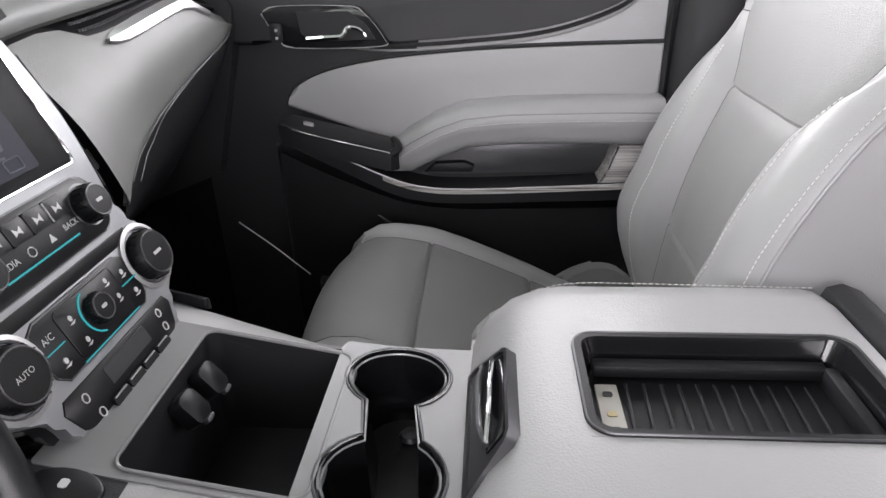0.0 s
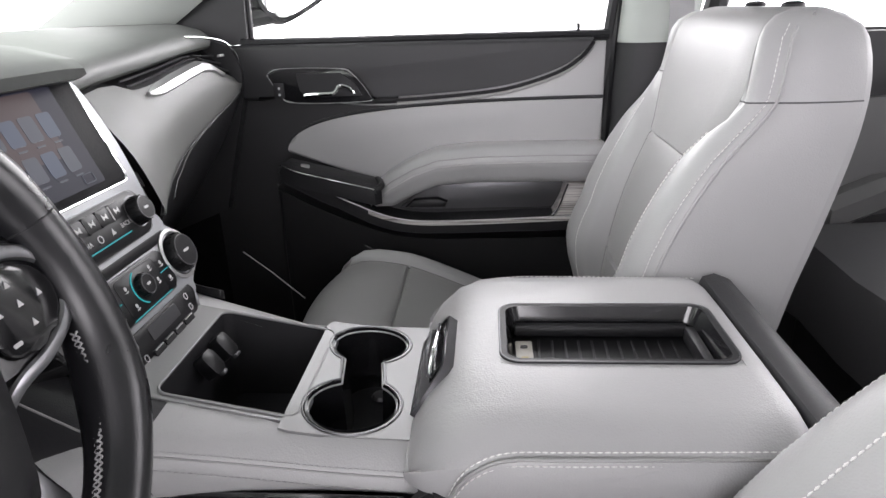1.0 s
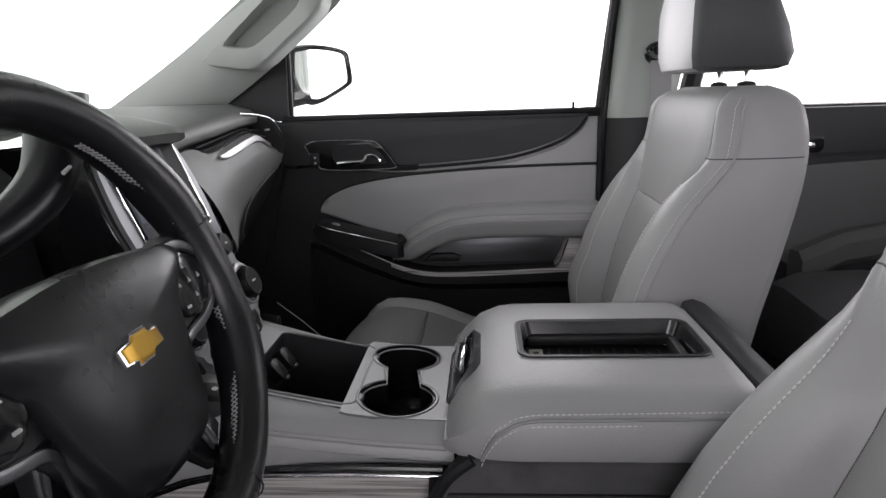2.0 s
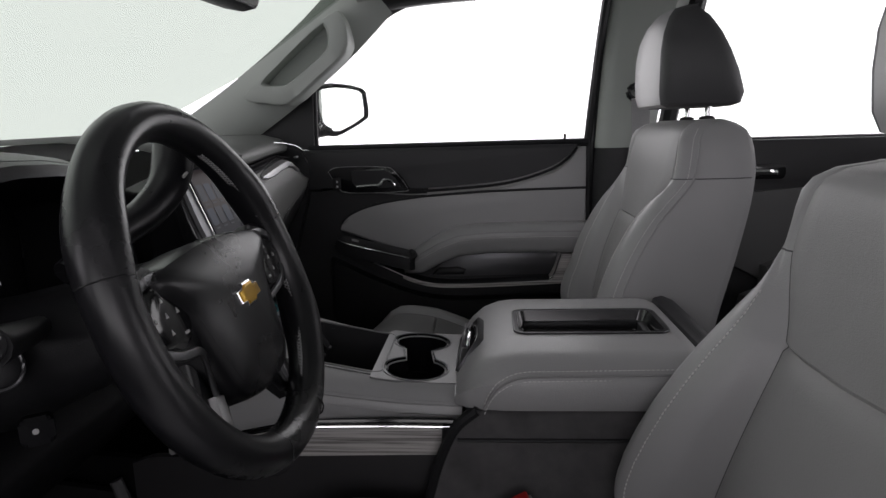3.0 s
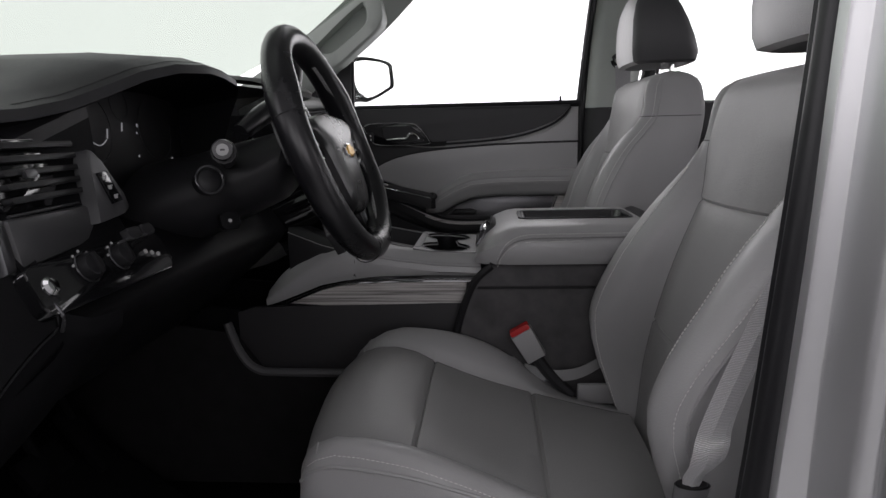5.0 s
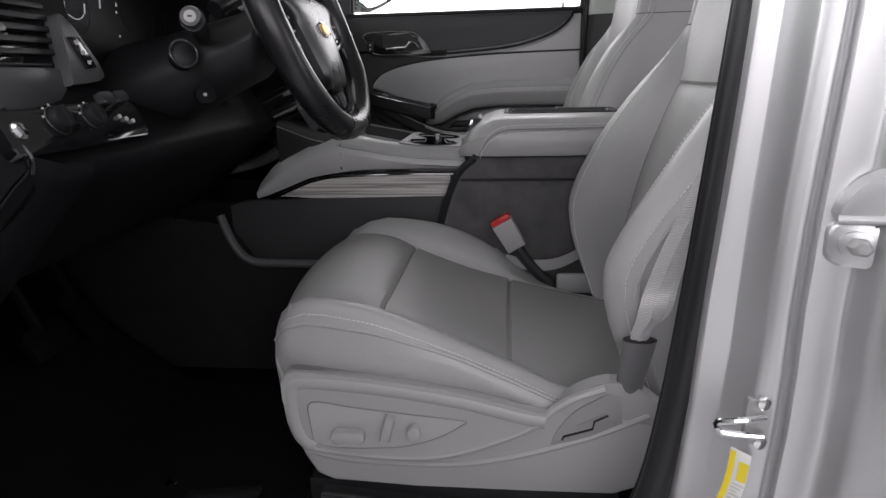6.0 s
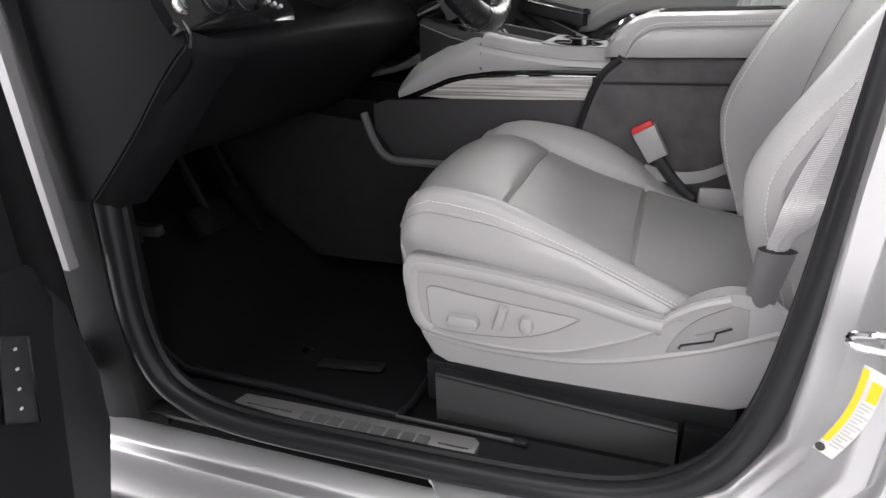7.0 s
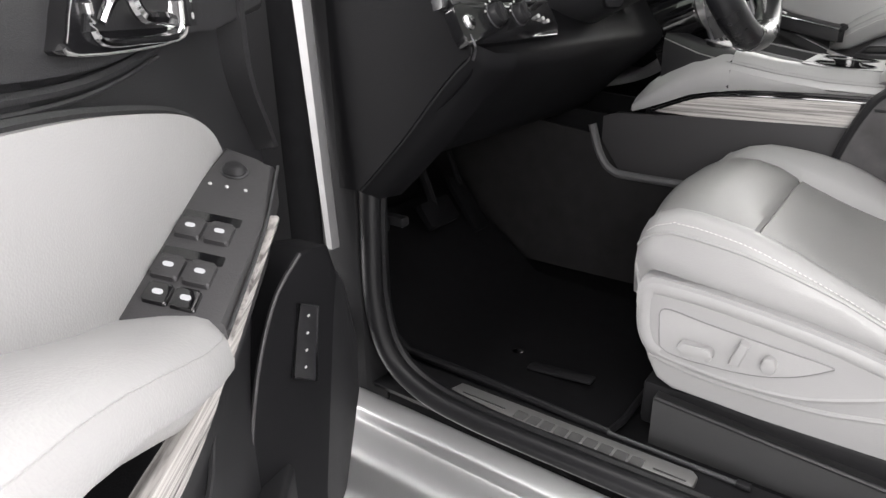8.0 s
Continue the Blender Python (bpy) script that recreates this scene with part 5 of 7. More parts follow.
    part("vent_ring", tube(curve([(-0.372, 0.60, 1.425), (-0.362, 0.66, 1.421), (-0.345, 0.715, 1.410), (-0.334, 0.745, 1.385), (-0.332, 0.752, 1.355)], 5), 0.0018, 8), CHROME, dash, "chrome arc round the side vent")
    # side closing pieces
    part("dash_end", prism([(-0.95, 1.38), (-0.40, 1.42), (-0.345, 1.40), (-0.325, 1.35), (-0.335, 1.28), (-0.40, 1.05), (-0.60, 0.97), (-0.95, 0.97)], SIDE(0.76), -0.02, 0.02, 0.01), VINYL_DARK, dash)
    # --- centre stack
    S0 = frame_of((-0.245, 0.022, 1.28), (0, 1, 0), (-0.374, 0, 0.927), (0.927, 0, 0.374))
    S = lambda u, v, w: S0(u * 0.83, v, w)
    half = [(0.0, 0.134), (0.112, 0.134), (0.126, 0.10), (0.134, 0.045), (0.130, 0.0), (0.123, -0.04), (0.122, -0.058), (0.130, -0.068), (0.148, -0.080), (0.156, -0.103), (0.146, -0.126), (0.122, -0.140), (0.108, -0.150), (0.103, -0.172), (0.088, -0.190), (0.060, -0.194)]
    half = curve2(half[1:], 3)
    out = half + [(-u, v) for u, v in half[::-1]]
    part("stack_core", prism([(u * 1.07, v) for u, v in out], S, -0.12, -0.010, 0.006), GLOSS_BLACK, dash, "black stack surround")
    face = part("silver_face", prism(out, S, -0.03, 0.002, 0.005, 3), STACK_SILVER, dash, "satin silver stack face")
    part("screen_well", prism(rounded(-0.106, 0.003, 0.106, 0.131, 0.008), S, 0.0, 0.0035, 0.001), MATTE_DARK, face, "black screen surround")
    part("bezel_lip", tube([S(u, v, 0.0035) for u, v in rounded(-0.107, 0.002, 0.107, 0.132, 0.009)], 0.0013, 6, closed=True), CHROME, face)
    scr = part("touch_screen", prism(rounded(-0.098, 0.012, 0.060, 0.124, 0.003), S, 0.003, 0.0042, 0), SCREEN, face, "lit touch screen with icons")
    # pinkish screen haze, drawn as a faintly glowing sheet
    part("screen_haze", prism(rounded(-0.096, 0.050, 0.022, 0.122, 0.003), S, 0.0041, 0.0044, 0), HAZE_PINK, scr, "dim pink glowing haze on the screen")
    for i in range(4):
        for j in range(2):
            u, v = -0.080 + 0.033 * i, 0.086 - 0.039 * j
            part("icon", prism(rounded(u - 0.013, v - 0.014, u + 0.013, v + 0.013, 0.004), S, 0.0044, 0.0048, 0), (ICON, ICON_BLUE)[(i + j) % 2], scr, "lit square screen icon")
            part("icon_bar", prism(rounded(u - 0.008, v - 0.020, u + 0.008, v - 0.018, 0.001), S, 0.0044, 0.0048, 0), ICON, scr)
    part("home_icon", tube([S(u, v, 0.0046) for u, v in rounded(0.020, 0.016, 0.042, 0.026, 0.002)], 0.0006, 5, closed=True), ICON, scr)
    # radio row
    rpo = rounded(-0.108, -0.062, 0.108, -0.008, 0.024)
    rp = part("radio_panel", prism(rpo, S, 0.0, 0.004, 0.002), STACK_BLACK, face, "black radio panel")
    part("panel_lip", tube([S(u, v, 0.0025) for u, v in rpo], 0.0013, 6, closed=True), TRAY_DARK, face)
    for i in range(4):
        u = -0.047 + 0.029 * i
        k = part("radio_key", prism(rounded(u - 0.0135, -0.032, u + 0.0135, -0.013, 0.002), S, 0.004, 0.0065, 0.0015), STACK_BLACK, rp, "black radio key")
        part("key_mark", prism(((u - 0.005, -0.026), (u - 0.005, -0.019), (u, -0.0225), (u + 0.005, -0.019), (u + 0.005, -0.026), (u, -0.0225 - 0.001)), S, 0.0065, 0.0068, 0), MARK, k)
    for u in (-0.061, 0.026):
        part("key_divider", tube([S(u, -0.031, 0.0068), S(u, -0.014, 0.0068)], 0.0008, 5), MARK, rp)
    T0 = lambda u, v, w: S0(u, v, w)
    part("lettering", lettering("MEDIA", 0.0075, T0, -0.047 * 0.83, -0.041, 0.0042), MARK, rp, "printed word")
    part("lettering", lettering("BACK", 0.0075, T0, 0.046 * 0.83, -0.040, 0.0042), MARK, rp, "printed word")
    part("key_mark", tube([S(-0.016 + 0.005 * math.cos(a), -0.041 + 0.004 * math.sin(a), 0.0044) for a in [q * 0.7 for q in range(9)]], 0.0006, 4, closed=True), MARK, rp)
    part("key_mark", prism(((0.010, -0.044), (0.019, -0.044), (0.0145, -0.037)), S, 0.004, 0.0044, 0), MARK, rp)
    part("light_line", tube([S(-0.060, -0.0505, 0.0045), S(0.048, -0.0505, 0.0045)], 0.0008, 6), TEAL, rp, "teal light line")

    def knob(u, v, r, h, parent, label, word=""):
        u, S = u * 0.83, S0
        k = part("knob", lathe([(r * 0.98, 0), (r, h * 0.25), (r * 0.97, h * 0.8), (r * 0.86, h), (r * 0.6, h * 1.01)], S, u, v), STACK_BLACK, parent, label)
        part("knob_ring", tube([S(u + r * 0.84 * math.cos(a), v + r * 0.84 * math.sin(a), h * 1.0) for a in [i * math.pi / 12 for i in range(24)]], 0.0008, 6, closed=True), TRAY_DARK, k)
        part("knob_base", tube([S(u + r * 1.14 * math.cos(a), v + r * 1.14 * math.sin(a), 0.003) for a in [i * math.pi / 14 for i in range(28)]], 0.0015, 6, closed=True), TRAY_DARK, k)
        if word:
            part("lettering", lettering(word, r * 0.27, S, u, v, h * 1.012), MARK, k, "printed word")
        else:
            part("knob_mark", prism(rounded(u - r * 0.26, v - 0.0015, u + r * 0.26, v + 0.0015, 0.001), S, h, h * 1.03, 0), MARK, k)
        for j in range(16):
            a = j * math.pi / 8
            part("knob_rib", tube([S(u + r * math.cos(a), v + r * math.sin(a), h * 0.3), S(u + r * 0.97 * math.cos(a), v + r * 0.97 * math.sin(a), h * 0.85)], 0.0008, 5), STACK_BLACK, k)
        return k
    knob(0.082, -0.034, 0.0165, 0.018, face, "ribbed black tuning knob")
    knob(-0.082, -0.034, 0.0165, 0.018, face, "ribbed black volume knob")
    part("disc_slot", prism([(-0.112, -0.068), (0.112, -0.068), (0.100, -0.080), (-0.100, -0.080)], S, 0.0, 0.003, 0.001), STACK_BLACK, face, "dark disc slot")
    for u, word in ((0.116, ""), (-0.116, "AUTO")):
        part("knob_cup", lathe([(0.034, -0.01), (0.033, 0.004), (0.029, 0.005), (0.027, -0.002)], S0, u * 0.83, -0.103), SATIN, face, "silver climate knob cup")
        knob(u, -0.103, 0.0245, 0.016, face, "large ribbed temperature knob", word)
    cpo = [(-0.066, -0.083), (0.066, -0.083), (0.078, -0.088), (0.084, -0.104), (0.080, -0.126), (0.070, -0.134), (-0.070, -0.134), (-0.080, -0.126), (-0.084, -0.104), (-0.078, -0.088)]
    cp = part("climate_panel", prism(cpo, S, 0.0, 0.004, 0.002), STACK_BLACK, face, "black climate panel")
    part("panel_lip", tube([S(u, v, 0.0025) for u, v in cpo], 0.0013, 6, closed=True), TRAY_DARK, face)
    part("fan_field", prism(rounded(-0.046, -0.131, 0.052, -0.086, 0.006), S, 0.003, 0.0048, 0.001), STACK_BLACK, cp)
    knob(0.006, -0.107, 0.0135, 0.012, cp, "fan speed knob")
    part("light_line", tube([S(0.006 + 0.024 * math.cos(radians(a)), -0.107 + 0.020 * math.sin(radians(a)), 0.0052) for a in range(110, 251, 10)], 0.0009, 6), TEAL, cp, "teal light arc")
    part("light_line", tube([S(-0.046, -0.1325, 0.0045), S(0.056, -0.1325, 0.0045)], 0.0006, 6), TEAL, cp, "teal light line")
    for u in (-0.063, 0.066):
        part("light_line", tube([S(u - 0.013, -0.1085, 0.0045), S(u + 0.013, -0.1085, 0.0045)], 0.0006, 6), TEAL, cp, "teal light line")
    part("lettering", lettering("A/C", 0.008, T0, -0.064 * 0.83, -0.099, 0.0042), MARK, cp, "printed letters")
    for u, v in ((-0.063, -0.120), (0.064, -0.098), (0.067, -0.119), (-0.030, -0.098), (-0.028, -0.120), (0.036, -0.094), (0.040, -0.112)):
        part("key_mark", prism(circle(u, v, 0.0026, 10), S, 0.004, 0.0051, 0), MARK, cp)
        part("key_mark", prism(((u - 0.005, v - 0.0045), (u + 0.001, v - 0.0055), (u + 0.005, v - 0.003), (u + 0.0005, v - 0.0035)), S, 0.004, 0.0051, 0), MARK, cp)
    lp = part("switch_panel", prism([(-0.092, -0.141), (0.098, -0.141), (0.104, -0.150), (0.092, -0.170), (0.068, -0.184), (-0.068, -0.184), (-0.092, -0.170), (-0.100, -0.150)], S, 0.0, 0.004, 0.003), STACK_BLACK, face, "black lower switch panel")
    part("display", prism(rounded(-0.036, -0.162, 0.042, -0.146, 0.002), S, 0.004, 0.0048, 0), TRAY_DARK, lp, "small dark display")
    for i in range(4):
        part("rocker_key", prism(rounded(-0.052 + 0.029 * i, -0.181, -0.026 + 0.029 * i, -0.169, 0.002), S, 0.003, 0.008, 0.002), STACK_BLACK, lp, "black rocker key")
        part("key_edge", tube([S(-0.050 + 0.029 * i, -0.169, 0.0085), S(-0.029 + 0.029 * i, -0.169, 0.0085)], 0.0008, 6), SATIN, lp)
    for u, v in ((-0.072, -0.152), (0.074, -0.150), (-0.066, -0.170), (0.072, -0.164)):
        part("key_mark", tube([S(u + 0.004 * math.cos(a), v + 0.004 * math.sin(a), 0.0044) for a in [q * 0.7 for q in range(9)]], 0.0007, 4, closed=True), MARK, lp)
    # black side blades of the stack with small keys
    for s in (-1, 1):
        part("side_blade", prism([(0.100, 0.138), (0.130, 0.130), (0.150, 0.06), (0.147, -0.01), (0.138, -0.05), (0.128, -0.060), (0.112, -0.04), (0.118, 0.02), (0.116, 0.07)], lambda u, v, w, s=s: S(u * s, v, w), -0.03, -0.004, 0.003), GLOSS_BLACK, dash, "gloss black blade beside the stack")
        part("key_button", prism(rounded(0.138, -0.014, 0.144, 0.006, 0.002), lambda u, v, w, s=s: S(u * s, v, w), -0.006, -0.001, 0.001), TRAY_DARK, dash)
        part("blade_line", tube([S(0.139 * s, 0.10, -0.004), S(0.145 * s, 0.05, -0.004), S(0.138 * s, -0.03, -0.004)], 0.0007, 5), TRAY_DARK, dash)
    # screen hood
    rows = []
    for y, k in ((-0.095, 0.010), (-0.08, 0.002), (-0.04, 0), (0.02, 0), (0.07, 0), (0.107, 0.002), (0.122, 0.010)):
        rows.append([Vector(q) for q in ((-0.62, y, 1.448 - k), (-0.45, y, 1.452 - k), (-0.33, y, 1.438 - k), (-0.272 - k, y, 1.424 - k), (-0.262 - k, y, 1.414 - k), (-0.266 - k, y, 1.402), (-0.292, y, 1.396))])
    part("screen_hood", grid(rows), DASH_PAD, dash, "soft grey hood over the screen")
    # --- driver side: top, binnacle, knee panel
    ysd = [-0.118, -0.19, -0.255, -0.265, -0.42, -0.555, -0.60, -0.68, -0.76, -0.80]
    top, low = [], []
    for y in ysd:
        d = max(0.0, (-y - 0.56) / 0.24)
        zt = 1.43 - 0.075 * min(1, d)
        k = 1.0 if -0.57 < y < -0.26 else 0.0
        top.append([Vector(q) for q in ((-1.02, y, 1.37), (-0.80, y, 1.42 - 0.03 * d), (-0.58, y, zt + 0.008), (-0.44, y, zt - 0.012), (-0.375 - 0.063 * k, y, zt - 0.035), (-0.352 - 0.08 * k, y, zt - 0.055), (-0.350 - 0.08 * k, y, zt - 0.07))])
        low.append(curve([(-0.350 - 0.08 * k, y, zt - 0.07), (-0.342 - 0.085 * k, y, 1.27 - 0.03 * k), (-0.315 - 0.03 * k, y, 1.20), (-0.285, y, 1.155), (-0.275, y, 1.135), (-0.29, y, 1.11), (-0.36, y, 1.05), (-0.46, y, 0.97), (-0.62, y, 0.95), (-0.9, y, 0.97)], 4))
    # darker than the passenger pad: driver side shade put into the colour
    part("dash_top", grid(top), LOWER_DASH, dash, "driver side dash top, darkened for shade")
    part("knee_panel", grid(low), MATTE_DARK, dash, "black lower driver panel")
    part("dash_end", prism([(-0.95, 1.36), (-0.58, 1.362), (-0.44, 1.34), (-0.355, 1.30), (-0.345, 1.27), (-0.30, 1.197), (-0.275, 1.160)] + curve2([(-0.275, 1.145), (-0.296, 1.128), (-0.328, 1.096), (-0.382, 1.036), (-0.440, 0.978), (-0.475, 0.945)]) + [(-0.9, 0.94)], SIDE(-0.795), -0.012, 0.012, 0.006, 3), MATTE_DARK, dash)
    band = [grid_row for grid_row in ([Vector((x, -0.803, z)), Vector((x + 0.010, -0.800, z - 0.004)), Vector((x + 0.022, -0.785, z - 0.012)), Vector((x + 0.026, -0.74, z - 0.016))] for x, z in curve2([(-0.275, 1.160), (-0.278, 1.142), (-0.296, 1.126), (-0.328, 1.094), (-0.382, 1.034), (-0.440, 0.976), (-0.475, 0.943)]))]
    part("knee_edge", grid(band), MATTE_DARK, dash, "rounded black edge of the lower panel")
    part("edge_line", tube([r[0] for r in band], 0.0014, 6), VINYL_DARK, dash)
    part("end_highlight", tube(curve([(-0.331, -0.806, 1.206), (-0.300, -0.806, 1.193), (-0.280, -0.806, 1.174), (-0.268, -0.805, 1.156), (-0.272, -0.804, 1.140)], 4), 0.0018, 6), TRAY_DARK, dash)
    rows = []
    for y, dz, dx in ((-0.262, -0.13, -0.06), (-0.264, -0.05, -0.03), (-0.272, -0.018, -0.012), (-0.292, -0.004, -0.002), (-0.36, 0.004, 0.004), (-0.42, 0.006, 0.008), (-0.50, 0.0, 0.0), (-0.56, -0.014, -0.016), (-0.61, -0.034, -0.034), (-0.66, -0.052, -0.05), (-0.72, -0.064, -0.06), (-0.79, -0.070, -0.066)):
        rows.append([Vector(q) for q in ((-0.66, y, 1.43 + dz * 0.5), (-0.52, y, 1.438 + dz), (-0.40, y, 1.437 + dz), (-0.32 + dx, y, 1.430 + dz), (-0.282 + dx, y, 1.418 + dz), (-0.278 + dx, y, 1.406 + dz), (-0.31 + dx, y, 1.398 + dz), (-0.40, y, 1.385 + dz))])
    # hood shade is in its colour too
    part("binnacle_hood", grid([r[:6] for r in rows]), LOWER_DASH, dash, "instrument hood, darkened for shade")
    part("hood_lining", grid([[p + Vector((0, 0, -0.0006)) for p in r[5:]] for r in rows]), MATTE_DARK, dash, "matte black hood lining")
    part("stitching", stitches([r[4] + Vector((-0.012, 0, 0.004)) for r in rows[1:-1]]), VINYL_DARK, dash)
    part("instrument_face", box((-0.405, -0.43, 1.325), (0.01, 0.33, 0.16), 0.004), PLASTIC_DARK, dash, "dark instrument cluster")
    C = frame_of((-0.398, -0.43, 1.325), (0, 1, 0), (-0.1, 0, 0.995), (0.995, 0, 0.1))
    for u, v, r in ((-0.10, 0.01, 0.048), (0.07, 0.01, 0.048), (-0.02, 0.045, 0.022)):
        part("gauge_ring", tube([C(u + r * math.cos(a), v + r * math.sin(a), 0.004) for a in [i * math.pi / 14 for i in range(28)]], 0.0007, 6, closed=True), PLASTIC_DARK, dash, "dark gauge ring")
    # glints in the cluster, drawn as small glowing strokes
    for y, z, t in ((-0.533, 1.326, 0.009), (-0.491, 1.322, 0.013), (-0.453, 1.332, 0.012), (-0.411, 1.338, 0.005), (-0.413, 1.328, 0.003), (-0.413, 1.293, 0.003), (-0.312, 1.286, 0.003)):
        part("gauge_glint", tube([(-0.396, y, z), (-0.397, y + 0.3 * t, z + t)], 0.0011, 5), GLOW_WHITE, dash, "glowing stroke for a gauge glint")
    part("gauge_glint", tube(curve([(-0.396, -0.527, 1.318), (-0.396, -0.515, 1.313), (-0.396, -0.503, 1.314), (-0.396, -0.493, 1.320)], 4), 0.0009, 5), GLOW_WHITE, dash, "glowing arc for a gauge glint")
    # left vent and its surround
    V = frame_of((-0.345, -0.705, 1.285), (-0.12, 0.993, 0), (-0.2, 0, 0.98), (0.98, 0.12, 0.2))
    v = part("air_vent", prism(rounded(-0.085, -0.035, 0.068, 0.038, 0.010), V, -0.02, 0.002, 0.002), GLOSS_BLACK, dash, "black slatted driver air vent")
    for k in range(5):
        part("vent_slat", prism(rounded(-0.080, -0.027 + 0.0135 * k, 0.062, -0.021 + 0.0135 * k, 0.002), V, 0.0, 0.012, 0.002), PLASTIC_DARK, v)
    part("vent_tab", prism(rounded(-0.05, -0.004, -0.03, 0.004, 0.002), V, 0.01, 0.015, 0.002), TRAY_DARK, v)
    part("vent_trim", tube([V(u, vv, 0.006) for u, vv in ((-0.085, -0.038), (0.062, -0.038), (0.075, -0.028), (0.078, 0.0), (0.076, 0.03))], 0.0018, 6), TRAY_DARK, v, "thin chrome vent edge")
    part("grey_panel", prism([(-0.10, -0.090), (0.03, -0.084), (0.050, -0.070), (0.062, -0.042), (-0.10, -0.040)], V, -0.004, 0.014, 0.006), material("dark silver panel", (0.075, 0.075, 0.078), 0.36, metal=0.2), dash, "dark silver panel under the vent")
    part("panel_end", prism([(-0.118, -0.090), (-0.098, -0.090), (-0.098, -0.040), (-0.112, -0.03)], V, -0.004, 0.010, 0.005), TRAY_DARK, dash)
    pod = part("switch_pod", prism(curve2([(0.041, -0.066), (0.080, -0.064), (0.118, -0.060), (0.124, -0.047), (0.102, -0.016), (0.080, 0.013), (0.062, 0.017), (0.053, -0.02), (0.041, -0.066)], 3)[:-1], V, -0.01, 0.026, 0.003), material("mid grey pod plastic", (0.075, 0.075, 0.078), 0.42), dash, "dark grey switch pod")
    keys = part("pod_keys", prism([(0.063, -0.009), (0.086, -0.008), (0.106, -0.046), (0.080, -0.048)], V, 0.026, 0.029, 0.001), GLOSS_BLACK, pod, "gloss black pod keys")
    for k in range(3):
        u, v2 = 0.074 + 0.0075 * k, -0.016 - 0.012 * k
        part("key_mark", prism(rounded(u - 0.004, v2 - 0.0025, u + 0.004, v2 + 0.0025, 0.001), V, 0.029, 0.0296, 0), MARK, keys)
        part("key_mark", prism(circle(u + 0.006, v2 + 0.002, 0.0012, 8), V, 0.029, 0.0296, 0), MARK, keys)
    # light switches
    H = frame_of((-0.283, -0.745, 1.180), (0, 1, 0), (-0.45, 0, 0.893), (0.893, 0, 0.45))
    hp = part("light_switch_panel", prism(rounded(-0.075, -0.026, 0.165, 0.026, 0.012), H, -0.012, 0.003, 0.003), GLOSS_BLACK, dash, "gloss black light switch panel")
    for u, r in ((0.008, 0.0145), (0.067, 0.0135)):
        k = part("knob", lathe([(r, 0), (r, 0.010), (r * 0.9, 0.014), (r * 0.5, 0.015)], H, u, 0.008), PLASTIC_DARK, hp, "black rotary light switch")
        part("knob_ring", tube([H(u + r * 1.14 * math.cos(a), 0.008 + r * 1.14 * math.sin(a), 0.004) for a in [i * math.pi / 10 for i in range(20)]], 0.0010, 6, closed=True), TRAY_DARK, k)
        part("grip", prism(rounded(u - 0.0022, 0.008 - r * 0.8, u + 0.0022, 0.008 + r * 0.8, 0.001), H, 0.012, 0.019, 0.001), PLASTIC_DARK, k, "raised finger grip")
        for j in range(5):
            a = 0.3 + j * math.pi / 5
            part("key_mark", prism(circle(u + r * 1.32 * math.cos(a), 0.008 + r * 1.32 * math.sin(a), 0.0015, 8), H, 0.003, 0.0042, 0), MARK, hp)
    part("round_button", lathe([(0.010, 0), (0.010, 0.005), (0.007, 0.008), (0.003, 0.0085)], H, -0.054, 0.002), CHROME, hp, "chrome round button")
    for k in range(2):
        part("small_key", prism(rounded(0.097 + 0.030 * k, 0.022, 0.122 + 0.030 * k, 0.036, 0.003), H, 0.0, 0.010, 0.003), TRAY_DARK, hp, "small dark silver key")
    for k in range(3):
        part("key_mark", prism(circle(0.118 + 0.011 * k, 0.004 - 0.004 * k, 0.0028, 8), H, 0.003, 0.005, 0), MARK, hp)


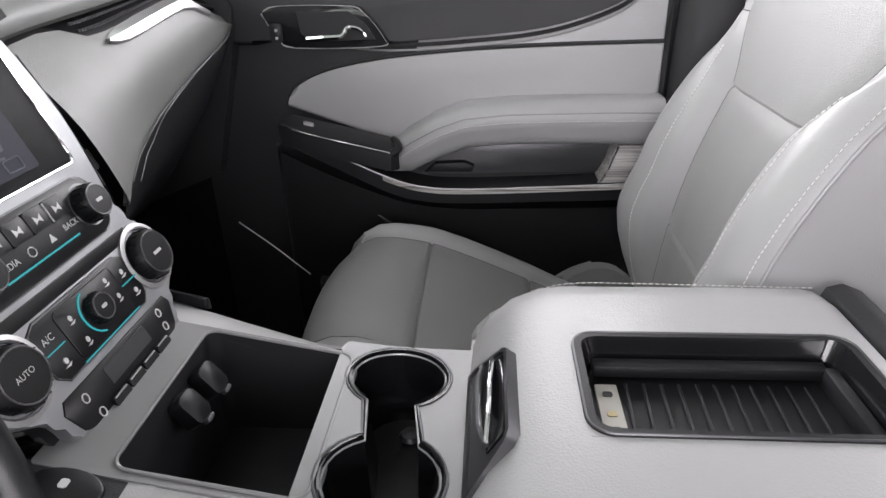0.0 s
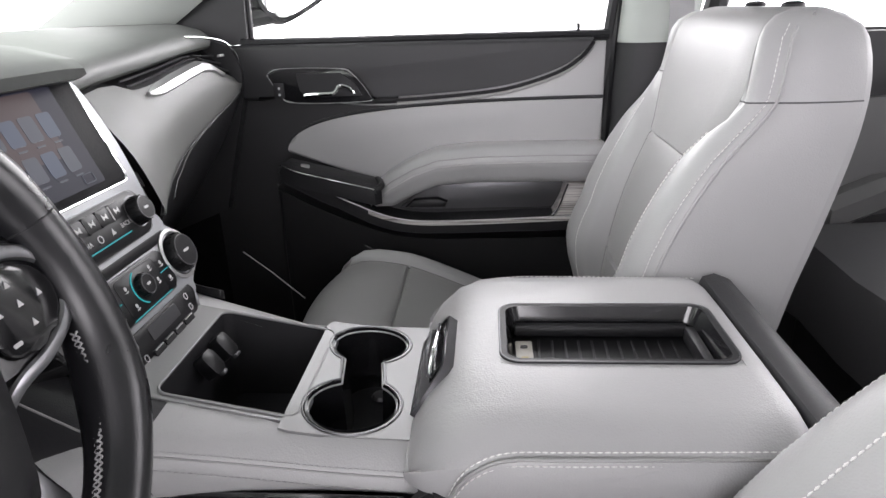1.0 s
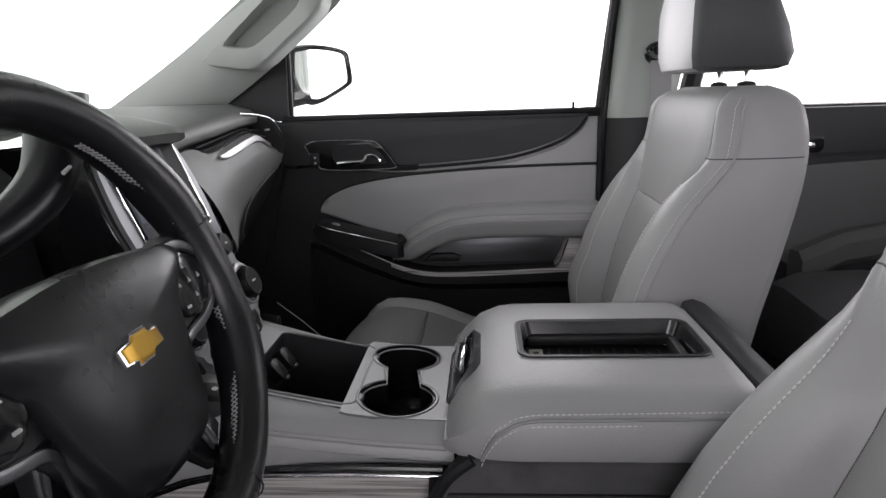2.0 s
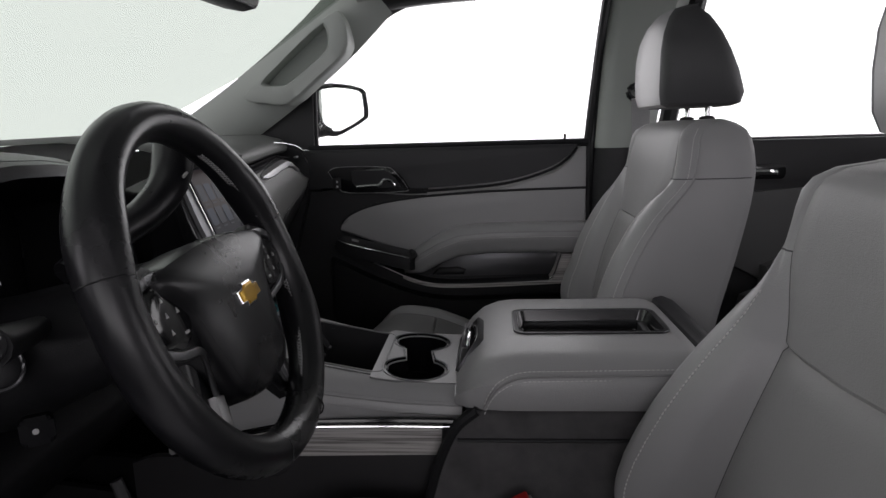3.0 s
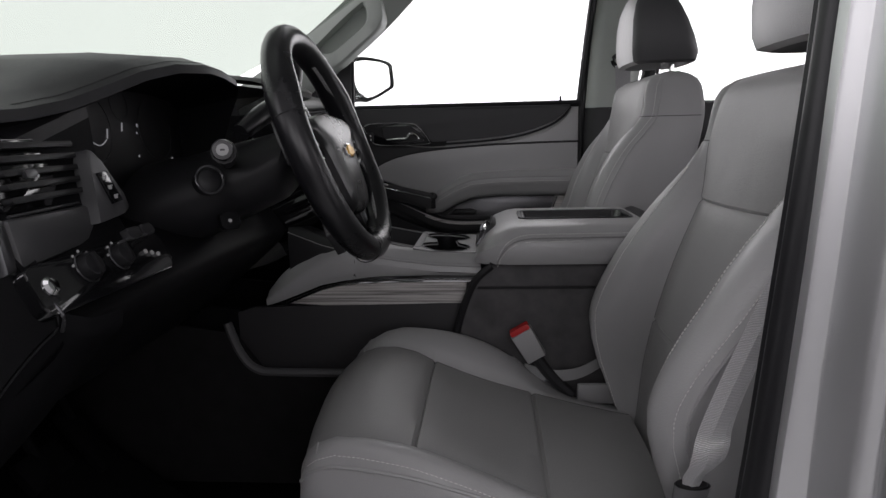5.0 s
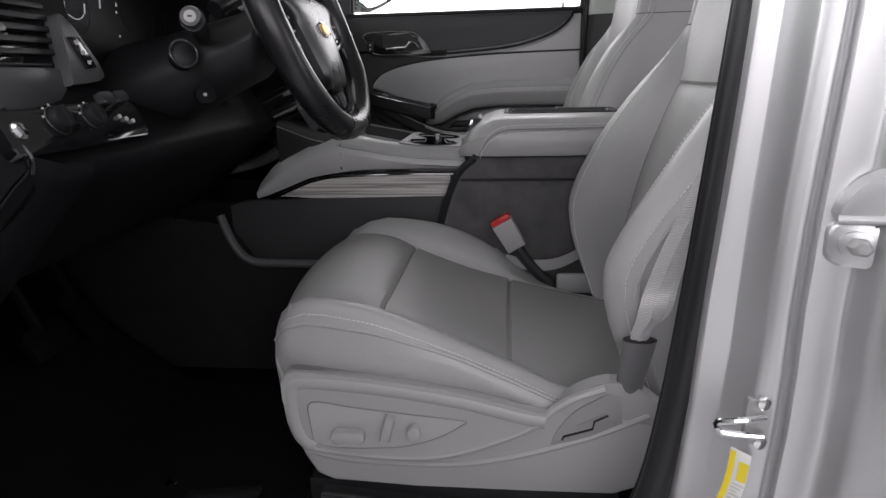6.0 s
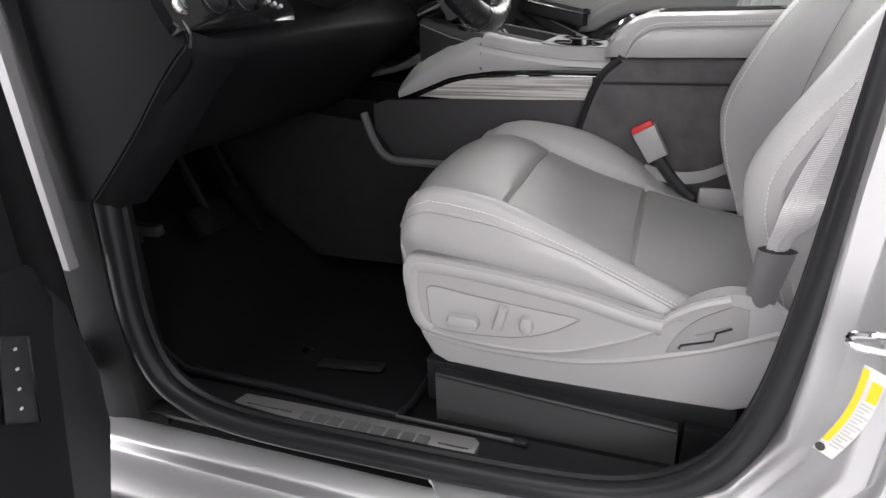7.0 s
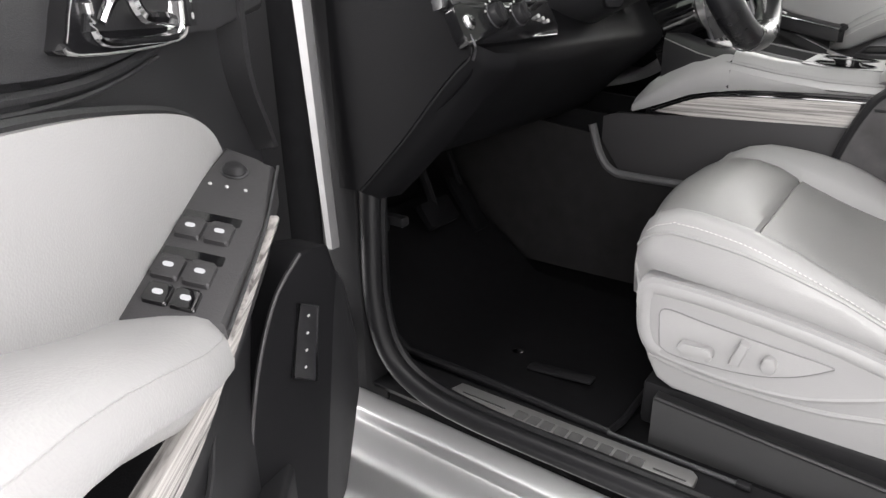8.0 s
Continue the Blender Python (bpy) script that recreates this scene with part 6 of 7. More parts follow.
def build_wheel():
    w = thing("steering_wheel", "black leather steering wheel with gold emblem", "steering wheel")
    M = frame_of((-0.099, -0.394, 1.302), (0, 1, 0), (-0.342, 0, 0.940), (0.940, 0, 0.342))
    R = 0.168
    ring = []
    for i in range(72):
        a = 2 * math.pi * i / 72
        fl = 1.0 - 0.02 * max(0, -math.sin(a)) ** 4
        ring.append((R * math.cos(a), R * fl * math.sin(a), a))
    rows = []
    for u, v, a in ring:
        bump = 0.0025 * math.exp(-((abs(((math.degrees(a) + 180) % 360) - 180 - 0) - 28) / 12) ** 2)
        rr = 0.0188 + bump + 0.0025 * math.exp(-((((math.degrees(a)) % 360) - 152) / 12) ** 2)
        c, d = math.cos(a), math.sin(a)
        rows.append([M(u + rr * math.cos(b) * c, v + rr * math.cos(b) * d, rr * 1.12 * math.sin(b)) for b in [2 * math.pi * j / 14 for j in range(14)]])
    part("rim", grid(rows, close_i=True, close_j=True), WHEEL_LEATHER, w, "black leather rim")
    # cross stitching on the inner side of the rim, upper and right quarters
    for a0, a1 in ((20, 62), (118, 160), (-62, -12), (192, 240)):
        segs = []
        for k in range(int((a1 - a0) / 1.6)):
            a = radians(a0 + 1.6 * k)
            b = radians(a0 + 1.6 * (k + 1))
            q = R - 0.0192
            p0, p1 = M(q * math.cos(a), q * math.sin(a), 0.0045 if k % 2 else -0.001), M(q * math.cos(b), q * math.sin(b), -0.001 if k % 2 else 0.0045)
            segs.append(tube([p0, p1], 0.0008, 4))
            p0, p1 = M(q * math.cos(a), q * math.sin(a), -0.001 if k % 2 else 0.0045), M(q * math.cos(b), q * math.sin(b), 0.0045 if k % 2 else -0.001)
            segs.append(tube([p0, p1], 0.0008, 4))
        part("rim_stitching", merge(*segs), PLASTIC_GREY, w, "cross stitched pale thread")
    for a in (radians(15), radians(165), radians(-72), radians(252)):
        part("rim_joint", tube([M((R + 0.0192 * math.cos(b)) * math.cos(a), (R + 0.0192 * math.cos(b)) * math.sin(a), 0.0215 * math.sin(b)) for b in [2 * math.pi * j / 16 for j in range(16)]], 0.0009, 5, closed=True), PLASTIC_DARK, w)
    # hub: domed airbag cover
    cov = [(-0.124, 0.034), (-0.066, 0.046), (0.0, 0.050), (0.066, 0.046), (0.124, 0.034), (0.090, -0.008), (0.072, -0.062), (0.052, -0.100), (0.0, -0.110), (-0.052, -0.100), (-0.072, -0.062), (-0.090, -0.008)]
    oc = [(p[0], p[1]) for p in curve([(a, b, 0) for a, b in cov], 4, closed=True)]
    rows = [[M(u * k, v * k - 0.01 * (1 - k), h) for u, v in oc] for k, h in ((1.0, -0.034), (1.0, -0.008), (0.985, 0.002), (0.94, 0.009), (0.8, 0.014), (0.5, 0.018), (0.2, 0.019))]
    hub = part("airbag_cover", grid(rows, close_j=True, caps=True), WHEEL_LEATHER, w, "black domed airbag cover")
    em = [(-0.030, -0.0075), (-0.0115, -0.0075), (-0.014, -0.0135), (0.010, -0.0135), (0.0125, -0.0075), (0.0325, -0.0075), (0.030, 0.0075), (0.0115, 0.0075), (0.014, 0.0135), (-0.010, 0.0135), (-0.0125, 0.0075), (-0.0325, 0.0075)]
    e0 = lambda u, v, d: M(u * 0.70, v * 0.72 - 0.015, 0.0185 + d)
    part("emblem_edge", prism([(u * 1.14, v * 1.2) for u, v in em], e0, 0, 0.003, 0.001), CHROME, hub, "chrome emblem edge")
    part("emblem", prism(em, e0, 0.001, 0.0045, 0.001), GOLD, hub, "plain gold cross shaped emblem")
    dark_chrome = material("dark satin chrome", (0.22, 0.22, 0.23), 0.28, metal=0.9)
    # spokes with key pads, each in a satin loop that runs down to the rim
    for s in (-1, 1):
        sp = [(0.070, 0.036), (0.115, 0.038), (0.142, 0.046), (0.160, 0.046), (0.165, 0.02), (0.162, -0.012), (0.148, -0.024), (0.115, -0.032), (0.075, -0.040)]
        F = lambda u, v, d, s=s: M(u * s, v, d)
        spoke = part("spoke", prism(sp, F, -0.026, 0.000, 0.008, 3), WHEEL_LEATHER, w, "black side spoke")
        pad = curve2([(0.092, 0.024), (0.116, 0.028), (0.138, 0.023), (0.150, 0.008), (0.146, -0.012), (0.128, -0.024), (0.104, -0.026), (0.092, -0.018), (0.088, 0.004), (0.092, 0.024)], 3)[:-1]
        kp = part("key_pad", prism(pad, F, -0.004, 0.005, 0.003), GLOSS_BLACK, spoke, "gloss black key pad")
        loop = curve([F(a, b, d) for a, b, d in ((0.096, 0.034, 0.002), (0.128, 0.034, 0.003), (0.152, 0.022, 0.003), (0.158, 0.002, 0.003), (0.148, -0.018, 0.003), (0.122, -0.031, 0.003), (0.092, -0.037, 0.001), (0.076, -0.050, -0.006), (0.069, -0.076, -0.014), (0.069, -0.105, -0.017), (0.076, -0.130, -0.017))], 5)
        part("pad_trim", tube(loop, lambda t: 0.0055 - 0.0015 * t, 8, flat=0.6, up=(0.966, 0, 0.26)), dark_chrome, spoke, "dark satin loop round the key pad")
        for u, v in ((0.118, 0.016), (0.136, 0.003), (0.102, 0.003), (0.119, 0.003), (0.121, -0.011)):
            part("key_mark", prism(((u - 0.0022, v - 0.002), (u + 0.0022, v - 0.002), (u, v + 0.0026)), F, 0.005, 0.0055, 0), MARK, kp)
        part("key_mark", prism(rounded(0.098, -0.018, 0.105, -0.0155, 0.001), F, 0.005, 0.0055, 0), MARK, kp)
        # lower spoke with bright insert
        ls = [(0.034, -0.074), (0.078, -0.046), (0.086, -0.080), (0.098, -0.118), (0.080, -0.150), (0.056, -0.122)]
        lo = part("lower_spoke", prism(ls, F, -0.036, -0.019, 0.006, 3), WHEEL_LEATHER, w, "black lower spoke")
        part("spoke_insert", prism([(0.064, -0.086), (0.078, -0.082), (0.088, -0.116), (0.074, -0.128)], F, -0.022, -0.010, 0.003), SATIN if s < 0 else dark_chrome, lo, "satin silver spoke insert")
    # column
    col = thing("steering_column", "black steering column shroud with stalks", "steering column")
    ax = lambda t: Vector((-0.15, -0.403, 1.283)) * (1 - t) + Vector((-0.40, -0.403, 1.195)) * t
    rows = []
    for t, a, b in ((0.0, 0.05, 0.045), (0.05, 0.062, 0.055), (0.3, 0.070, 0.062), (0.7, 0.085, 0.075), (1.0, 0.10, 0.09)):
        rows.append([ax(t) + Vector((0.26 * b * math.sin(f), a * math.cos(f) * 1.1, b * math.sin(f))) for f in [2 * math.pi * j / 20 for j in range(20)]])
    part("shroud", grid(rows, close_j=True, caps=True), PLASTIC_DARK, col, "black column shroud")
    part("shift_lever", tube(curve([(-0.225, -0.44, 1.325), (-0.212, -0.385, 1.350), (-0.205, -0.325, 1.368), (-0.200, -0.280, 1.398), (-0.200, -0.256, 1.450), (-0.200, -0.252, 1.466)], 5), lambda t: 0.013 + 0.011 * min(1, t * 1.3) - (0.012 if t > 0.97 else 0), 12), WHEEL_LEATHER, col, "black gear lever")
    part("key_mark", tube([(-0.176, -0.296, 1.402), (-0.176, -0.286, 1.406)], 0.0018, 5), MARK, col)
    part("stalk", tube(curve([(-0.235, -0.47, 1.285), (-0.21, -0.53, 1.295), (-0.195, -0.575, 1.302)], 4), lambda t: 0.010 + 0.006 * t, 12), PLASTIC_DARK, col, "black turn signal stalk")
    end = frame_of((-0.192, -0.585, 1.304), (0.93, 0.36, 0), (0, 0.1, 0.995), (0.36, -0.93, 0.05))
    kn = part("stalk_end", lathe([(0.013, -0.014), (0.0135, 0.0), (0.012, 0.005), (0.006, 0.006)], end, 0, 0, 20), material("dark grey stalk end", (0.05, 0.05, 0.053), 0.35), col, "grey stalk end with white mark")
    part("key_mark", prism(circle(0, 0, 0.0075, 18), end, 0.0055, 0.0066, 0), PLASTIC_GREY, kn, "pale stalk end disc")
    part("key_mark", prism(rounded(-0.003, -0.0012, 0.003, 0.0012, 0.001), end, 0.0066, 0.0071, 0), INK, kn)
    ring = frame_of((-0.247, -0.508, 1.262), (0.80, 0.60, 0), (-0.2, 0.2, 0.96), (0.56, -0.80, 0.2))
    part("chrome_ring", tube([ring(0.018 * math.cos(a), 0.019 * math.sin(a), 0.004) for a in [i * math.pi / 12 for i in range(24)]], 0.0018, 6, closed=True), TRAY_DARK, col, "dark chrome ring on the column")
    part("ring_boss", lathe([(0.018, -0.03), (0.017, 0.0), (0.010, 0.003)], ring, 0, 0, 20), PLASTIC_DARK, col)
    bt = frame_of((-0.225, -0.505, 1.205), (0.80, 0.60, 0), (-0.2, 0.2, 0.96), (0.56, -0.80, 0.2))
    part("tilt_switch", prism(rounded(-0.012, -0.012, 0.014, 0.012, 0.005), bt, -0.012, 0.005, 0.004), MATTE_DARK, col, "black tilt switch")
    part("switch_cap", lathe([(0.0025, 0.004), (0.0025, 0.006), (0.001, 0.0065)], bt, 0.0, 0.0, 12), MARK, col)


# ---------------------------------------------------------------- doors
def build_door(s, label, driver):
    """A front door drawn shut on the passenger side; s = -1 mirrors it. It is turned open afterwards."""
    door = thing("front_door", label, "door", "front doors")
    base = 0.775
    P = lambda u, v, w: Vector((u, s * (base + w), v))
    part("panel", prism([(-0.50, 0.66), (-0.46, 0.62), (0.38, 0.62), (0.435, 0.72), (0.435, 1.395), (-0.50, 1.395)], P, 0.0, 0.06, 0.0), VINYL_DARK, door, "black door panel")
    skin = []
    for z, y in ((0.52, 0.15), (0.65, 0.185), (0.85, 0.20), (1.05, 0.20), (1.25, 0.185), (1.39, 0.155)):
        skin.append([P(x, z, y) for x in (-0.52, -0.2, 0.15, 0.46)] )
    part("outer_skin", thick(grid(skin), 0.02), BODY, door, "silver painted outer skin")
    part("end_frame", box((0.445, s * 0.865, 0.98), (0.03, 0.15, 0.82), 0.01), BODY, door)
    # middle field, black upper pad; passenger field's pale colour stands for a lit gloss
    part("middle_field", prism([(-0.03, 1.20), (0.425, 1.20), (0.425, 1.39), (0.36, 1.39), (0.0, 1.297)], P, 0.0, -0.010, 0.004), LEATHER if not driver else VINYL_DARK, door, "upper door field, pale for gloss on passenger side")
    lower = curve2([(-0.19, 1.305), (-0.06, 1.290), (0.10, 1.296), (0.225, 1.309), (0.325, 1.338), (0.375, 1.368), (0.400, 1.398)])
    if driver:
        lower = [(u, v - 0.018 * min(1, max(0, (0.4 - u) / 0.15))) for u, v in lower]
    up = [(-0.50, 1.40), (-0.50, 1.30), (-0.30, 1.285)] + lower
    part("upper_pad", prism(up, P, 0.0, -0.024, 0.010, 3), VINYL_DARK, door, "black soft upper pad")
    part("pad_welt", tube([P(u, v - 0.009, -0.013) for u, v in lower], 0.004, 6), VINYL_DARK, door)
    part("pad_welt", tube([P(u, v - 0.018, -0.011) for u, v in lower], 0.002, 6), VINYL_DARK if driver else SATIN, door)
    part("belt_strip", tube([P(-0.33, 1.402, -0.002), P(0.43, 1.402, -0.002)], 0.010, 8), RUBBER, door, "black rubber belt strip")
    # lock pin
    part("lock_pin", tube([P(0.368, 1.395, -0.005), P(0.368, 1.425, -0.005)], 0.0035, 8, up=(1, 0, 0)), PLASTIC_DARK, door, "black lock pin")
    # light insert
    ins_top = curve2([(-0.252, 1.175), (-0.235, 1.208), (-0.17, 1.238), (-0.06, 1.258), (0.10, 1.270), (0.25, 1.275), (0.424, 1.277)])
    if driver:
        ins_top = curve2([(-0.292, 1.155), (-0.276, 1.177), (-0.26, 1.193), (-0.225, 1.211), (-0.174, 1.225), (-0.09, 1.238), (-0.016, 1.246), (0.10, 1.252), (0.25, 1.256), (0.424, 1.258)])
    ins = ins_top + [(0.424, 1.16), (0.10, 1.16), (0.0, 1.11), (-0.04, 1.10)] + ([(-0.20, 1.13)] if driver else [])
    part("insert", prism(ins, P, 0.0, -0.022, 0.008, 3), LEATHER, door, "light grey leather insert")
    part("insert_welt", tube([P(u, v + 0.003, -0.012) for u, v in ins_top], 0.004, 6), VINYL_DARK, door)
    # armrest, swelling from the front
    rows = []
    for x, zt, zb, d in ((-0.052, 1.094, 1.082, 0.060), (-0.046, 1.103, 1.077, 0.080), (-0.034, 1.110, 1.072, 0.094), (-0.010, 1.118, 1.067, 0.102), (0.02, 1.127, 1.066, 0.105), (0.05, 1.138, 1.070, 0.106), (0.085, 1.152, 1.088, 0.108), (0.12, 1.165, 1.104, 0.108), (0.16, 1.176, 1.117, 0.108), (0.20, 1.184, 1.122, 0.108), (0.30, 1.19, 1.126, 0.106), (0.424, 1.193, 1.128, 0.104)) if driver else ((-0.075, 1.085, 1.055, 0.035), (-0.06, 1.108, 1.052, 0.060), (-0.02, 1.140, 1.058, 0.078), (0.03, 1.168, 1.085, 0.085), (0.08, 1.186, 1.104, 0.088), (0.16, 1.193, 1.110, 0.088), (0.30, 1.194, 1.110, 0.086), (0.424, 1.193, 1.108, 0.084)):
        rows.append([P(x, v, -w) for w, v in [(q[0], q[1]) for q in curve([(0.01, zt - 0.002, 0), (d * 0.75, zt, 0), (d * 0.95, zt - 0.014, 0), (d, zt - 0.035, 0), (d * 0.93, (zt + zb) / 2 - 0.012, 0), (d * 0.75, zb + 0.004, 0), (0.01, zb, 0)], 3)]])
    part("armrest", grid(rows, close_j=True, caps=True), LEATHER, door, "padded light grey armrest")
    if not driver:
        part("stitching", stitches([r[9] + Vector((0, -s * 0.001, 0.001)) for r in rows], 0.0007), THREAD, door, "pale thread stitching")
    part("armrest_seam", tube([r[6 if driver else 7] for r in rows], 0.0006 if driver else 0.0012, 5), LEATHER if driver else LEATHER_MID, door)
    # pocket below the armrest
    part("pocket", prism(curve2([(-0.01, 1.043), (0.05, 1.038), (0.20, 1.040), (0.335, 1.043), (0.355, 1.07), (0.372, 1.108)]) + [(0.10, 1.108), (0.04, 1.085)], P, 0.0, -0.006, 0.001), TRAY_DARK, door, "dark satin pull pocket")
    part("pocket_shelf", prism([(0.0, 1.045), (0.09, 1.045), (0.095, 1.058), (0.075, 1.066), (0.02, 1.064)], P, 0.0, -0.022, 0.005), PLASTIC_DARK, door)
    part("wood_end", prism([(0.326, 1.036), (0.424, 1.038), (0.424, 1.106), (0.352, 1.108), (0.342, 1.07)], P, 0.0, -0.060, 0.004), WOOD, door, "streaked wood end piece")
    part("wood_edge", tube(curve([P(0.322, 1.038, -0.060), P(0.336, 1.055, -0.061), P(0.344, 1.08, -0.061), P(0.354, 1.107, -0.061)], 4), 0.002, 6), CHROME, door)
    # sweeping strip: chrome line, wood below
    sw = curve2([(-0.262, 1.150), (-0.20, 1.116), (-0.13, 1.082), (-0.06, 1.050), (0.0, 1.033), (0.08, 1.028), (0.25, 1.033), (0.424, 1.040)])
    sl = curve2([(0.424, 1.010), (0.25, 1.006), (0.08, 1.002), (0.0, 1.006), (-0.06, 1.022), (-0.13, 1.056), (-0.20, 1.094), (-0.262, 1.135)])
    part("wood_strip", prism(sw + sl, P, 0.0, -0.072, 0.006), PLASTIC_DARK, door, "dark strip under the armrest")
    part("chrome_line", tube([P(u, v + 0.001, -0.070) for u, v in sw[8:]], 0.0020, 8), SATIN, door, "thin silver line")
    part("wood_top", prism(sw[14:] + [(u, v - 0.007) for u, v in sw[14:]][::-1], P, -0.07, -0.075, 0.001), WOOD, door, "streaked wood facing")
    part("lower_line", tube(curve([P(-0.288, 1.101, -0.012), P(-0.205, 1.044, -0.016), P(-0.065, 0.947, -0.048), P(0.02, 0.90, -0.048)], 5), 0.003, 6), LOWER_DASH, door)
    part("lower_panel", prism(curve2([(-0.28, 1.10), (-0.15, 1.035), (0.0, 0.985), (0.2, 0.98), (0.42, 0.985)]) + [(0.42, 0.66), (-0.28, 0.66)], P, 0.0, -0.045, 0.015, 3), PLASTIC_DARK, door, "black lower door panel")
    part("map_pocket", prism([(-0.22, 0.70), (0.40, 0.70), (0.40, 0.80), (0.10, 0.81), (-0.22, 0.83)], P, -0.04, -0.075, 0.012, 3), PLASTIC_DARK, door, "black map pocket")
    if not driver:
        part("pocket_rim", tube([P(-0.373, 0.953, -0.052), P(-0.31, 0.902, -0.054), P(-0.241, 0.838, -0.055)], 0.0016, 6), SATIN, door, "thin bright edge low on the door")
    # switch plate on a sloping tongue
    T = lambda u, v, w: Vector((u, s * (base - 0.105 + v), 1.160 - (u + 0.245) * 0.235 + 0.10 * v + w))
    if driver:
        T = lambda u, v, w: Vector((u, s * (0.67 + v), 1.155 - (u + 0.245) * 0.25 + 0.10 * v + w))
    tongue = [(-0.283, 0.080), (-0.262, 0.045), (-0.251, 0.024), (-0.15, 0.014), (-0.03, 0.012), (-0.021, 0.03), (-0.026, 0.088), (-0.15, 0.09)] if driver else [(-0.25, 0.015), (-0.20, -0.002), (-0.05, -0.006), (-0.038, 0.012), (-0.045, 0.045), (-0.06, 0.062), (-0.24, 0.066)]
    sp = part("switch_plate", prism(tongue, T, -0.035, 0.002, 0.004), FLANK if driver else PLASTIC_DARK, door, "black door switch plate")
    part("tongue_edge", tube(curve([T(-0.255, 0.022, 0), T(-0.15, 0.012, -0.002), T(-0.03, 0.010, -0.002)] if driver else [T(-0.25, 0.013, 0), T(-0.20, -0.004, 0), T(-0.05, -0.008, 0)], 4), 0.0015, 6), CHROME if not driver else TRAY_DARK, door)
    if not driver:
        part("tongue_hook", tube(curve([T(-0.052, 0.052, 0.0), T(-0.042, 0.03, 0.004), T(-0.038, 0.008, 0.004), T(-0.05, -0.006, -0.004)], 4), 0.007, 8), PLASTIC_DARK, door)
    if driver:
        flat = T
        T = lambda u, v, w: flat(u + 0.22 * (0.060 - v), v, w)
        for u in (-0.136, -0.084):
            part("switch_well", prism(rounded(u - 0.025, 0.031, u - 0.0135, 0.081, 0.002), T, 0.001, 0.0026, 0), GLOSS_BLACK, sp)
            for v in (0.044, 0.069):
                k = part("window_switch", prism(rounded(u - 0.012, v - 0.011, u + 0.014, v + 0.011, 0.003), T, 0.001, 0.0055, 0.0025), FLANK, sp, "black window switch")
                part("key_mark", prism(rounded(u - 0.0022, v - 0.0042, u + 0.0028, v + 0.0042, 0.0022), T, 0.0056, 0.0061, 0), GLOW_WHITE, k)
        for v in (0.045, 0.066):
            k = part("lock_switch", prism(rounded(-0.064, v - 0.0095, -0.044, v + 0.0095, 0.002), T, 0.001, 0.005, 0.002), GLOSS_BLACK, sp, "black lock switch")
            part("key_mark", prism(rounded(-0.0562, v - 0.0040, -0.0512, v + 0.0040, 0.0022), T, 0.0052, 0.0058, 0), GLOW_WHITE, k)
        part("mirror_knob", lathe([(0.012, 0.001), (0.012, 0.005), (0.009, 0.008), (0.003, 0.0085)], T, -0.234, 0.058, 20), PLASTIC_DARK, sp, "round mirror switch")
        part("knob_ring", tube([T(-0.234 + 0.0125 * math.cos(a), 0.058 + 0.0125 * math.sin(a), 0.003) for a in [i * math.pi / 10 for i in range(20)]], 0.001, 5, closed=True), TRAY_DARK, sp)
        part("wood_sweep", prism(curve2([(-0.19, 1.130), (-0.123, 1.117), (-0.065, 1.102), (-0.014, 1.090), (0.05, 1.083), (0.114, 1.084), (0.30, 1.086)]) + curve2([(0.30, 1.068), (0.114, 1.066), (0.076, 1.067), (0.04, 1.070), (-0.014, 1.078), (-0.079, 1.096), (-0.154, 1.119), (-0.19, 1.127)]), P, -0.085, -0.0965, 0.003), WOOD, door, "streaked wood strip beside the switch plate")
        for v in (0.040, 0.058, 0.074):
            part("key_mark", prism(circle(-0.206, v, 0.0018, 8), T, 0.002, 0.0030, 0), MARK, sp)
        # front block of the door with memory keys
        Y = lambda a, b, w: Vector((-0.255 + 0.866 * a + 0.5 * w, s * (0.688 + 0.5 * a - 0.866 * w), b))
        part("front_block", prism(curve2([(-0.060, 1.055), (-0.011, 1.063), (0.03, 1.03), (0.062, 0.972), (0.085, 0.90), (0.098, 0.828), (0.108, 0.70)]) + [(0.10, 0.64), (-0.02, 0.64), (-0.01, 0.744), (-0.056, 0.969), (-0.072, 1.013)], Y, -0.05, 0.0, 0.006, 3), MATTE_DARK, door, "black front part of the door")
        # rib in a lighter charcoal, so its highlight is in the colour
        part("block_rib", tube([Y(a, b, 0.0) for a, b in curve2([(-0.011, 1.063), (0.03, 1.03), (0.062, 0.972), (0.085, 0.90), (0.098, 0.828), (0.108, 0.70)])], 0.0026, 6), FLANK, door)
        part("door_edge", prism([(-0.066, 1.045), (-0.097, 0.995), (-0.112, 0.90), (-0.112, 0.833), (-0.07, 0.701), (-0.02, 0.64), (-0.005, 0.744), (-0.056, 0.969)], Y, -0.07, -0.012, 0.006), PLASTIC_DARK, door, "black leading edge of the door")
        # second ridge, likewise lighter to draw a highlight line
        part("edge_line", tube([Y(-0.050, 0.965, -0.006), Y(-0.006, 0.75, -0.006)], 0.004, 6), FLANK, door)
        mq = [(0.001, 1.011), (-0.027, 0.996), (-0.012, 0.908), (0.022, 0.931)]
        mk = part("memory_panel", prism(mq, Y, -0.004, 0.004, 0.001), PLASTIC_DARK, door, "black memory key panel")
        part("memory_rim", tube([Y(a, b, 0.004) for a, b in mq], 0.0016, 6, closed=True), TRAY_DARK, door)
        for k in range(4):
            t = (k + 0.6) / 4.3
            c, d = -0.013 + 0.018 * t, 1.003 - 0.083 * t
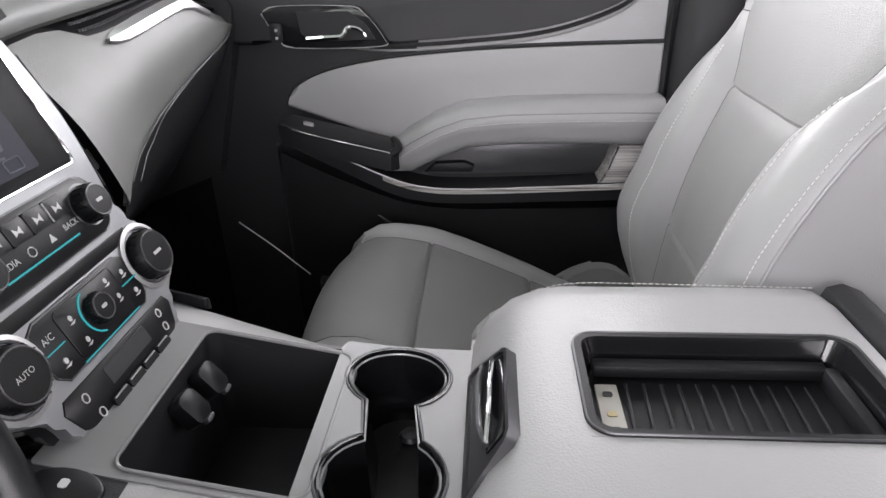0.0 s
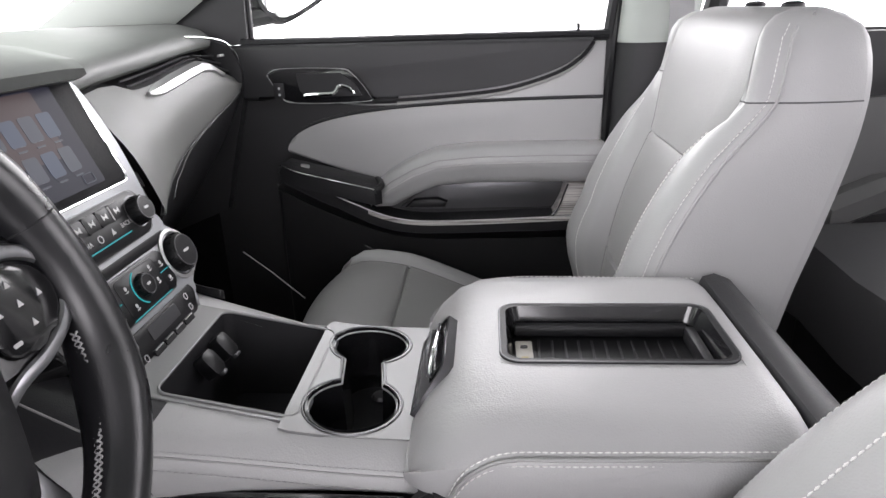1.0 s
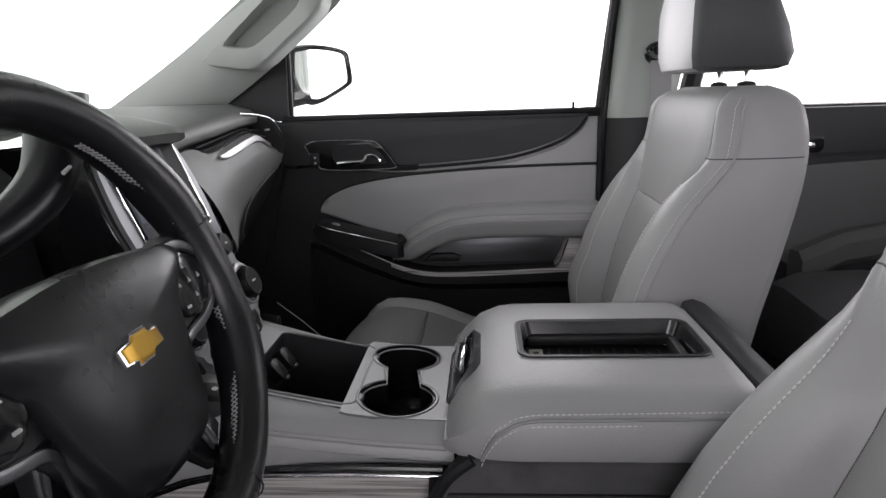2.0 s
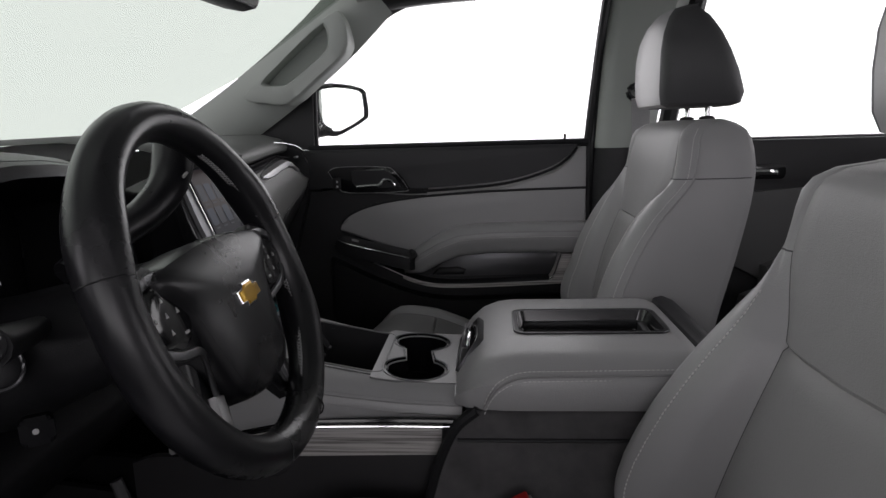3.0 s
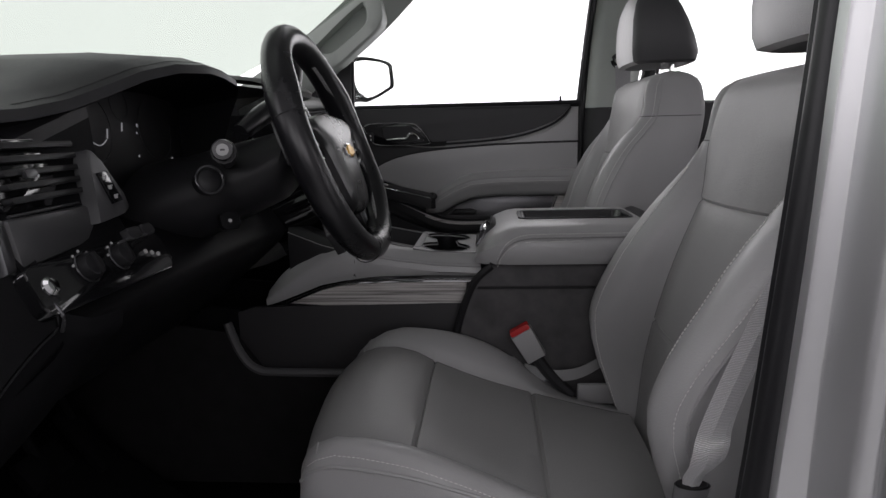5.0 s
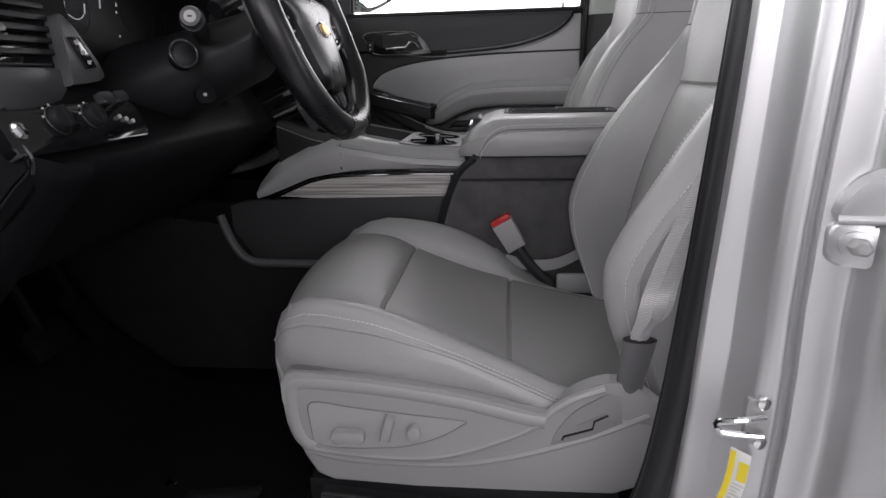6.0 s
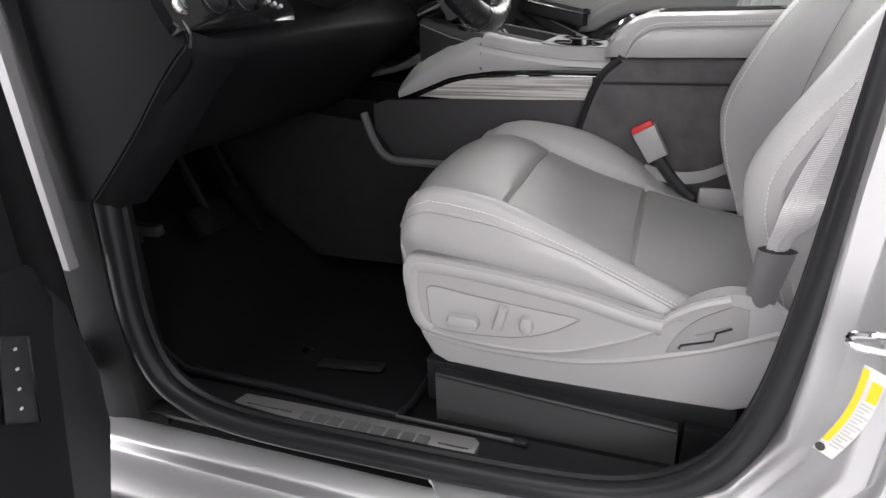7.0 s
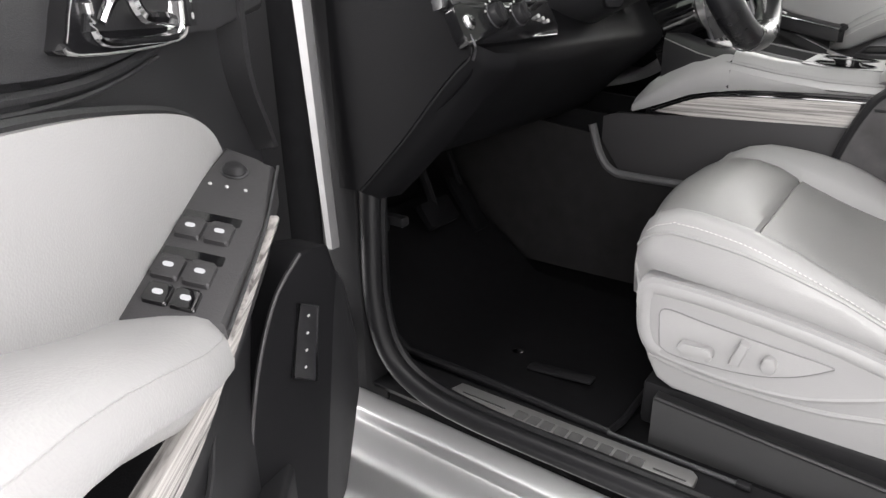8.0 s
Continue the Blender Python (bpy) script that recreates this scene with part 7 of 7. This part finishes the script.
            part("key_mark", prism(rounded(c - 0.0018, d - 0.0014, c + 0.0018, d + 0.0014, 0.001), Y, 0.004, 0.0047, 0), MARK, mk)
        fr = curve2([(-0.384, 1.40), (-0.385, 1.312), (-0.383, 1.255), (-0.401, 1.212), (-0.438, 1.17), (-0.470, 1.13)])
        part("front_ridge", prism(fr + [(u - 0.020, v - 0.004) for u, v in fr[::-1]], P, 0.0, -0.027, 0.008, 3), VINYL_DARK, door, "soft ridge down the front of the door")
    else:
        part("window_switch", prism(rounded(-0.210, 0.026, -0.192, 0.036, 0.003), T, 0.001, 0.006, 0.002), SATIN, sp, "silver window switch")
    # inner handle
    P0 = P
    if driver:
        P = lambda u, v, w: P0(u + 0.038, v, w)
    bez = [(-0.276, 1.342), (-0.245, 1.354), (-0.12, 1.352), (-0.088, 1.338), (-0.056, 1.296), (-0.066, 1.282), (-0.22, 1.282), (-0.250, 1.298)]
    bz = curve2(bez + [bez[0]], 4)[:-1]
    h = part("handle_bezel", prism(bz, P, -0.01, -0.034, 0.006, 3), GLOSS_BLACK, door, "gloss black handle surround")
    part("bezel_line", tube([P(u * 0.97 - 0.006, v * 0.97 + 0.039, -0.033) for u, v in bz], 0.0013, 6, closed=True), SATIN, h, "thin bright bezel line")
    cup = [(-0.211, 1.342), (-0.119, 1.342), (-0.09, 1.32), (-0.076, 1.295), (-0.192, 1.293), (-0.207, 1.308)]
    part("handle_cup", prism(cup, P, -0.03, -0.0355, 0), PLASTIC_DARK, h, "black handle recess")
    part("lever", tube(curve([P(-0.195, 1.298, -0.040), P(-0.16, 1.301, -0.046), P(-0.132, 1.303, -0.046), P(-0.122, 1.316, -0.044), P(-0.103, 1.314, -0.042), P(-0.092, 1.300, -0.038)], 5), lambda t: 0.0055 - 0.002 * t, 8, flat=1.0), CHROME, h, "chrome door lever")
    part("lock_button", prism(rounded(-0.262, 1.292, -0.240, 1.324, 0.004), P, -0.033, -0.037, 0.002), PLASTIC_DARK, h, "black lock button")
    for v in (1.300, 1.313):
        part("key_mark", prism(circle(-0.250, v, 0.0028, 8), P, -0.037, -0.0376, 0), MARK, h)
    if driver:
        part("cup_rim", tube(curve([P(u, v, -0.036) for u, v in ((-0.228, 1.330), (-0.228, 1.305), (-0.216, 1.287), (-0.15, 1.286), (-0.092, 1.289), (-0.084, 1.305), (-0.090, 1.330), (-0.15, 1.336), (-0.215, 1.335))] , 4), 0.0028, 8, closed=True), CHROME, h, "chrome rim of the handle recess")
    P = P0
    # window
    sail = [(-0.50, 1.40), (-0.318, 1.40), (-0.310, 1.588), (-0.36, 1.575), (-0.43, 1.52), (-0.50, 1.455)]
    part("mirror_sail", prism(sail, P, 0.0, 0.03, 0.004), VINYL_DARK, door, "black triangular mirror patch")
    part("frame_front", tube([P(-0.316, 1.40, 0.02), P(-0.308, 1.60, 0.012)], 0.007, 8, up=(1, 0, 0)), RUBBER, door)
    part("frame_top", tube(curve([P(-0.56, 1.40, 0.03), P(-0.40, 1.535, 0.015), P(-0.312, 1.605, 0.01), P(-0.233, 1.675, 0.0), P(-0.08, 1.765, -0.02), P(0.05, 1.795, -0.028), P(0.30, 1.81, -0.03), P(0.47, 1.80, -0.03)], 5), 0.020, 8), VINYL_DARK, door, "black window frame")
    part("frame_rear", tube(curve([P(0.430, 1.39, 0.01), P(0.452, 1.6, 0.0), P(0.476, 1.80, -0.02)], 4), 0.012, 8), RUBBER, door)
    g = part("window", prism([(-0.31, 1.40), (0.43, 1.40), (0.475, 1.79), (0.05, 1.79), (-0.08, 1.76), (-0.23, 1.67), (-0.305, 1.60)], P, 0.022, 0.026, 0), SIDE_GLASS, door, "clear side window")
    g.visible_shadow = False
    if not driver:
        m = thing("side_mirror", "black framed exterior side mirror beyond the window", "mirror")
        Q = frame_of((-0.287, 1.0, 0), (0.632, 0.775, 0), (0, 0, 1), (-0.775, 0.632, 0))
        oc = curve2([(-0.088, 1.577), (-0.02, 1.588), (0.085, 1.578), (0.100, 1.545), (0.104, 1.500), (0.088, 1.482), (0.01, 1.447), (-0.035, 1.442), (-0.075, 1.47), (-0.092, 1.52), (-0.088, 1.577)], 3)[:-1]
        mid = (0.0, 1.52)
        rows = [[Q(mid[0] + (u - mid[0]) * k, mid[1] + (v - mid[1]) * k, w) for u, v in oc] for k, w in ((0.83, 0.006), (0.90, -0.003), (1.02, -0.006), (1.09, 0.012), (1.04, 0.05), (0.85, 0.09), (0.4, 0.11))]
        part("housing", grid(rows, close_j=True, caps=True), MATTE_DARK, m, "black mirror housing")
        part("mirror_glass", prism([(mid[0] + (u - mid[0]) * 0.88, mid[1] + (v - mid[1]) * 0.88) for u, v in oc], Q, 0.0, 0.005, 0), MIRROR, m, "mirror glass")
        part("arm", tube(curve([(-0.40, 0.83, 1.44), (-0.36, 0.92, 1.45), (-0.32, 1.0, 1.46)], 4), 0.022, 8), MATTE_DARK, m)
    return door


def build_driver_side():
    door = build_door(-1, "open driver door with grey insert and window switches", True)
    # swing it open about its hinge, outwards
    hinge, world_h, turn, drop = Vector((-0.55, -0.87, 0)), Vector((-0.642, -0.943, 0)), radians(-53), -0.10
    door.matrix_world = Matrix.Translation(world_h + Vector((0, 0, drop))) @ Matrix.Rotation(turn, 4, "Z") @ Matrix.Translation(-hinge)
    # hinge by the rocker
    hg = thing("hinge_bracket", "dark steel lower door hinge with bolt", "hinge")
    part("leaf", box((-0.545, -0.845, 0.70), (0.03, 0.05, 0.07), 0.006), PLASTIC_DARK, hg)
    part("bolt", lathe([(0.012, 0), (0.012, 0.012), (0.006, 0.014)], lambda u, v, w: Vector((u, -0.87 - w, v)), -0.54, 0.70, 12), CHROME, hg)
    # sill plate with raised bars in place of lettering
    sp = thing("sill_plate", "brushed metal sill plate with dark lettering bars", "sill plate")
    F = lambda u, v, w: Vector((u, v, 0.612 + w))
    part("plate", prism([(-0.346, -0.770), (0.028, -0.770), (0.036, -0.762), (0.036, -0.728), (0.028, -0.720), (-0.346, -0.724), (-0.352, -0.746)], F, -0.006, 0.003, 0.002), PLATE, sp, "brushed metal plate")
    for k in range(9):
        u = -0.232 + 0.0228 * k
        part("letter_bar", prism(rounded(u, -0.757, u + 0.0185, -0.737, 0.002), F, 0.003, 0.0034, 0), ETCHED, sp, "plain dark bar")
    part("mark_line", prism(rounded(-0.018, -0.748, 0.026, -0.745, 0.001), F, 0.003, 0.0035, 0), INK, sp)
    part("mark_line", prism(rounded(-0.33, -0.748, -0.25, -0.745, 0.001), F, 0.003, 0.0035, 0), INK, sp)
    st = thing("sill_strip", "thin bright strip on the sill beside the mat", "trim strip")
    part("strip", tube([(-0.10, -0.703, 0.610), (0.080, -0.706, 0.610)], 0.0035, 8), TRAY_DARK, st)
    part("cap", box((0.088, -0.706, 0.611), (0.02, 0.012, 0.008), 0.003), PLASTIC_DARK, st)
    # floor mat
    mat = thing("floor_mat", "black rubber edged driver floor mat", "floor mat")
    rows = []
    for i in range(14):
        x = -0.72 + 0.62 * i / 13
        row = []
        for j in range(9):
            y = -0.70 + 0.48 * j / 8
            z = 0.598 + 0.008 * math.sin(6 * x + 3 * y) + max(0, -0.48 - x) * 0.75 + (0.012 if j == 0 else 0)
            row.append(Vector((x, y, z)))
        rows.append(row)
    part("sheet", thick(grid(rows), 0.008), CARPET, mat, "black carpet mat")
    part("edge", tube([r[0] + Vector((0, 0, 0.002)) for r in rows] + rows[-1][1:], 0.006, 8), RUBBER, mat, "rubber mat edge")
    part("clip", lathe([(0.011, 0), (0.011, 0.006), (0.004, 0.009)], lambda u, v, w: Vector((u, v, 0.603 + w)), -0.328, -0.572, 14), CHROME, mat, "small metal mat clip")
    part("heel_pad", prism(rounded(-0.288, -0.604, -0.175, -0.580, 0.004), lambda u, v, w: Vector((u, v + 0.15 * (u + 0.23), 0.605 + w)), 0.0, 0.004, 0.001), PLASTIC_DARK, mat, "rubber heel pad")
    # pedals
    pd = thing("brake_pedal", "black brake pedal in the dark footwell", "pedal")
    part("pad", prism(rounded(-0.05, -0.03, 0.05, 0.03, 0.01), frame_of((-0.62, -0.42, 0.78), (0, 1, 0), (-0.6, 0, 0.8), (0.8, 0, 0.6)), -0.008, 0.008, 0.004), MATTE_DARK, pd)
    part("arm", tube([(-0.63, -0.42, 0.79), (-0.72, -0.42, 1.0)], 0.01, 8), MATTE_DARK, pd)
    pd = thing("accelerator", "black accelerator pedal in the dark footwell", "pedal")
    part("pad", prism(rounded(-0.025, -0.07, 0.025, 0.07, 0.01), frame_of((-0.64, -0.28, 0.76), (0, 1, 0), (-0.6, 0, 0.8), (0.8, 0, 0.6)), -0.006, 0.006, 0.003), MATTE_DARK, pd)
    part("arm", tube([(-0.66, -0.28, 0.80), (-0.74, -0.28, 0.98)], 0.008, 8), MATTE_DARK, pd)
    rel = thing("release_lever", "small black lever on the kick panel", "lever")
    part("lever", box((-0.50, -0.70, 0.865), (0.05, 0.02, 0.018), 0.005), PLASTIC_DARK, rel)
    part("mount", box((-0.52, -0.715, 0.860), (0.03, 0.02, 0.03), 0.005), PLASTIC_DARK, rel)
    # seat track covers seen below the seat
    tc = thing("track_cover", "dark grey seat track cover on the floor", "track cover")
    part("cover", prism([(-0.055, 0.58), (0.29, 0.58), (0.29, 0.633), (-0.055, 0.660)], SIDE(-0.645), -0.008, 0.03, 0.006), material("dark grey plastic", (0.065, 0.065, 0.067), 0.32, grain=0.2), tc)
    part("top_edge", tube([(-0.052, -0.652, 0.661), (0.288, -0.652, 0.636)], 0.004, 8), LOWER_DASH, tc)
    part("end_cap", prism([(0.295, 0.58), (0.37, 0.60), (0.36, 0.636), (0.297, 0.64)], SIDE(-0.645), -0.006, 0.03, 0.006), PLASTIC_DARK, tc)
    # striker, sticker, hinges on the pillar
    stk = thing("door_striker", "chrome door striker on the silver pillar", "striker")
    part("plate", prism(rounded(0.431, 0.884, 0.450, 0.930, 0.005), lambda u, v, w: Vector((u, -0.838 - w - (u - 0.432) * 0.4, v)), -0.004, 0.005, 0.002), SATIN, stk)
    part("loop", tube(curve([(0.444, -0.852, 0.916), (0.420, -0.856, 0.915), (0.404, -0.848, 0.908), (0.409, -0.850, 0.899), (0.444, -0.852, 0.897)], 4), 0.0034, 8), CHROME, stk)
    for v in (0.888, 0.929):
        part("bolt", lathe([(0.006, 0), (0.006, 0.005), (0.003, 0.006)], lambda u, w2, w: Vector((u, -0.846 - w, w2)), 0.443, v, 12), CHROME, stk)
    sk = thing("information_sticker", "curved white and yellow information sticker on the pillar", "sticker")
    a, b = Vector((0.426, -0.838, 0.876)), Vector((0.404, -0.824, 0.772))

    def strip(n0, n1, w0, w1):
        rows = []
        for i in range(9):
            t = n0 + (n1 - n0) * i / 8
            c = a.lerp(b, t) + Vector((0.006 * math.sin(t * 3.1), -0.004 - 0.003 * math.sin(t * 3.1), 0))
            rows.append([c + Vector((w, -w * 0.62, -0.2 * w)) for w in (w0, (w0 + w1) / 2, w1)])
        return rows
    part("paper", thick(grid(strip(0, 1, -0.0045, 0.0115)), 0.0008), PAPER, sk, "white paper")
    part("yellow_band", thick(grid([[p + Vector((-0.0012, -0.0012, 0)) for p in r] for r in strip(0.02, 0.85, -0.004, 0.0005)]), 0.0006), YELLOW, sk, "yellow band")
    part("yellow_block", thick(grid([[p + Vector((-0.0012, -0.0012, 0)) for p in r] for r in strip(0.10, 0.30, 0.004, 0.011)]), 0.0006), YELLOW, sk)
    print_grey = material("grey print", (0.56, 0.58, 0.57), 0.6)
    for k in range(14):
        t = 0.34 + 0.040 * k
        part("text_bar", thick(grid([[p + Vector((-0.0012, -0.0012, 0)) for p in r] for r in strip(t, t + 0.014, 0.0022, 0.0115 - 0.002 * (k % 3))]), 0.0005), print_grey, sk)
    part("dark_dot", lathe([(0.0045, 0), (0.0045, 0.001)], lambda u, v, w: strip(0.93, 0.94, -0.001, 0.0)[0][0] + Vector((u * 0.8 - w - 0.001, -u * 0.5 - w - 0.002, v)), 0, 0, 12), INK, sk)
    hg = thing("hinge_bracket", "silver painted rear door hinge with bolt", "hinge")
    H = lambda u, v, w: Vector((0.474 + u, -0.862 - 0.5 * u - w, 1.108 + v))
    part("strap", prism(curve2([(-0.002, 0.004), (0.002, 0.016), (0.014, 0.032), (0.036, 0.044), (0.066, 0.050)]) + [(0.070, 0.012), (0.030, 0.004), (0.0, 0.0)], H, -0.006, 0.013, 0.004, 3), BODY, hg)
    part("knuckle", tube([H(-0.002, 0.0, 0.012), H(0.034, 0.003, 0.013)], 0.004, 10), BODY, hg)
    part("leaf", prism(rounded(-0.004, -0.040, 0.032, -0.003, 0.010), H, -0.006, 0.005, 0.003), BODY, hg)
    part("washer", lathe([(0.0115, 0), (0.0115, 0.003), (0.009, 0.004)], lambda u, v, w: H(u, v, 0.005 + w), 0.013, -0.021, 16), BODY, hg)
    part("bolt", lathe([(0.0075, 0), (0.0075, 0.008), (0.005, 0.011), (0.003, 0.011)], lambda u, v, w: H(u, v, 0.008 + w), 0.013, -0.021, 6), SATIN, hg)


def build_rear_and_small():
    # rear seat; charcoal stands in for the shadow it lies in
    for yc in (0.42, -0.42):
        rs = thing("bench_seat", "rear seat, leather darkened for shadow", "seat", "rear seats")
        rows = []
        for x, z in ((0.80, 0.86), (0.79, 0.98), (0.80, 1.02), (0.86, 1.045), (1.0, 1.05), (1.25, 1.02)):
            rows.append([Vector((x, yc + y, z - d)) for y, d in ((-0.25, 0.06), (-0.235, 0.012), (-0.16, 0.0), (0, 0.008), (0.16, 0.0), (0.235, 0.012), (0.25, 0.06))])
        part("cushion", grid(rows), CHARCOAL, rs, "rear cushion, darkened for shadow")
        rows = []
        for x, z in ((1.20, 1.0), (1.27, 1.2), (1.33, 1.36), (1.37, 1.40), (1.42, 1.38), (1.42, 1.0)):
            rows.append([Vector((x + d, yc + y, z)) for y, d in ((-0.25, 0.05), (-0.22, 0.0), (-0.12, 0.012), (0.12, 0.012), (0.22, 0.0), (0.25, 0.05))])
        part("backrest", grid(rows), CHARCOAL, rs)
        part("base", box((1.0, yc, 0.72), (0.36, 0.44, 0.26), 0.02), PLASTIC_DARK, rs)
    # rear view mirror
    m = thing("rear_view_mirror", "black rear view mirror under the windscreen top", "mirror")
    F = frame_of((-0.238, 0.0, 1.690), (0.12, 0.99, 0), (-0.15, 0, 0.99), (0.98, -0.12, 0.15))
    oc = rounded(-0.125, -0.042, 0.125, 0.036, 0.03)
    part("housing", grid([[F(u * k, v * k, w) for u, v in oc] for k, w in ((0.97, 0.004), (1.0, 0.0), (1.0, -0.02), (0.85, -0.04), (0.5, -0.05))], close_j=True, caps=True), PLASTIC_DARK, m, "black mirror housing")
    part("glass", prism([(u * 0.95, v * 0.92) for u, v in oc], F, 0.003, 0.006, 0), MIRROR, m, "mirror glass")
    part("stem", tube([(-0.28, 0, 1.705), (-0.315, 0, 1.75)], 0.014, 8), PLASTIC_DARK, m)
    # passenger mat and bright edge in the footwell
    pm = thing("passenger_mat", "black passenger floor mat in the footwell", "floor mat")
    rows = [[Vector((-0.72 + 0.62 * i / 9, 0.22 + 0.44 * j / 6, 0.598 + 0.005 * math.sin(5 * i + j) + max(0, -0.48 - (-0.72 + 0.62 * i / 9)) * 0.75)) for j in range(7)] for i in range(10)]
    part("sheet", thick(grid(rows), 0.008), CARPET, pm)
    part("edge", tube([r[-1] for r in rows], 0.005, 6), RUBBER, pm)


build_dash()
build_wheel()
build_door(1, "shut passenger door with grey armrest and black trim", False)
build_driver_side()
build_rear_and_small()
